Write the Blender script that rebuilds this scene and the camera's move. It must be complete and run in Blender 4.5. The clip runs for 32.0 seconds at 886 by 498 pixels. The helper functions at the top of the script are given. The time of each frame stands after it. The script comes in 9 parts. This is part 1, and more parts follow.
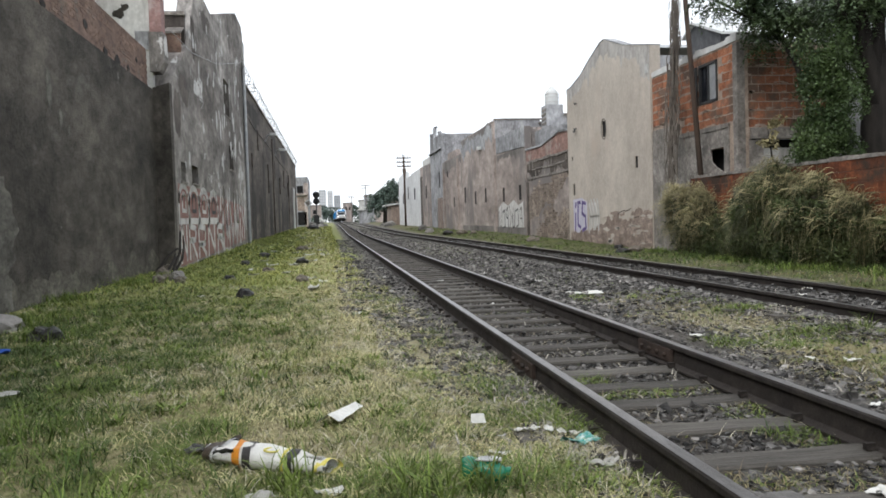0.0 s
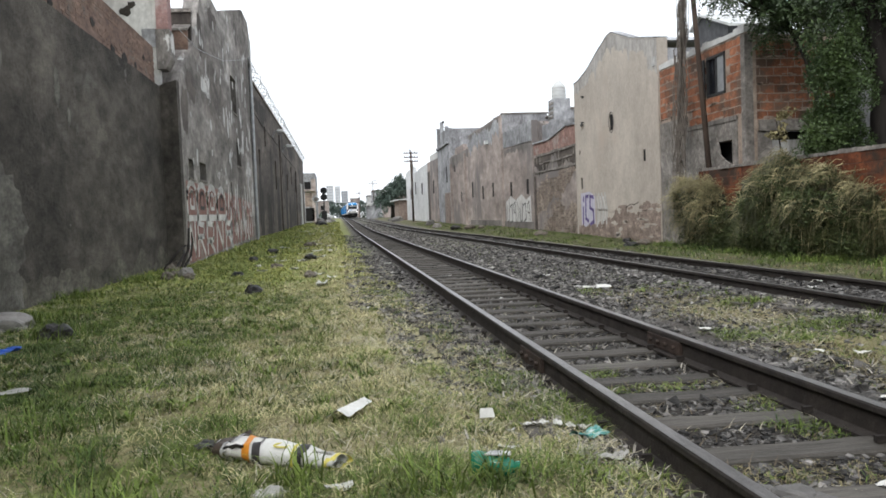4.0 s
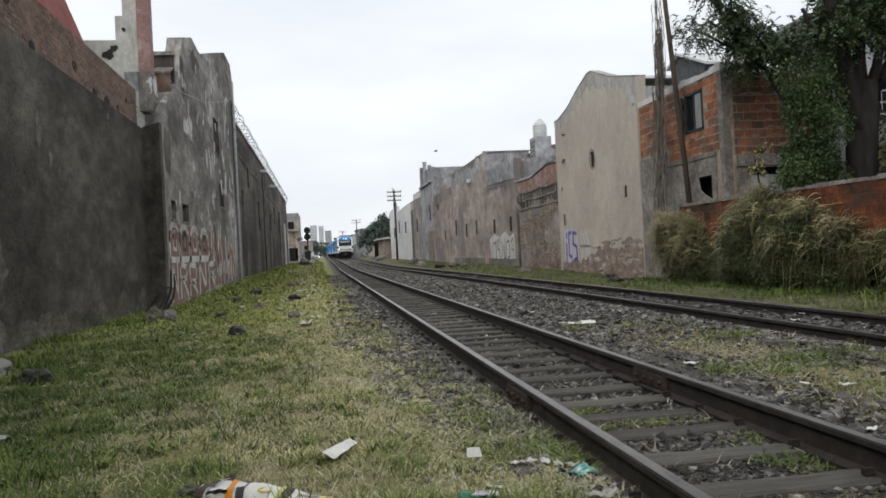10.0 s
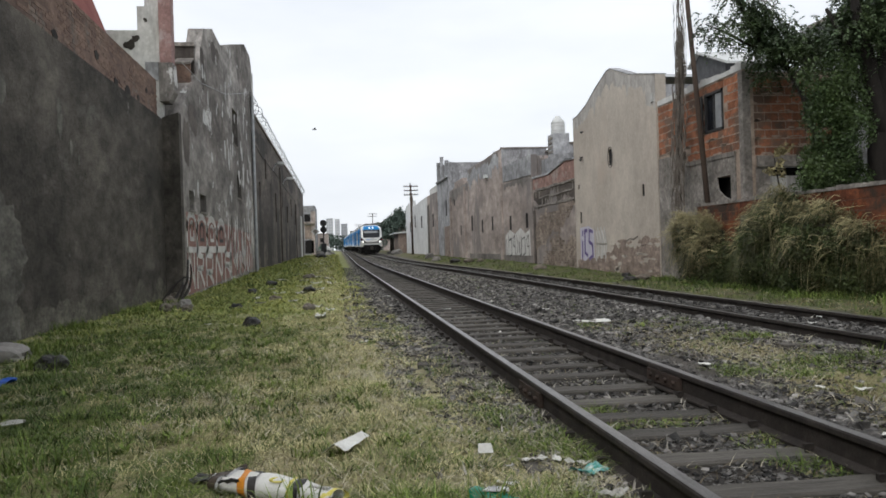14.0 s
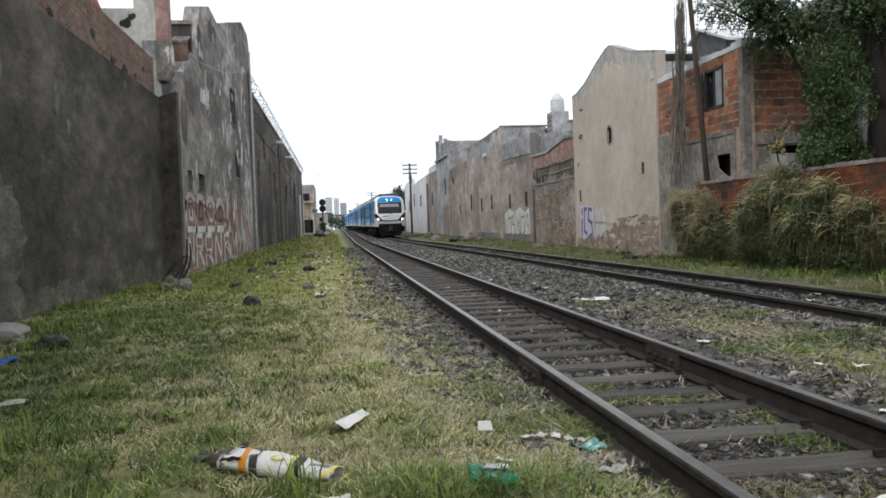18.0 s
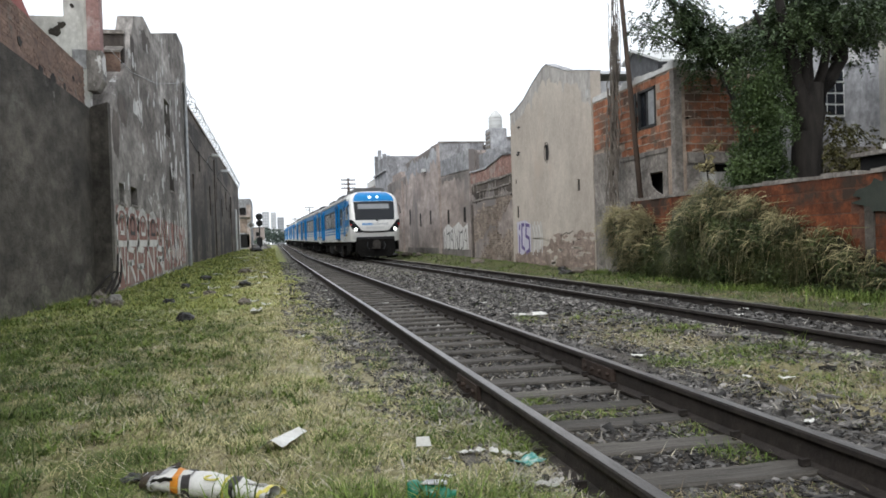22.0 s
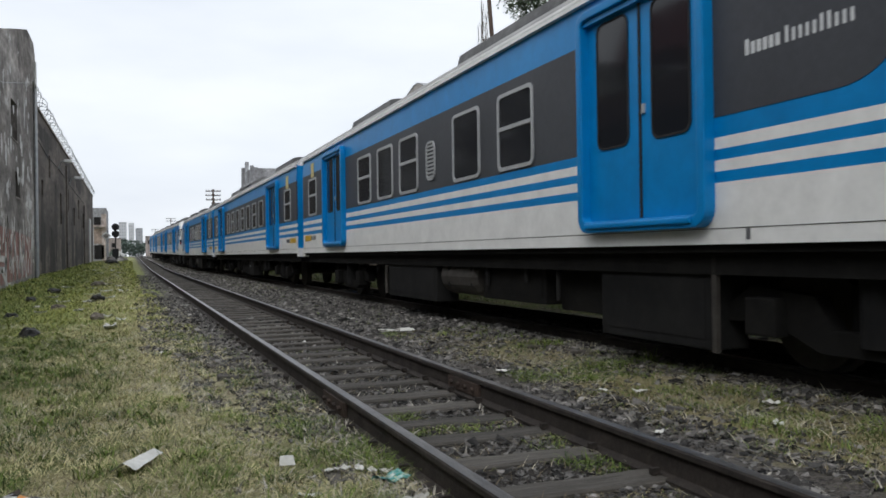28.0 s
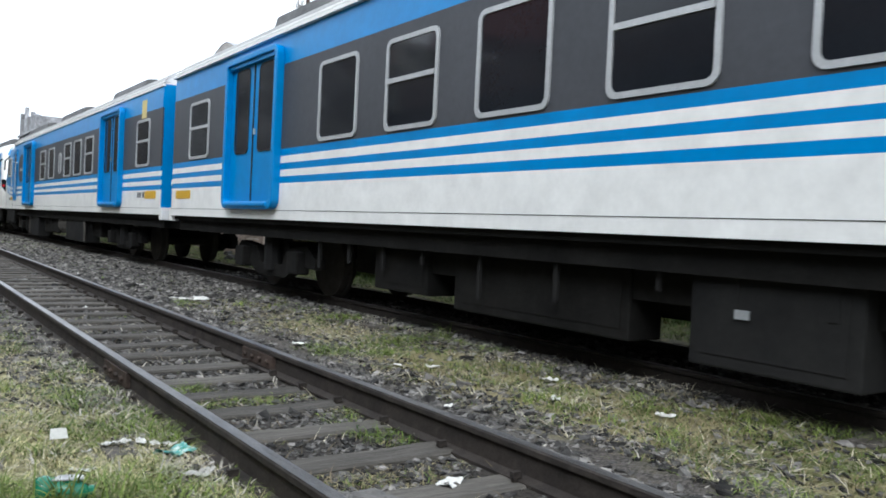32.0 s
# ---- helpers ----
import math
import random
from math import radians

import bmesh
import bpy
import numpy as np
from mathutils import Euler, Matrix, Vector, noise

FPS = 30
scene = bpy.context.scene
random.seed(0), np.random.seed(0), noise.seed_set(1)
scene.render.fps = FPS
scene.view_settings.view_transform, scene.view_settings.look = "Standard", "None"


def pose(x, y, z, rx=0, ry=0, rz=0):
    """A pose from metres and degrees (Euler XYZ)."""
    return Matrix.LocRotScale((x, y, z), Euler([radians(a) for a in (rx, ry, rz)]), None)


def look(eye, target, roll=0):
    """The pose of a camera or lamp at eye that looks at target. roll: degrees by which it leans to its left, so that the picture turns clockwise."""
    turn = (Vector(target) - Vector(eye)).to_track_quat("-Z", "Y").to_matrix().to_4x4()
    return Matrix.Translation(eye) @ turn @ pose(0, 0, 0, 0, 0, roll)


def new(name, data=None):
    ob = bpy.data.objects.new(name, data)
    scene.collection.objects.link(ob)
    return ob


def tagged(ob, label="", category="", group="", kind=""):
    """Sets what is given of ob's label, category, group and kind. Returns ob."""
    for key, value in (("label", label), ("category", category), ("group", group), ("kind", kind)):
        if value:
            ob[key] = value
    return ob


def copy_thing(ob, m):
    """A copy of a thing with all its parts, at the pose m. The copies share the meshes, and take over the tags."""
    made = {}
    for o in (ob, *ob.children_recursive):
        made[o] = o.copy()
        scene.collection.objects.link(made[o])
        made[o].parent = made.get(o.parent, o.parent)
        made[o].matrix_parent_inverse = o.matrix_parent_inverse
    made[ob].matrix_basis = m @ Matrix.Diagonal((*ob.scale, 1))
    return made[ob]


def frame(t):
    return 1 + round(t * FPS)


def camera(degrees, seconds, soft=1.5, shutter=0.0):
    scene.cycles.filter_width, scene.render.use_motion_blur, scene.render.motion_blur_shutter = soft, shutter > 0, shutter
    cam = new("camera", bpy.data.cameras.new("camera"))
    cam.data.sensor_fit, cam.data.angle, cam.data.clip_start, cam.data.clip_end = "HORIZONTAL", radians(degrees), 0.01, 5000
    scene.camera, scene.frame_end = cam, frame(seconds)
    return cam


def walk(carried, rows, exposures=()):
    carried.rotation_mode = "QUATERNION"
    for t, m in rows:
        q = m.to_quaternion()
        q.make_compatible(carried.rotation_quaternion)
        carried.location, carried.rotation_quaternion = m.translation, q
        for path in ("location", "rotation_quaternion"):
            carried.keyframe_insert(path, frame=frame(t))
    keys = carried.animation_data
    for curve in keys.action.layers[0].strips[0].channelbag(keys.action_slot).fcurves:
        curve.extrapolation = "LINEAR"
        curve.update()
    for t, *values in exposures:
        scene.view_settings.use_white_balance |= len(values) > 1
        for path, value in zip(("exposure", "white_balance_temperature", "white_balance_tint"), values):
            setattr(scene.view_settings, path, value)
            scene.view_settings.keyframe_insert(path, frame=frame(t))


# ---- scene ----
EYE = 1.06
cam = camera(57.87, 32.0, soft=1.7, shutter=0.1)
PATH = [
    (0.0, pose(0, 0, EYE, 87.857, 1.757, -8.037)),
    (0.5, pose(0, 0, EYE, 87.798, 1.985, -7.110)),
    (1.0, pose(0, 0, EYE, 87.163, 2.043, -7.221)),
    (1.5, pose(0, 0, EYE, 87.353, 2.051, -7.247)),
    (2.0, pose(0, 0, EYE, 87.219, 2.017, -7.047)),
    (2.5, pose(0, 0, EYE, 87.322, 2.050, -7.141)),
    (4.5, pose(0, 0, EYE, 87.503, 2.335, -7.935)),
    (5.0, pose(0, 0, EYE, 87.573, 2.161, -8.788)),
    (5.5, pose(0, 0, EYE, 88.413, 2.371, -8.453)),
    (6.0, pose(0, 0, EYE, 88.774, 2.568, -8.294)),
    (6.5, pose(0, 0, EYE, 89.077, 2.475, -8.762)),
    (7.0, pose(0, 0, EYE, 89.146, 2.517, -8.978)),
    (7.5, pose(0, 0, EYE, 88.455, 2.402, -8.791)),
    (8.0, pose(0, 0, EYE, 89.043, 2.649, -8.701)),
    (8.5, pose(0, 0, EYE, 89.900, 2.712, -9.085)),
    (9.0, pose(0, 0, EYE, 89.413, 2.813, -9.133)),
    (9.5, pose(0, 0, EYE, 90.977, 2.931, -9.089)),
    (10.0, pose(0, 0, EYE, 90.184, 2.944, -8.647)),
    (10.5, pose(0, 0, EYE, 90.230, 2.807, -8.359)),
    (11.0, pose(0, 0, EYE, 90.402, 2.833, -8.343)),
    (11.5, pose(0, 0, EYE, 90.833, 2.871, -8.436)),
    (12.0, pose(0, 0, EYE, 90.013, 2.763, -8.770)),
    (12.5, pose(0, 0, EYE, 90.200, 2.733, -8.300)),
    (13.0, pose(0, 0, EYE, 90.062, 2.079, -8.012)),
    (13.5, pose(0, 0, EYE, 90.583, 1.479, -7.652)),
    (14.0, pose(0, 0, EYE, 89.887, 1.797, -7.545)),
    (14.5, pose(0, 0, EYE, 89.555, 1.974, -7.633)),
    (16.5, pose(0, 0, EYE, 89.554, 2.202, -7.201)),
    (17.0, pose(0, 0, EYE, 89.374, 2.090, -7.356)),
    (17.5, pose(0, 0, EYE, 88.926, 2.103, -7.460)),
    (18.0, pose(0, 0, EYE, 88.370, 1.989, -7.596)),
    (18.5, pose(0, 0, EYE, 88.531, 1.782, -7.132)),
    (19.0, pose(0, 0, EYE, 88.672, 1.794, -7.071)),
    (19.5, pose(0, 0, EYE, 88.714, 1.920, -7.427)),
    (20.0, pose(0, 0, EYE, 88.801, 1.768, -8.257)),
    (20.5, pose(0, 0, EYE, 89.058, 1.719, -9.277)),
    (21.0, pose(0, 0, EYE, 89.016, 1.738, -10.282)),
    (21.5, pose(0, 0, EYE, 89.068, 1.704, -11.197)),
    (22.0, pose(0, 0, EYE, 89.319, 1.764, -11.972)),
    (22.5, pose(0, 0, EYE, 88.801, 1.467, -14.333)),
    (23.0, pose(0, 0, EYE, 89.694, 1.070, -16.937)),
    (23.5, pose(0, 0, EYE, 91.336, 0.996, -18.314)),
    (24.0, pose(0, 0, EYE, 94.045, 1.354, -19.456)),
    (24.5, pose(0, 0, EYE, 90.822, 1.219, -20.462)),
    (25.0, pose(0, 0, EYE, 90.259, 0.935, -21.368)),
    (25.5, pose(0, 0, EYE, 90.635, 0.711, -21.868)),
    (27.5, pose(0, 0, EYE, 90.753, 0.816, -21.808)),
    (28.0, pose(0, 0, EYE, 90.233, 0.812, -21.320)),
    (28.5, pose(0, 0, EYE, 89.272, 0.662, -20.455)),
    (29.0, pose(0, 0, EYE, 88.837, 0.456, -20.106)),
    (29.5, pose(0, 0, EYE, 88.371, 0.447, -19.876)),
    (30.0, pose(0, 0, EYE, 88.872, 0.722, -19.386)),
    (30.5, pose(0, 0, EYE, 88.356, 0.227, -19.656)),
    (31.0, pose(0, 0, EYE, 88.222, 0.271, -20.448)),
    (31.5, pose(0, 0, EYE, 88.869, -0.798, -27.513)),
    (32.0, pose(0, 0, EYE, 88.645, -2.743, -35.266)),
]

EXPOSURES = [(0, 0.12, 6260, 9), (2.5, 0.14, 6260, 9), (5, 0.14, 6290, 9), (6, 0.16, 6300, 9), (7, 0.0, 6300, 9), (8, 0.04, 6310, 9), (9, -0.18, 6400, 9), (9.5, -0.16, 6400, 9), (10, -0.36, 6380, 9), (11, -0.24, 6400, 9), (12, -0.32, 6380, 9), (14, -0.33, 6350, 9), (17, -0.19, 6280, 9),
             (19, -0.02, 6260, 9), (22, 0.04, 6250, 9), (23, -0.2, 6300, 10), (23.5, -0.45, 6150, 9), (24, -0.88, 5900, 7), (24.5, -0.68, 6100, 9), (25, -0.5, 6300, 10), (25.5, -0.48, 6300, 10),
             (27.5, -0.44, 6200, 9), (28, -0.38, 6220, 9), (29, -0.04, 6230, 9), (30, 0.08, 6200, 9), (31, 0.2, 6170, 8), (31.5, 0.45, 6000, 8), (32, 0.55, 5900, 7)]
walk(cam, PATH, EXPOSURES)

# ---- world: a bright overcast sky ----
world = bpy.data.worlds.new("overcast_sky")
scene.world = world
world.use_nodes = True
wn, wl = world.node_tree.nodes, world.node_tree.links
wn.clear()
w_out = wn.new("ShaderNodeOutputWorld")
w_bg = wn.new("ShaderNodeBackground")
w_sky = wn.new("ShaderNodeTexSky")
w_sky.sky_type, w_sky.sun_disc = "NISHITA", False
w_sky.sun_elevation, w_sky.sun_rotation = radians(52), radians(225)
w_sky.air_density, w_sky.dust_density = 1.0, 4.0
w_gain = wn.new("ShaderNodeVectorMath")
w_gain.operation = "SCALE"
w_gain.inputs["Scale"].default_value = 0.10
w_co = wn.new("ShaderNodeTexCoord")
w_map = wn.new("ShaderNodeMapping")
w_map.inputs["Scale"].default_value = (1.2, 1.2, 4.0)
w_noise = wn.new("ShaderNodeTexNoise")
w_noise.inputs["Scale"].default_value, w_noise.inputs["Detail"].default_value = 2.2, 7
w_ramp = wn.new("ShaderNodeValToRGB")
w_ramp.color_ramp.elements[0].position, w_ramp.color_ramp.elements[0].color = 0.34, (0.93, 0.955, 1.0, 1)
w_ramp.color_ramp.elements[1].position, w_ramp.color_ramp.elements[1].color = 0.66, (1.10, 1.11, 1.12, 1)
w_mix = wn.new("ShaderNodeMix")
w_mix.data_type = "RGBA"
w_mix.inputs[0].default_value = 0.88
wl.new(w_sky.outputs[0], w_gain.inputs[0])
wl.new(w_co.outputs["Generated"], w_map.inputs[0])
wl.new(w_map.outputs[0], w_noise.inputs["Vector"])
wl.new(w_noise.outputs["Fac"], w_ramp.inputs[0])
wl.new(w_gain.outputs[0], w_mix.inputs[6])
wl.new(w_ramp.outputs[0], w_mix.inputs[7])
wl.new(w_mix.outputs[2], w_bg.inputs["Color"])
w_bg.inputs["Strength"].default_value = 1.32
wl.new(w_bg.outputs[0], w_out.inputs[0])

sun = new("sun", bpy.data.lights.new("sun", "SUN"))
sun.data.energy, sun.data.angle, sun.data.color = 1.5, radians(30), (1.0, 0.97, 0.92)
sun.matrix_world = look((-9, -5, 13), (0, 4, 0))

# ---- materials ----
def surface(name, a, b, scale=2.0, rough=0.9, bump=0.3, grain=40.0, stretch=(1, 1, 1), metal=0.0, stain=None, stain_scale=0.6,
            stain_cover=0.5, stain_stretch=(1, 1, 1), spread=0.0, island=0.0, spec=0.3, depth=0.01, coords="Object", mottle=0.0, flake=None, flake_scale=1.5, flake_cover=0.3, flake_stretch=(1, 1, 1)):
    """Two colours mixed by large noise, a fine grain in colour and relief, and stains of a third colour."""
    m = bpy.data.materials.new(name)
    m.use_nodes = True
    nt = m.node_tree
    nd, ln = nt.nodes, nt.links
    bsdf = nd["Principled BSDF"]
    co = nd.new("ShaderNodeTexCoord")
    origin = co.outputs[coords]
    if spread:
        shift = nd.new("ShaderNodeVectorMath")
        ln.new(origin, shift.inputs[0])
        ln.new(nd.new("ShaderNodeObjectInfo").outputs["Location"], shift.inputs[1])
        origin = shift.outputs[0]

    def tex(sc, st, detail=6.0, rgh=0.6):
        mp = nd.new("ShaderNodeMapping")
        mp.inputs["Scale"].default_value = st
        tx = nd.new("ShaderNodeTexNoise")
        tx.inputs["Scale"].default_value, tx.inputs["Detail"].default_value, tx.inputs["Roughness"].default_value = sc, detail, rgh
        ln.new(origin, mp.inputs[0])
        ln.new(mp.outputs[0], tx.inputs["Vector"])
        return tx.outputs["Fac"]

    def ramp(src, lo, hi):
        rm = nd.new("ShaderNodeMapRange")
        rm.inputs[1].default_value, rm.inputs[2].default_value = lo, hi
        ln.new(src, rm.inputs[0])
        return rm.outputs[0]

    def mix(fac, x, y, mode="MIX"):
        mx = nd.new("ShaderNodeMix")
        mx.data_type, mx.blend_type = "RGBA", mode
        for sock, v in ((mx.inputs[0], fac), (mx.inputs[6], x), (mx.inputs[7], y)):
            if isinstance(v, (int, float)):
                sock.default_value = v
            elif isinstance(v, tuple):
                sock.default_value = (*v[:3], 1)
            else:
                ln.new(v, sock)
        return mx.outputs[2]

    col = mix(ramp(tex(scale, stretch), 0.32, 0.68), a, b)
    fine = tex(grain, (1, 1, 1), 4.0, 0.7)
    col = mix(0.35, col, mix(ramp(fine, 0.25, 0.75), (0.35, 0.35, 0.35), (1.0, 1.0, 1.0)), "MULTIPLY")
    if mottle:
        for ms in (1.7, 4.3, 11.0):
            col = mix(mottle, col, mix(ramp(tex(scale * ms, stretch, 5.0, 0.7), 0.34, 0.66), (0.25, 0.25, 0.25), (1.7, 1.7, 1.7)), "MULTIPLY")
    if stain:
        lim = 0.5 + (0.5 - stain_cover) * 0.35
        col = mix(ramp(tex(stain_scale, stain_stretch, 8.0, 0.68), lim, lim + 0.09), col, stain)
    if flake:
        lim = 0.5 + (0.5 - flake_cover) * 0.35
        spots = ramp(tex(flake_scale, flake_stretch, 10.0, 0.75), lim, lim + 0.03)
        col = mix(spots, col, mix(ramp(fine, 0.3, 0.7), tuple(0.8 * c for c in flake), flake))
    if spread:
        info = nd.new("ShaderNodeObjectInfo")
        col = mix(ramp(info.outputs["Random"], 0.0, 1.0), mix(1.0, col, (1 - spread,) * 3, "MULTIPLY"), mix(1.0, col, (1 + spread,) * 3, "MULTIPLY"))
    if island:
        geo = nd.new("ShaderNodeNewGeometry")
        col = mix(ramp(geo.outputs["Random Per Island"], 0.0, 1.0), mix(1.0, col, (1 - island,) * 3, "MULTIPLY"), mix(1.0, col, (1 + island,) * 3, "MULTIPLY"))
    ln.new(col, bsdf.inputs["Base Color"])
    bsdf.inputs["Roughness"].default_value, bsdf.inputs["Metallic"].default_value = rough, metal
    bsdf.inputs["Specular IOR Level"].default_value = spec
    if bump:
        bp = nd.new("ShaderNodeBump")
        bp.inputs["Strength"].default_value, bp.inputs["Distance"].default_value = bump, depth
        ln.new(fine, bp.inputs["Height"])
        ln.new(bp.outputs[0], bsdf.inputs["Normal"])
    return m


def glow(name, colour, power):
    m = surface(name, colour, colour, bump=0, rough=0.2)
    bs = m.node_tree.nodes["Principled BSDF"]
    bs.inputs["Emission Color"].default_value, bs.inputs["Emission Strength"].default_value = (*colour, 1), power
    return m


M = {}
M["render_dark"] = surface("dark_weathered_render", (0.044, 0.039, 0.033), (0.125, 0.111, 0.094), 0.42, bump=0.9, grain=14, stretch=(1, 0.4, 0.7), depth=0.03, mottle=0.5,
                           stain=(0.16, 0.15, 0.13), stain_scale=0.6, stain_cover=0.25, stain_stretch=(1, 0.35, 0.6),
                           flake=(0.27, 0.26, 0.235), flake_scale=1.3, flake_cover=0.02, flake_stretch=(1, 0.45, 0.6))
M["render_streaked"] = surface("streaked_grey_render", (0.155, 0.138, 0.125), (0.40, 0.375, 0.35), 0.6, bump=0.7, grain=12, stretch=(1, 0.22, 0.5), depth=0.03, mottle=0.5,
                               stain=(0.095, 0.085, 0.077), stain_scale=0.9, stain_cover=0.36, stain_stretch=(1, 0.32, 0.25),
                               flake=(0.62, 0.61, 0.59), flake_scale=1.1, flake_cover=0.24, flake_stretch=(1, 0.25, 0.4))
M["render_brown"] = surface("brown_grey_render", (0.085, 0.072, 0.064), (0.165, 0.142, 0.126), 0.5, bump=0.6, grain=10, stretch=(1, 0.3, 0.5), depth=0.03, mottle=0.35,
                            stain=(0.07, 0.06, 0.054), stain_scale=0.8, stain_cover=0.36, stain_stretch=(1, 0.3, 0.15),
                            flake=(0.30, 0.28, 0.26), flake_scale=1.0, flake_cover=0.1, flake_stretch=(1, 0.3, 0.2))
M["render_cream"] = surface("cream_render", (0.455, 0.40, 0.345), (0.565, 0.508, 0.442), 0.35, bump=0.3, grain=9, stretch=(1, 0.7, 0.6), mottle=0.10,
                            stain=(0.445, 0.375, 0.315), stain_scale=0.45, stain_cover=0.36, stain_stretch=(1, 0.6, 0.4))
M["render_mauve"] = surface("mauve_grey_render", (0.32, 0.268, 0.242), (0.475, 0.406, 0.37), 0.5, bump=0.5, grain=8, stretch=(1, 0.22, 0.5), mottle=0.3, flake=(0.47, 0.43, 0.40), flake_scale=0.9, flake_cover=0.12, flake_stretch=(1, 0.35, 0.35),
                            stain=(0.20, 0.18, 0.172), stain_scale=0.6, stain_cover=0.46, stain_stretch=(1, 0.35, 0.2))
M["render_blue_grey"] = surface("blue_grey_cement", (0.27, 0.272, 0.285), (0.42, 0.422, 0.435), 0.7, bump=0.5, grain=10, stretch=(1, 0.4, 0.6), mottle=0.34,
                                stain=(0.14, 0.138, 0.14), stain_scale=0.8, stain_cover=0.4, stain_stretch=(1, 0.4, 0.25))
M["render_pale"] = surface("pale_render", (0.50, 0.495, 0.48), (0.66, 0.655, 0.635), 0.7, bump=0.35, grain=10, stretch=(1, 0.45, 0.6), mottle=0.16,
                           stain=(0.30, 0.29, 0.275), stain_scale=0.9, stain_cover=0.4, stain_stretch=(1, 0.45, 0.2))
M["concrete"] = surface("raw_concrete", (0.19, 0.17, 0.15), (0.30, 0.275, 0.25), 1.2, bump=0.7, grain=20, mottle=0.4, flake=(0.24, 0.15, 0.11), flake_scale=2.2, flake_cover=0.12,
                        stain=(0.12, 0.11, 0.10), stain_scale=1.4, stain_cover=0.35)
M["mortar"] = surface("pale_rough_mortar", (0.27, 0.205, 0.16), (0.43, 0.345, 0.28), 3, bump=0.6, grain=30, mottle=0.2)
M["hollow_brick"] = surface("orange_hollow_brick", (0.25, 0.096, 0.05), (0.375, 0.158, 0.085), 3, bump=0.6, grain=35, spread=0.3, mottle=0.3,
                            stain=(0.13, 0.085, 0.062), stain_scale=1.0, stain_cover=0.46)
M["old_brick"] = surface("old_brown_brick", (0.155, 0.10, 0.078), (0.23, 0.155, 0.12), 1.2, bump=0.6, grain=25, spread=0.2, island=0.25, mottle=0.25,
                         stain=(0.14, 0.115, 0.10), stain_scale=1.2, stain_cover=0.42)
M["worn_brick"] = surface("worn_mauve_brick", (0.235, 0.18, 0.15), (0.37, 0.295, 0.25), 2, bump=0.7, grain=22, spread=0.25, mottle=0.3)
M["faded_brick"] = surface("faded_red_brick", (0.26, 0.15, 0.125), (0.38, 0.24, 0.205), 1.5, bump=0.6, grain=22, mottle=0.35, stain=(0.33, 0.28, 0.25), stain_scale=1.4, stain_cover=0.35)
M["bare_brick"] = surface("bare_grey_brown_brick", (0.20, 0.155, 0.125), (0.36, 0.30, 0.25), 1.2, bump=0.6, grain=22, island=0.3, mottle=0.35)
M["red_paint"] = surface("faded_red_paint", (0.24, 0.075, 0.065), (0.31, 0.115, 0.10), 2, bump=0.3, grain=18)
M["ballast"] = surface("ballast_stone", (0.014, 0.013, 0.0125), (0.155, 0.147, 0.138), 8, bump=0.5, grain=60, island=0.9)
M["ballast_pale"] = surface("dusty_ballast_stone", (0.05, 0.0465, 0.043), (0.27, 0.255, 0.238), 8, bump=0.4, grain=60, island=0.8)
M["timber"] = surface("weathered_sleeper_timber", (0.068, 0.062, 0.054), (0.125, 0.114, 0.10), 5, bump=0.8, grain=40, stretch=(0.12, 1.4, 1), spread=0.25, mottle=0.28, depth=0.014,
                      stain=(0.045, 0.04, 0.035), stain_scale=5, stain_cover=0.34, stain_stretch=(0.1, 1.4, 1))
M["rail_rust"] = surface("rusty_rail_steel", (0.021, 0.0175, 0.0155), (0.05, 0.041, 0.035), 6, rough=0.8, bump=0.5, grain=60, metal=0.1, mottle=0.2)
M["rail_polish"] = surface("worn_rail_top", (0.13, 0.122, 0.117), (0.31, 0.30, 0.29), 9, rough=0.36, bump=0.25, grain=70, metal=0.75, stretch=(1, 0.12, 1), mottle=0.25)
M["fishplate"] = surface("oiled_fishplate_steel", (0.045, 0.035, 0.03), (0.085, 0.06, 0.048), 8, rough=0.7, bump=0.4, grain=60, metal=0.3)
# Near-black paint that stands for the shade inside rooms and openings.
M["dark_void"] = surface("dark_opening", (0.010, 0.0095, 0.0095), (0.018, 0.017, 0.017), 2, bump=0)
M["dark_wood"] = surface("dark_pole_wood", (0.05, 0.035, 0.028), (0.09, 0.065, 0.05), 5, bump=0.6, grain=30, stretch=(1, 1, 0.2))
M["duct"] = surface("dull_grey_duct", (0.12, 0.12, 0.125), (0.2, 0.2, 0.205), 4, rough=0.6, bump=0.1, metal=0.2, mottle=0.3)
M["galvanised"] = surface("galvanised_sheet", (0.34, 0.35, 0.36), (0.48, 0.49, 0.50), 4, rough=0.5, bump=0.1, metal=0.5)
M["wire"] = surface("galvanised_wire", (0.20, 0.205, 0.21), (0.30, 0.305, 0.31), 8, rough=0.6, bump=0, metal=0.1)
M["slate"] = surface("dark_slate_render", (0.085, 0.087, 0.093), (0.15, 0.152, 0.16), 0.8, bump=0.4, grain=9, mottle=0.2)
M["black_iron"] = surface("black_iron", (0.025, 0.025, 0.026), (0.05, 0.05, 0.05), 8, rough=0.6, bump=0.2)
M["white_plastic"] = surface("white_plastic", (0.62, 0.63, 0.62), (0.72, 0.73, 0.72), 3, rough=0.5, bump=0.05)
M["glass_dark"] = surface("dark_glass", (0.010, 0.012, 0.016), (0.016, 0.018, 0.023), 1, rough=0.08, bump=0, spec=0.3)
M["bark"] = surface("dark_bark", (0.016, 0.0135, 0.012), (0.042, 0.036, 0.031), 6, bump=1.0, grain=25, stretch=(1, 1, 0.25))
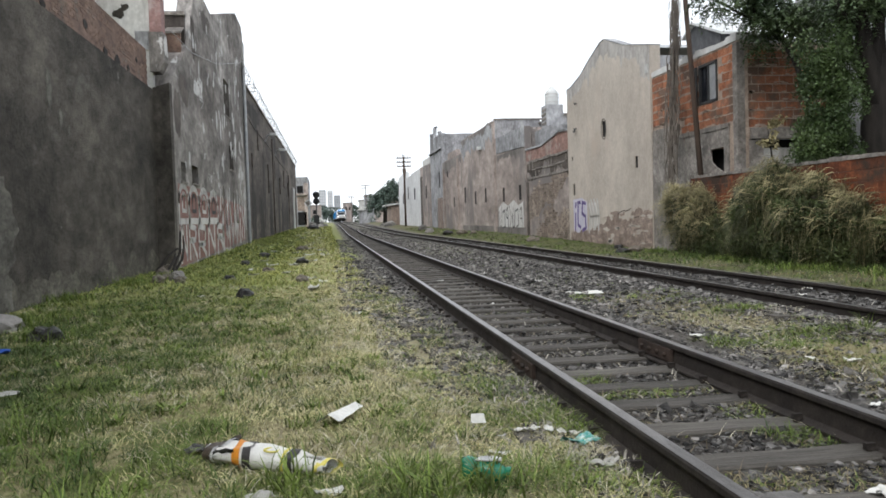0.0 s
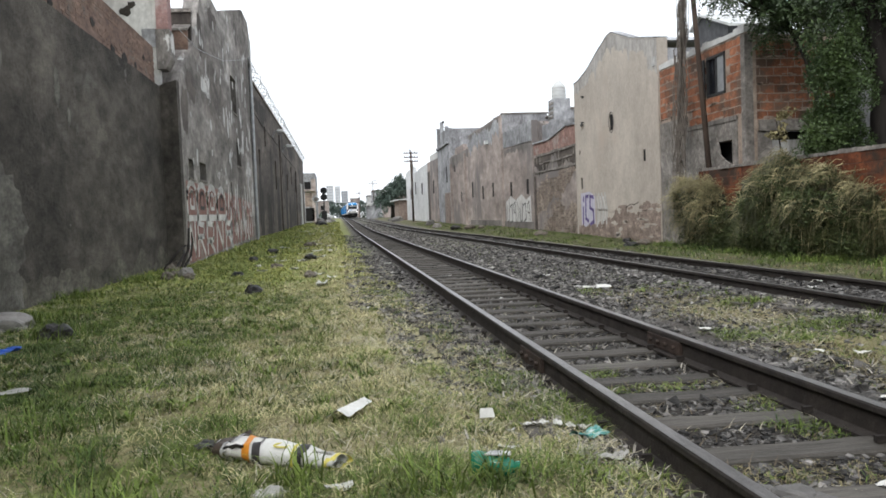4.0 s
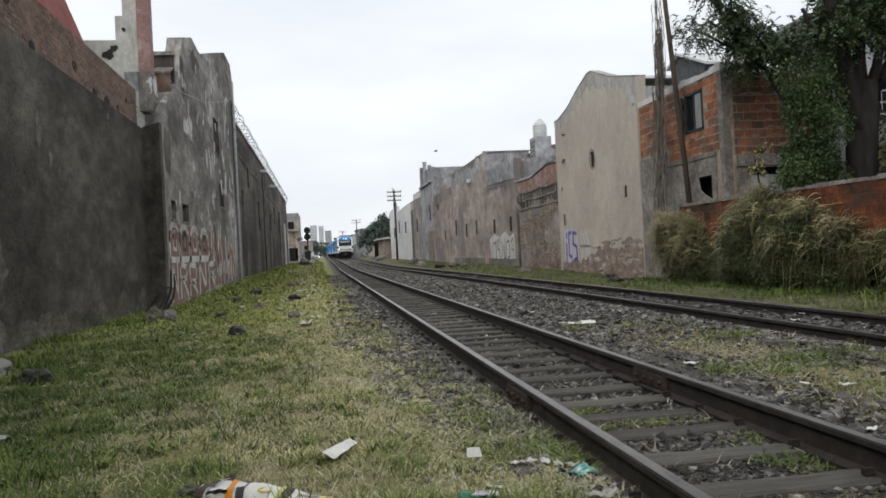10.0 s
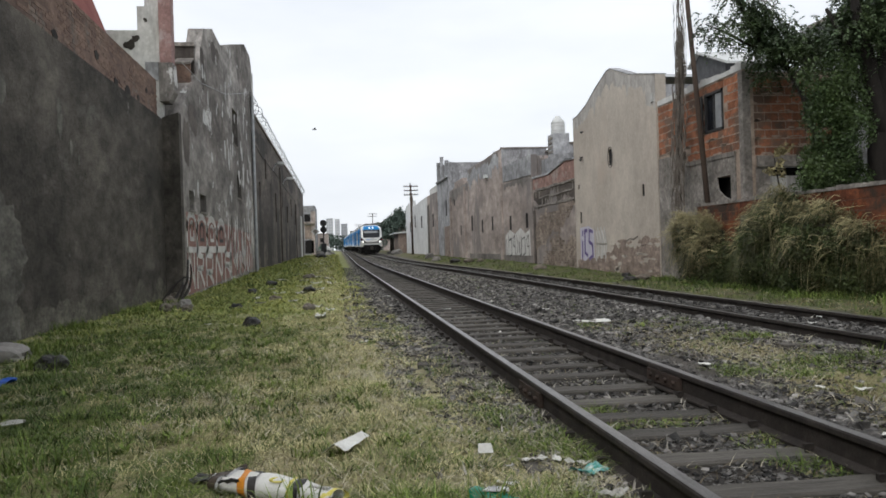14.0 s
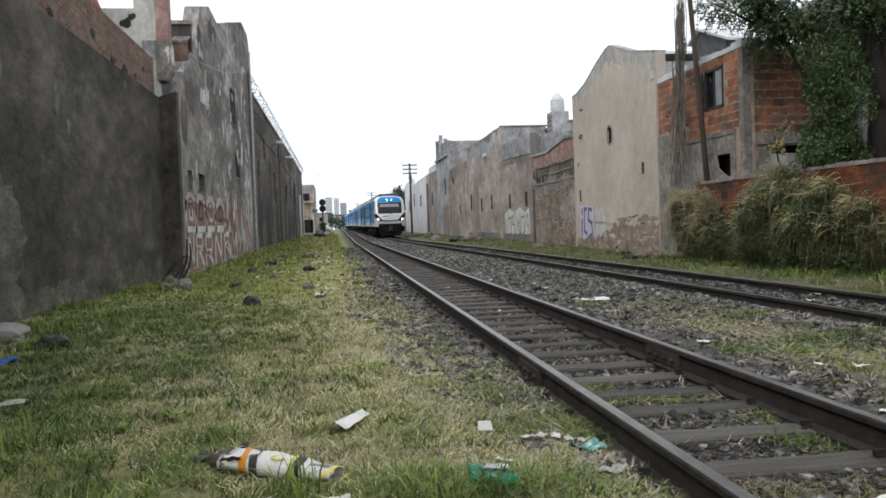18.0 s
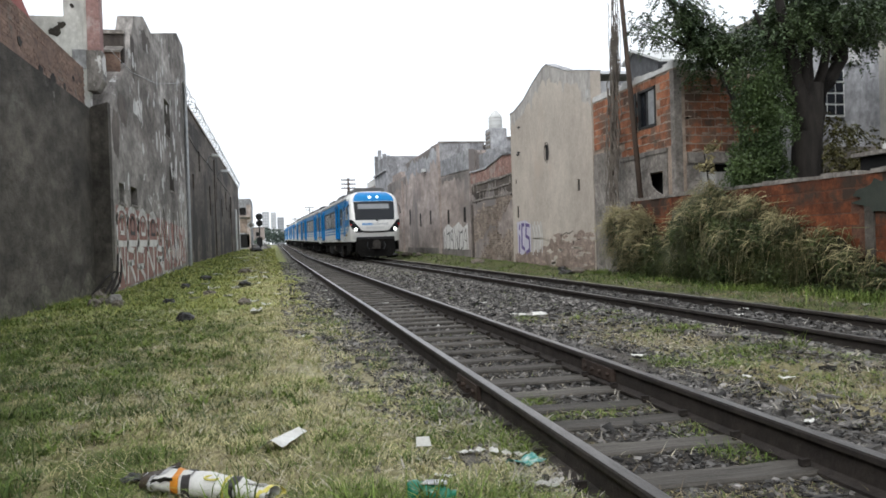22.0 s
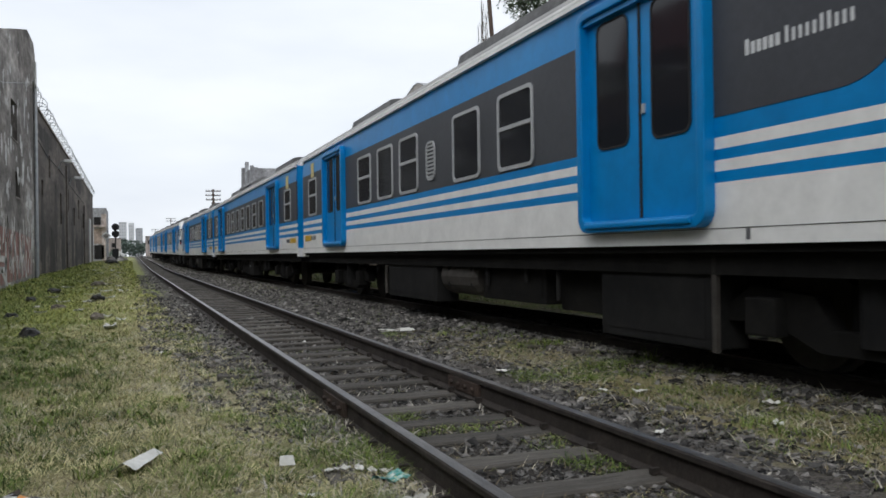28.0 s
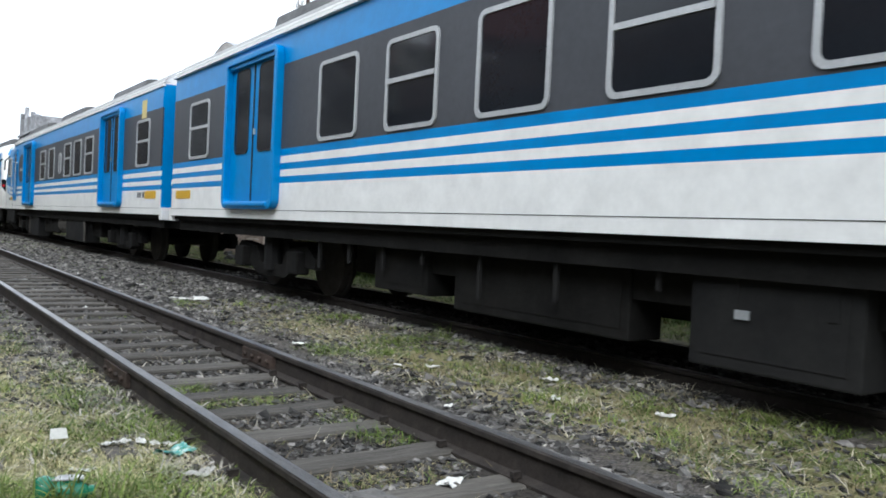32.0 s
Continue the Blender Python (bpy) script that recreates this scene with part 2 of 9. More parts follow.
M["leaf_dark"] = surface("dark_green_leaves", (0.034, 0.057, 0.027), (0.10, 0.14, 0.06), 1.2, rough=0.42, bump=0, island=0.5)
M["leaf_light"] = surface("fresh_green_leaves", (0.03, 0.055, 0.018), (0.07, 0.105, 0.032), 1.2, rough=0.5, bump=0, island=0.5)
M["leaf_olive"] = surface("olive_yellowing_leaves", (0.055, 0.058, 0.02), (0.15, 0.13, 0.05), 1.2, rough=0.5, bump=0, island=0.5)
M["straw"] = surface("dry_hanging_grass", (0.15, 0.128, 0.06), (0.44, 0.385, 0.21), 1.0, rough=0.8, bump=0, island=0.5)
M["vine_green"] = surface("green_hanging_creeper", (0.024, 0.031, 0.011), (0.115, 0.122, 0.044), 1.0, rough=0.7, bump=0, island=0.5)
# Inner creeper mass, with its shade put into a darker colour.
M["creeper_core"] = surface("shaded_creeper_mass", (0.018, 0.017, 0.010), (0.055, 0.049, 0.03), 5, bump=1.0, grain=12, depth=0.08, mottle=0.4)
M["graffiti_white"] = surface("white_spray_paint", (0.56, 0.545, 0.525), (0.72, 0.705, 0.685), 3, bump=0.2, stain=(0.34, 0.31, 0.29), stain_scale=2.5, stain_cover=0.3)
M["graffiti_red"] = surface("faded_red_spray_paint", (0.21, 0.105, 0.088), (0.31, 0.178, 0.155), 3, bump=0.2, stain=(0.28, 0.235, 0.215), stain_scale=1.6, stain_cover=0.36)
M["graffiti_purple"] = surface("violet_spray_paint", (0.15, 0.11, 0.28), (0.22, 0.17, 0.36), 3, bump=0.2)
M["graffiti_lilac"] = surface("lilac_spray_paint", (0.50, 0.48, 0.58), (0.60, 0.58, 0.66), 3, bump=0.2)
M["graffiti_dark"] = surface("black_spray_paint", (0.05, 0.05, 0.055), (0.09, 0.09, 0.09), 3, bump=0.2)
M["green_paint"] = surface("dark_green_paint_patch", (0.03, 0.04, 0.033), (0.055, 0.062, 0.05), 3, bump=0.3)
# train paints
M["train_white"] = surface("white_coach_paint", (0.795, 0.791, 0.777), (0.82, 0.816, 0.802), 0.7, rough=0.34, bump=0.0, grain=3, spec=0.5,
                           stain=(0.782, 0.776, 0.76), stain_scale=0.6, stain_cover=0.3, stain_stretch=(1, 0.25, 1))
M["train_blue"] = surface("bright_blue_coach_paint", (0.003, 0.20, 0.52), (0.005, 0.225, 0.57), 0.7, rough=0.34, bump=0.0, grain=4, spec=0.3)
M["train_grey"] = surface("dark_grey_window_band", (0.047, 0.05, 0.058), (0.064, 0.067, 0.077), 0.7, rough=0.5, bump=0.02, grain=12, spec=0.3)
M["train_silver"] = surface("silver_window_frame", (0.44, 0.45, 0.46), (0.55, 0.56, 0.57), 3, rough=0.4, bump=0.03, metal=0.35)
M["train_roof"] = surface("grey_ribbed_roof", (0.27, 0.268, 0.262), (0.38, 0.376, 0.37), 1.5, rough=0.6, bump=0.1,
                          stain=(0.24, 0.235, 0.23), stain_scale=1.4, stain_cover=0.35)
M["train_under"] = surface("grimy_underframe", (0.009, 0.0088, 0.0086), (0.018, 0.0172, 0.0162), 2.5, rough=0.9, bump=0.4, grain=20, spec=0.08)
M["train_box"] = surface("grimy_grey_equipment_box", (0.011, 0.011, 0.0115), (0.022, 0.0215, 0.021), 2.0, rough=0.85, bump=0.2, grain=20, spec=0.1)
M["train_roof_unit"] = surface("dark_grey_roof_housing", (0.085, 0.085, 0.087), (0.15, 0.15, 0.15), 1.5, rough=0.7, bump=0.1, mottle=0.2)
M["train_yellow"] = surface("yellow_panel_paint", (0.56, 0.33, 0.02), (0.62, 0.38, 0.03), 2, rough=0.5, bump=0.05)
M["train_mark"] = surface("grey_number_paint", (0.10, 0.10, 0.11), (0.14, 0.14, 0.15), 2, rough=0.5, bump=0)
M["train_logo"] = surface("white_lettering_paint", (0.62, 0.63, 0.64), (0.68, 0.69, 0.70), 2, rough=0.5, bump=0)
M["train_steel"] = surface("worn_wheel_steel", (0.05, 0.045, 0.04), (0.09, 0.082, 0.075), 5, rough=0.7, bump=0.2, metal=0.5)
M["train_rubber"] = surface("black_rubber", (0.015, 0.015, 0.016), (0.025, 0.025, 0.026), 5, rough=0.7, bump=0.1)
M["train_sign"] = surface("pale_destination_blind", (0.24, 0.25, 0.26), (0.31, 0.32, 0.33), 2, rough=0.4, bump=0)
M["headlight"] = glow("lit_headlight", (1.0, 0.98, 0.93), 3.5)
M["tail_light"] = surface("red_tail_lens", (0.55, 0.02, 0.03), (0.6, 0.03, 0.04), 3, rough=0.2, bump=0)
M["moss_base"] = surface("mossy_grey_render", (0.082, 0.078, 0.065), (0.165, 0.156, 0.136), 1.2, bump=0.8, grain=14, stretch=(1, 0.4, 0.8), depth=0.03, mottle=0.4,
                         stain=(0.24, 0.228, 0.205), stain_scale=1.3, stain_cover=0.3, stain_stretch=(1, 0.4, 0.6))
M["foot_render"] = surface("damp_brown_render", (0.075, 0.07, 0.055), (0.165, 0.152, 0.125), 1.2, bump=0.8, grain=14, stretch=(1, 0.4, 0.8), depth=0.03, mottle=0.5)
M["cream_weather"] = surface("grey_weathered_cream_render", (0.38, 0.362, 0.345), (0.50, 0.472, 0.44), 0.8, bump=0.4, grain=9, stretch=(1, 0.6, 0.3), mottle=0.25)
M["route_yellow"] = surface("pale_yellow_label", (0.62, 0.50, 0.20), (0.68, 0.56, 0.25), 2, rough=0.5, bump=0)
M["creeper_leaf"] = surface("dull_green_creeper_leaves", (0.026, 0.044, 0.014), (0.085, 0.105, 0.036), 1.2, rough=0.6, bump=0, island=0.5)
# Brick of the low wall, darker than the house brick.
M["grimy_brick"] = surface("grimy_orange_hollow_brick", (0.112, 0.034, 0.0145), (0.198, 0.064, 0.026), 2.2, bump=0.6, grain=35, spread=0.25, mottle=0.35,
                           stain=(0.05, 0.032, 0.022), stain_scale=0.9, stain_cover=0.5)
M["grimy_mortar"] = surface("grimy_rusty_mortar", (0.085, 0.042, 0.027), (0.155, 0.078, 0.05), 3, bump=0.6, grain=30, mottle=0.3)
M["render_long"] = surface("damp_brown_long_wall", (0.06, 0.05, 0.043), (0.175, 0.147, 0.126), 0.6, bump=0.7, grain=10, stretch=(1, 0.14, 0.6), mottle=0.45,
                           stain=(0.042, 0.035, 0.031), stain_scale=0.5, stain_cover=0.45, stain_stretch=(1, 0.16, 0.45),
                           flake=(0.27, 0.24, 0.215), flake_scale=0.9, flake_cover=0.06, flake_stretch=(1, 0.15, 0.5))
M["render_beige"] = surface("smooth_pale_beige_render", (0.53, 0.51, 0.47), (0.66, 0.64, 0.595), 0.5, bump=0.3, grain=9, stretch=(1, 0.6, 0.6), mottle=0.1,
                            stain=(0.40, 0.385, 0.36), stain_scale=0.8, stain_cover=0.32, stain_stretch=(1, 0.7, 0.14))
# Darker copy of the creeper leaf, with the shed's shade in its colour.
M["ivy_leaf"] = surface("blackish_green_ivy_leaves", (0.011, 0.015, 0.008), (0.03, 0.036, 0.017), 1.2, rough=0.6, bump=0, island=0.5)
M["faded_mauve"] = surface("faded_mauve_paint", (0.27, 0.155, 0.145), (0.37, 0.24, 0.225), 1.5, bump=0.3, grain=18, mottle=0.2, stain=(0.40, 0.33, 0.32), stain_scale=1.5, stain_cover=0.4)
M["parapet_wash"] = surface("brown_washed_parapet", (0.145, 0.096, 0.076), (0.225, 0.152, 0.122), 0.9, bump=0.6, grain=14, stretch=(1, 0.4, 0.8), mottle=0.35)
M["render_white"] = surface("white_house_render", (0.62, 0.625, 0.63), (0.76, 0.765, 0.77), 0.5, bump=0.3, grain=8, stretch=(1, 0.4, 0.5), mottle=0.12)
M["damp_stain"] = surface("black_damp_stain", (0.022, 0.019, 0.017), (0.05, 0.043, 0.038), 1.5, bump=0.4, grain=14, stretch=(1, 0.5, 0.3), mottle=0.4)
M["damp_wash"] = surface("grey_damp_wash", (0.15, 0.135, 0.125), (0.27, 0.245, 0.228), 0.6, bump=0.4, grain=9, stretch=(1, 0.4, 0.3), mottle=0.3)
# Leaves for the distance, with haze put into their colour.
M["leaf_far"] = surface("hazy_far_leaves", (0.06, 0.09, 0.075), (0.11, 0.145, 0.115), 0.6, rough=0.6, bump=0, island=0.3)

# ---- mesh helpers ----
class Geo:
    """Vertices and faces of one mesh."""

    def __init__(self):
        self.v, self.f = [], []

    def add(self, verts, faces):
        n = len(self.v)
        self.v += [tuple(p) for p in verts]
        self.f += [tuple(i + n for i in q) for q in faces]
        return self

    def box(self, x0, y0, z0, x1, y1, z1):
        return self.add([(x, y, z) for z in (z0, z1) for y in (y0, y1) for x in (x0, x1)],
                        [(0, 2, 3, 1), (4, 5, 7, 6), (0, 1, 5, 4), (2, 6, 7, 3), (0, 4, 6, 2), (1, 3, 7, 5)])

    def prism(self, outline, lo, hi, axis="x"):
        """A flat outline pushed along an axis: (y, z) along x, (x, z) along y, (x, y) along z."""
        place = {"x": lambda p, a: (a, p[0], p[1]), "y": lambda p, a: (p[0], a, p[1]), "z": lambda p, a: (p[0], p[1], a)}[axis]
        n = len(outline)
        verts = [place(p, lo) for p in outline] + [place(p, hi) for p in outline]
        faces = [tuple(range(n)), tuple(range(2 * n - 1, n - 1, -1))]
        faces += [(i, i + n, (i + 1) % n + n, (i + 1) % n) for i in range(n)]
        return self.add(verts, faces)

    def tube(self, points, radii, sides=8, closed=True):
        """A round bar along points."""
        pts = [Vector(p) for p in points]
        radii = [radii] * len(pts) if isinstance(radii, (int, float)) else radii
        verts, faces = [], []
        for i, p in enumerate(pts):
            d = (pts[min(i + 1, len(pts) - 1)] - pts[max(i - 1, 0)]).normalized()
            s = d.cross(Vector((0, 0, 1)) if abs(d.z) < 0.9 else Vector((1, 0, 0))).normalized()
            u = s.cross(d)
            for k in range(sides):
                a = 2 * math.pi * k / sides
                verts.append(p + radii[i] * (math.cos(a) * s + math.sin(a) * u))
        for i in range(len(pts) - 1):
            for k in range(sides):
                a, b = i * sides + k, i * sides + (k + 1) % sides
                faces.append((a, b, b + sides, a + sides))
        if closed:
            faces += [tuple(range(sides - 1, -1, -1)), tuple(range((len(pts) - 1) * sides, len(pts) * sides))]
        return self.add(verts, faces)

    def grid(self, rows):
        """A sheet from rows of points."""
        w = len(rows[0])
        return self.add([p for r in rows for p in r],
                        [(j * w + i, j * w + i + 1, (j + 1) * w + i + 1, (j + 1) * w + i) for j in range(len(rows) - 1) for i in range(w - 1)])


def mesh_of(name, geo, material, bevel=0.0, smooth=False, mend=True):
    me = bpy.data.meshes.new(name)
    me.from_pydata(geo.v, [], geo.f)
    if mend or bevel:
        bm = bmesh.new()
        bm.from_mesh(me)
        if bevel:
            bmesh.ops.remove_doubles(bm, verts=bm.verts, dist=1e-5)
        bmesh.ops.recalc_face_normals(bm, faces=bm.faces)
        if bevel:
            sharp = [e for e in bm.edges if len(e.link_faces) == 2 and e.calc_face_angle(0) > 0.5]
            bmesh.ops.bevel(bm, geom=sharp, offset=bevel, segments=2, affect="EDGES", profile=0.6)
        bm.to_mesh(me)
        bm.free()
    me.materials.append(material)
    if smooth:
        me.shade_smooth()
    return me


def part(name, geo, material, parent=None, label="", bevel=0.0, smooth=False, mend=True):
    """One mesh object, under a thing or a part."""
    ob = new(name, mesh_of(name, geo, material, bevel, smooth, mend))
    if parent:
        ob.parent = parent
    return tagged(ob, label=label) if label else ob


def thing(name, label, category, group="", kind="", m=None):
    ob = tagged(new(name), label, category, group, kind)
    if m is not None:
        ob.matrix_basis = m
    return ob


def box(*c):
    return Geo().box(*c)


def panels(geo, x0, x1, y0, y1, z0, z1, holes=()):
    """A wall slab across x0 to x1 with rectangular holes (ya, yb, za, zb) right through it."""
    ys = sorted({y0, y1, *[h[0] for h in holes], *[h[1] for h in holes]})
    zs = sorted({z0, z1, *[h[2] for h in holes], *[h[3] for h in holes]})
    n = len(zs)
    solid = {(i, j): not any(h[0] < (ys[i] + ys[i + 1]) / 2 < h[1] and h[2] < (zs[j] + zs[j + 1]) / 2 < h[3] for h in holes) for i in range(len(ys) - 1) for j in range(n - 1)}
    base = len(geo.v)
    geo.v += [(x, y, z) for x in (x0, x1) for y in ys for z in zs]
    at = lambda k, i, j: base + k * len(ys) * n + i * n + j
    for (i, j), full in solid.items():
        if not full:
            continue
        geo.f += [(at(0, i, j), at(0, i, j + 1), at(0, i + 1, j + 1), at(0, i + 1, j)), (at(1, i, j), at(1, i + 1, j), at(1, i + 1, j + 1), at(1, i, j + 1))]
        for di, dj, p, q in ((-1, 0, (i, j), (i, j + 1)), (1, 0, (i + 1, j), (i + 1, j + 1)), (0, -1, (i, j), (i + 1, j)), (0, 1, (i, j + 1), (i + 1, j + 1))):
            if not solid.get((i + di, j + dj), False):
                geo.f.append((at(0, *p), at(1, *p), at(1, *q), at(0, *q)))
    return geo


# ---- the lie of the land: level near by, then a gentle rise ----
def rise(y):
    d = y - 50
    if d < 0:
        return 0.0
    if d < 20:
        return 0.0003 * d * d
    if d < 100:
        return 0.12 + 0.0075 * (d - 20)
    return 0.72 + 0.003 * (min(d, 230) - 100)


LINE = [(-60, 5.05), (-20, 5.22), (0, 5.31), (12, 5.40), (24, 5.45), (35, 5.36), (48, 5.18), (63, 4.88), (77, 4.60), (98, 4.34), (120, 4.12),
        (145, 3.92), (165, 3.78), (182, 3.66), (200, 3.54), (225, 3.38), (330, 2.9)]


def line_x(y):
    """The middle of the second track, smoothed between its marks."""
    def raw(q):
        for (a, xa), (b, xb) in zip(LINE, LINE[1:]):
            if q <= b:
                return xa + (xb - xa) * (q - a) / (b - a)
        return LINE[-1][1]
    return sum(raw(y + o) for o in (-9, -6, -3, 0, 3, 6, 9)) / 7


BED = {}


def beside_line(x, y):
    """Distance from the middle of the second track."""
    k = round(y * 4)
    if k not in BED:
        BED[k] = line_x(k / 4)
    return abs(x - BED[k])


def ground_z(x, y):
    z = rise(y)
    bank = max(0.0, min(1.0, (y - 22) / 18)) * 0.22 * (1 - max(0.0, min(1.0, (y - 70) / 60)))
    side = max(0.0, min(1.0, (-1.2 - x) / 2.6)) + max(0.0, min(1.0, (x - 6.6) / 1.8))
    z += bank * side
    if -4.6 < x < 0.75:
        z += 0.05 * noise.noise(Vector((x * 0.9, y * 0.5, 3))) + 0.0 - 0.03 * max(0.0, min(1.0, (x - 0.1) / 0.6))
    elif x > 6.6:
        z += 0.05 * noise.noise(Vector((x * 0.9, y * 0.5, 7))) + 0.03
    elif 0.75 < x < 3.0:
        hollow = max(0.0, min(1.0, (x - 1.26) / 0.08, (2.42 - x) / 0.08))
        z -= 0.03 + (0.008 + 0.02 * max(0.0, min(1.0, (y - 4.2) / 1.2))) * hollow - 0.022 * (1 - hollow) * max(0.0, 1 - abs(x - 1.0) / 0.3) + 0.01 * noise.noise(Vector((x * 3, y * 3, 1)))
    elif 3.0 < x < 4.3:
        z += 0.03 * noise.noise(Vector((x * 1.5, y * 0.8, 5))) - 0.015
    elif 4.3 <= x <= 6.6:
        z += 0.02 * noise.noise(Vector((x * 2.5, y * 1.6, 8)))
    if 3.6 < x < 7.0:
        d = beside_line(x, y)
        z += 0.03 * max(0.0, min(1.0, (1.5 - d) / 0.5)) - (0.012 if x < BED[round(y * 4)] - 0.5 else 0.0)
    return z

# ---- ground ----
def ground_material():
    m = bpy.data.materials.new("verge_and_ballast_ground")
    m.use_nodes = True
    nt = m.node_tree
    nd, ln = nt.nodes, nt.links
    bs = nd["Principled BSDF"]
    co = nd.new("ShaderNodeTexCoord")
    sep = nd.new("ShaderNodeSeparateXYZ")
    ln.new(co.outputs["Object"], sep.inputs[0])

    def tex(sc, detail=6.0):
        t = nd.new("ShaderNodeTexNoise")
        t.inputs["Scale"].default_value, t.inputs["Detail"].default_value, t.inputs["Roughness"].default_value = sc, detail, 0.65
        ln.new(co.outputs["Object"], t.inputs["Vector"])
        return t.outputs["Fac"]

    def op(kind, a, b):
        n = nd.new("ShaderNodeMath")
        n.operation = kind
        for s, v in zip(n.inputs, (a, b)):
            if isinstance(v, (int, float)):
                s.default_value = v
            else:
                ln.new(v, s)
        return n.outputs[0]

    def span(src, lo, hi, x=0.0, y=1.0):
        n = nd.new("ShaderNodeMapRange")
        n.interpolation_type = "SMOOTHSTEP"
        for k, v in zip((1, 2, 3, 4), (lo, hi, x, y)):
            n.inputs[k].default_value = v
        ln.new(src, n.inputs[0])
        return n.outputs[0]

    def mix(f, a, b, mode="MIX"):
        n = nd.new("ShaderNodeMix")
        n.data_type, n.blend_type = "RGBA", mode
        for s, v in ((n.inputs[0], f), (n.inputs[6], a), (n.inputs[7], b)):
            if isinstance(v, (int, float)):
                s.default_value = v
            elif isinstance(v, tuple):
                s.default_value = (*v, 1)
            else:
                ln.new(v, s)
        return n.outputs[2]

    big, mid, fine, grit = tex(0.35), tex(1.7), tex(14), tex(55, 3)
    xw = op("ADD", sep.outputs[0], op("MULTIPLY", op("SUBTRACT", mid, 0.5), 1.3))
    soil = mix(span(fine, 0.3, 0.7), (0.13, 0.108, 0.075), (0.22, 0.19, 0.135))
    green = mix(span(fine, 0.3, 0.7), (0.06, 0.078, 0.024), (0.15, 0.165, 0.055))
    dry = mix(span(fine, 0.3, 0.7), (0.20, 0.172, 0.09), (0.36, 0.318, 0.18))
    grass = mix(span(mid, 0.42, 0.62), green, dry)
    grass = mix(span(big, 0.52, 0.66, 0.0, 0.5), grass, soil)
    lush = mix(span(fine, 0.3, 0.7), (0.185, 0.23, 0.062), (0.335, 0.375, 0.125))
    grass = mix(span(sep.outputs[1], 8, 16, 0.0, 0.75), grass, lush)
    straw = mix(span(fine, 0.3, 0.7), (0.34, 0.305, 0.18), (0.54, 0.49, 0.32))
    edge = op("MULTIPLY", span(xw, -0.5, 0.5, 0.0, 0.8), op("MULTIPLY", span(sep.outputs[1], 3.5, 6.5, 0.2, 1.0), span(sep.outputs[1], 15, 26, 1.0, 0.1)))
    grass = mix(op("MULTIPLY", edge, span(sep.outputs[0], 1.5, 2.5, 1.0, 0.0)), grass, straw)
    east = op("MULTIPLY", span(sep.outputs[0], 6.3, 6.8), span(fine, 0.3, 0.6, 0.85, 0.98))
    grass = mix(east, grass, mix(span(mid, 0.4, 0.6), mix(span(fine, 0.3, 0.7), (0.062, 0.056, 0.038), (0.115, 0.102, 0.07)), mix(span(fine, 0.3, 0.7), (0.06, 0.075, 0.024), (0.125, 0.135, 0.05))))
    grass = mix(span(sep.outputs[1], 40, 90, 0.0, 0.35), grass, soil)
    stone = mix(span(grit, 0.3, 0.7), (0.012, 0.011, 0.01), (0.11, 0.10, 0.092))
    stone = mix(span(fine, 0.35, 0.65, 0.0, 0.6), stone, (0.085, 0.073, 0.06))
    pale = mix(span(grit, 0.3, 0.7), (0.05, 0.045, 0.041), (0.25, 0.233, 0.215))
    track = op("MULTIPLY", span(sep.outputs[0], 1.15, 1.4), span(sep.outputs[0], 2.3, 2.55, 1.0, 0.0))
    second = op("MULTIPLY", span(sep.outputs[0], 4.5, 4.8), span(sep.outputs[0], 5.8, 6.2, 1.0, 0.0))
    stone = mix(op("MAXIMUM", track, second), mix(op("MULTIPLY", span(mid, 0.35, 0.6, 0.35, 0.9), span(sep.outputs[1], 5, 11, 0.25, 1.0)), stone, pale), mix(1.0, stone, (0.62, 0.62, 0.62), "MULTIPLY"))
    near = span(sep.outputs[1], 4.2, 7.0, 0.42, 0.0)
    bed = op("MULTIPLY", span(op("SUBTRACT", xw, near), 0.55, 1.05), span(xw, 6.3, 6.9, 1.0, 0.0))
    gap = op("MULTIPLY", span(xw, 2.9, 3.3), span(xw, 4.2, 4.6, 1.0, 0.0))
    gap = op("MULTIPLY", gap, span(sep.outputs[1], 7, 10.5, 0.85, 0.12))
    bed = op("SUBTRACT", bed, gap)
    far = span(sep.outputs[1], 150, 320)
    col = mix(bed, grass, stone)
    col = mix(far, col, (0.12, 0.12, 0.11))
    ln.new(col, bs.inputs["Base Color"])
    bs.inputs["Roughness"].default_value = 0.95
    bs.inputs["Specular IOR Level"].default_value = 0.15
    bp = nd.new("ShaderNodeBump")
    bp.inputs["Strength"].default_value, bp.inputs["Distance"].default_value = 0.7, 0.03
    ln.new(op("ADD", fine, grit), bp.inputs["Height"])
    ln.new(bp.outputs[0], bs.inputs["Normal"])
    return m


xs = [-2500, -800, -200, -60, -20, -8, -5] + [-4.6 + 0.2 * i for i in range(70)] + [9.8, 11, 14, 20, 40, 100, 300, 1000, 2500]
ys = [-1500, -300, -80, -30, -12, -5, -2] + [-1 + 0.25 * i for i in range(124)] + [30.5 + 1.5 * i for i in range(50)] + [110, 125, 145, 170, 200, 240, 280, 330, 500, 900, 1600, 3200]
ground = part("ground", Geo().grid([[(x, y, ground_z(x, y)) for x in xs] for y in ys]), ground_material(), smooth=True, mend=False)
tagged(ground, "patchy grass verge and dark stone ballast between the walls", "ground", kind="structure")

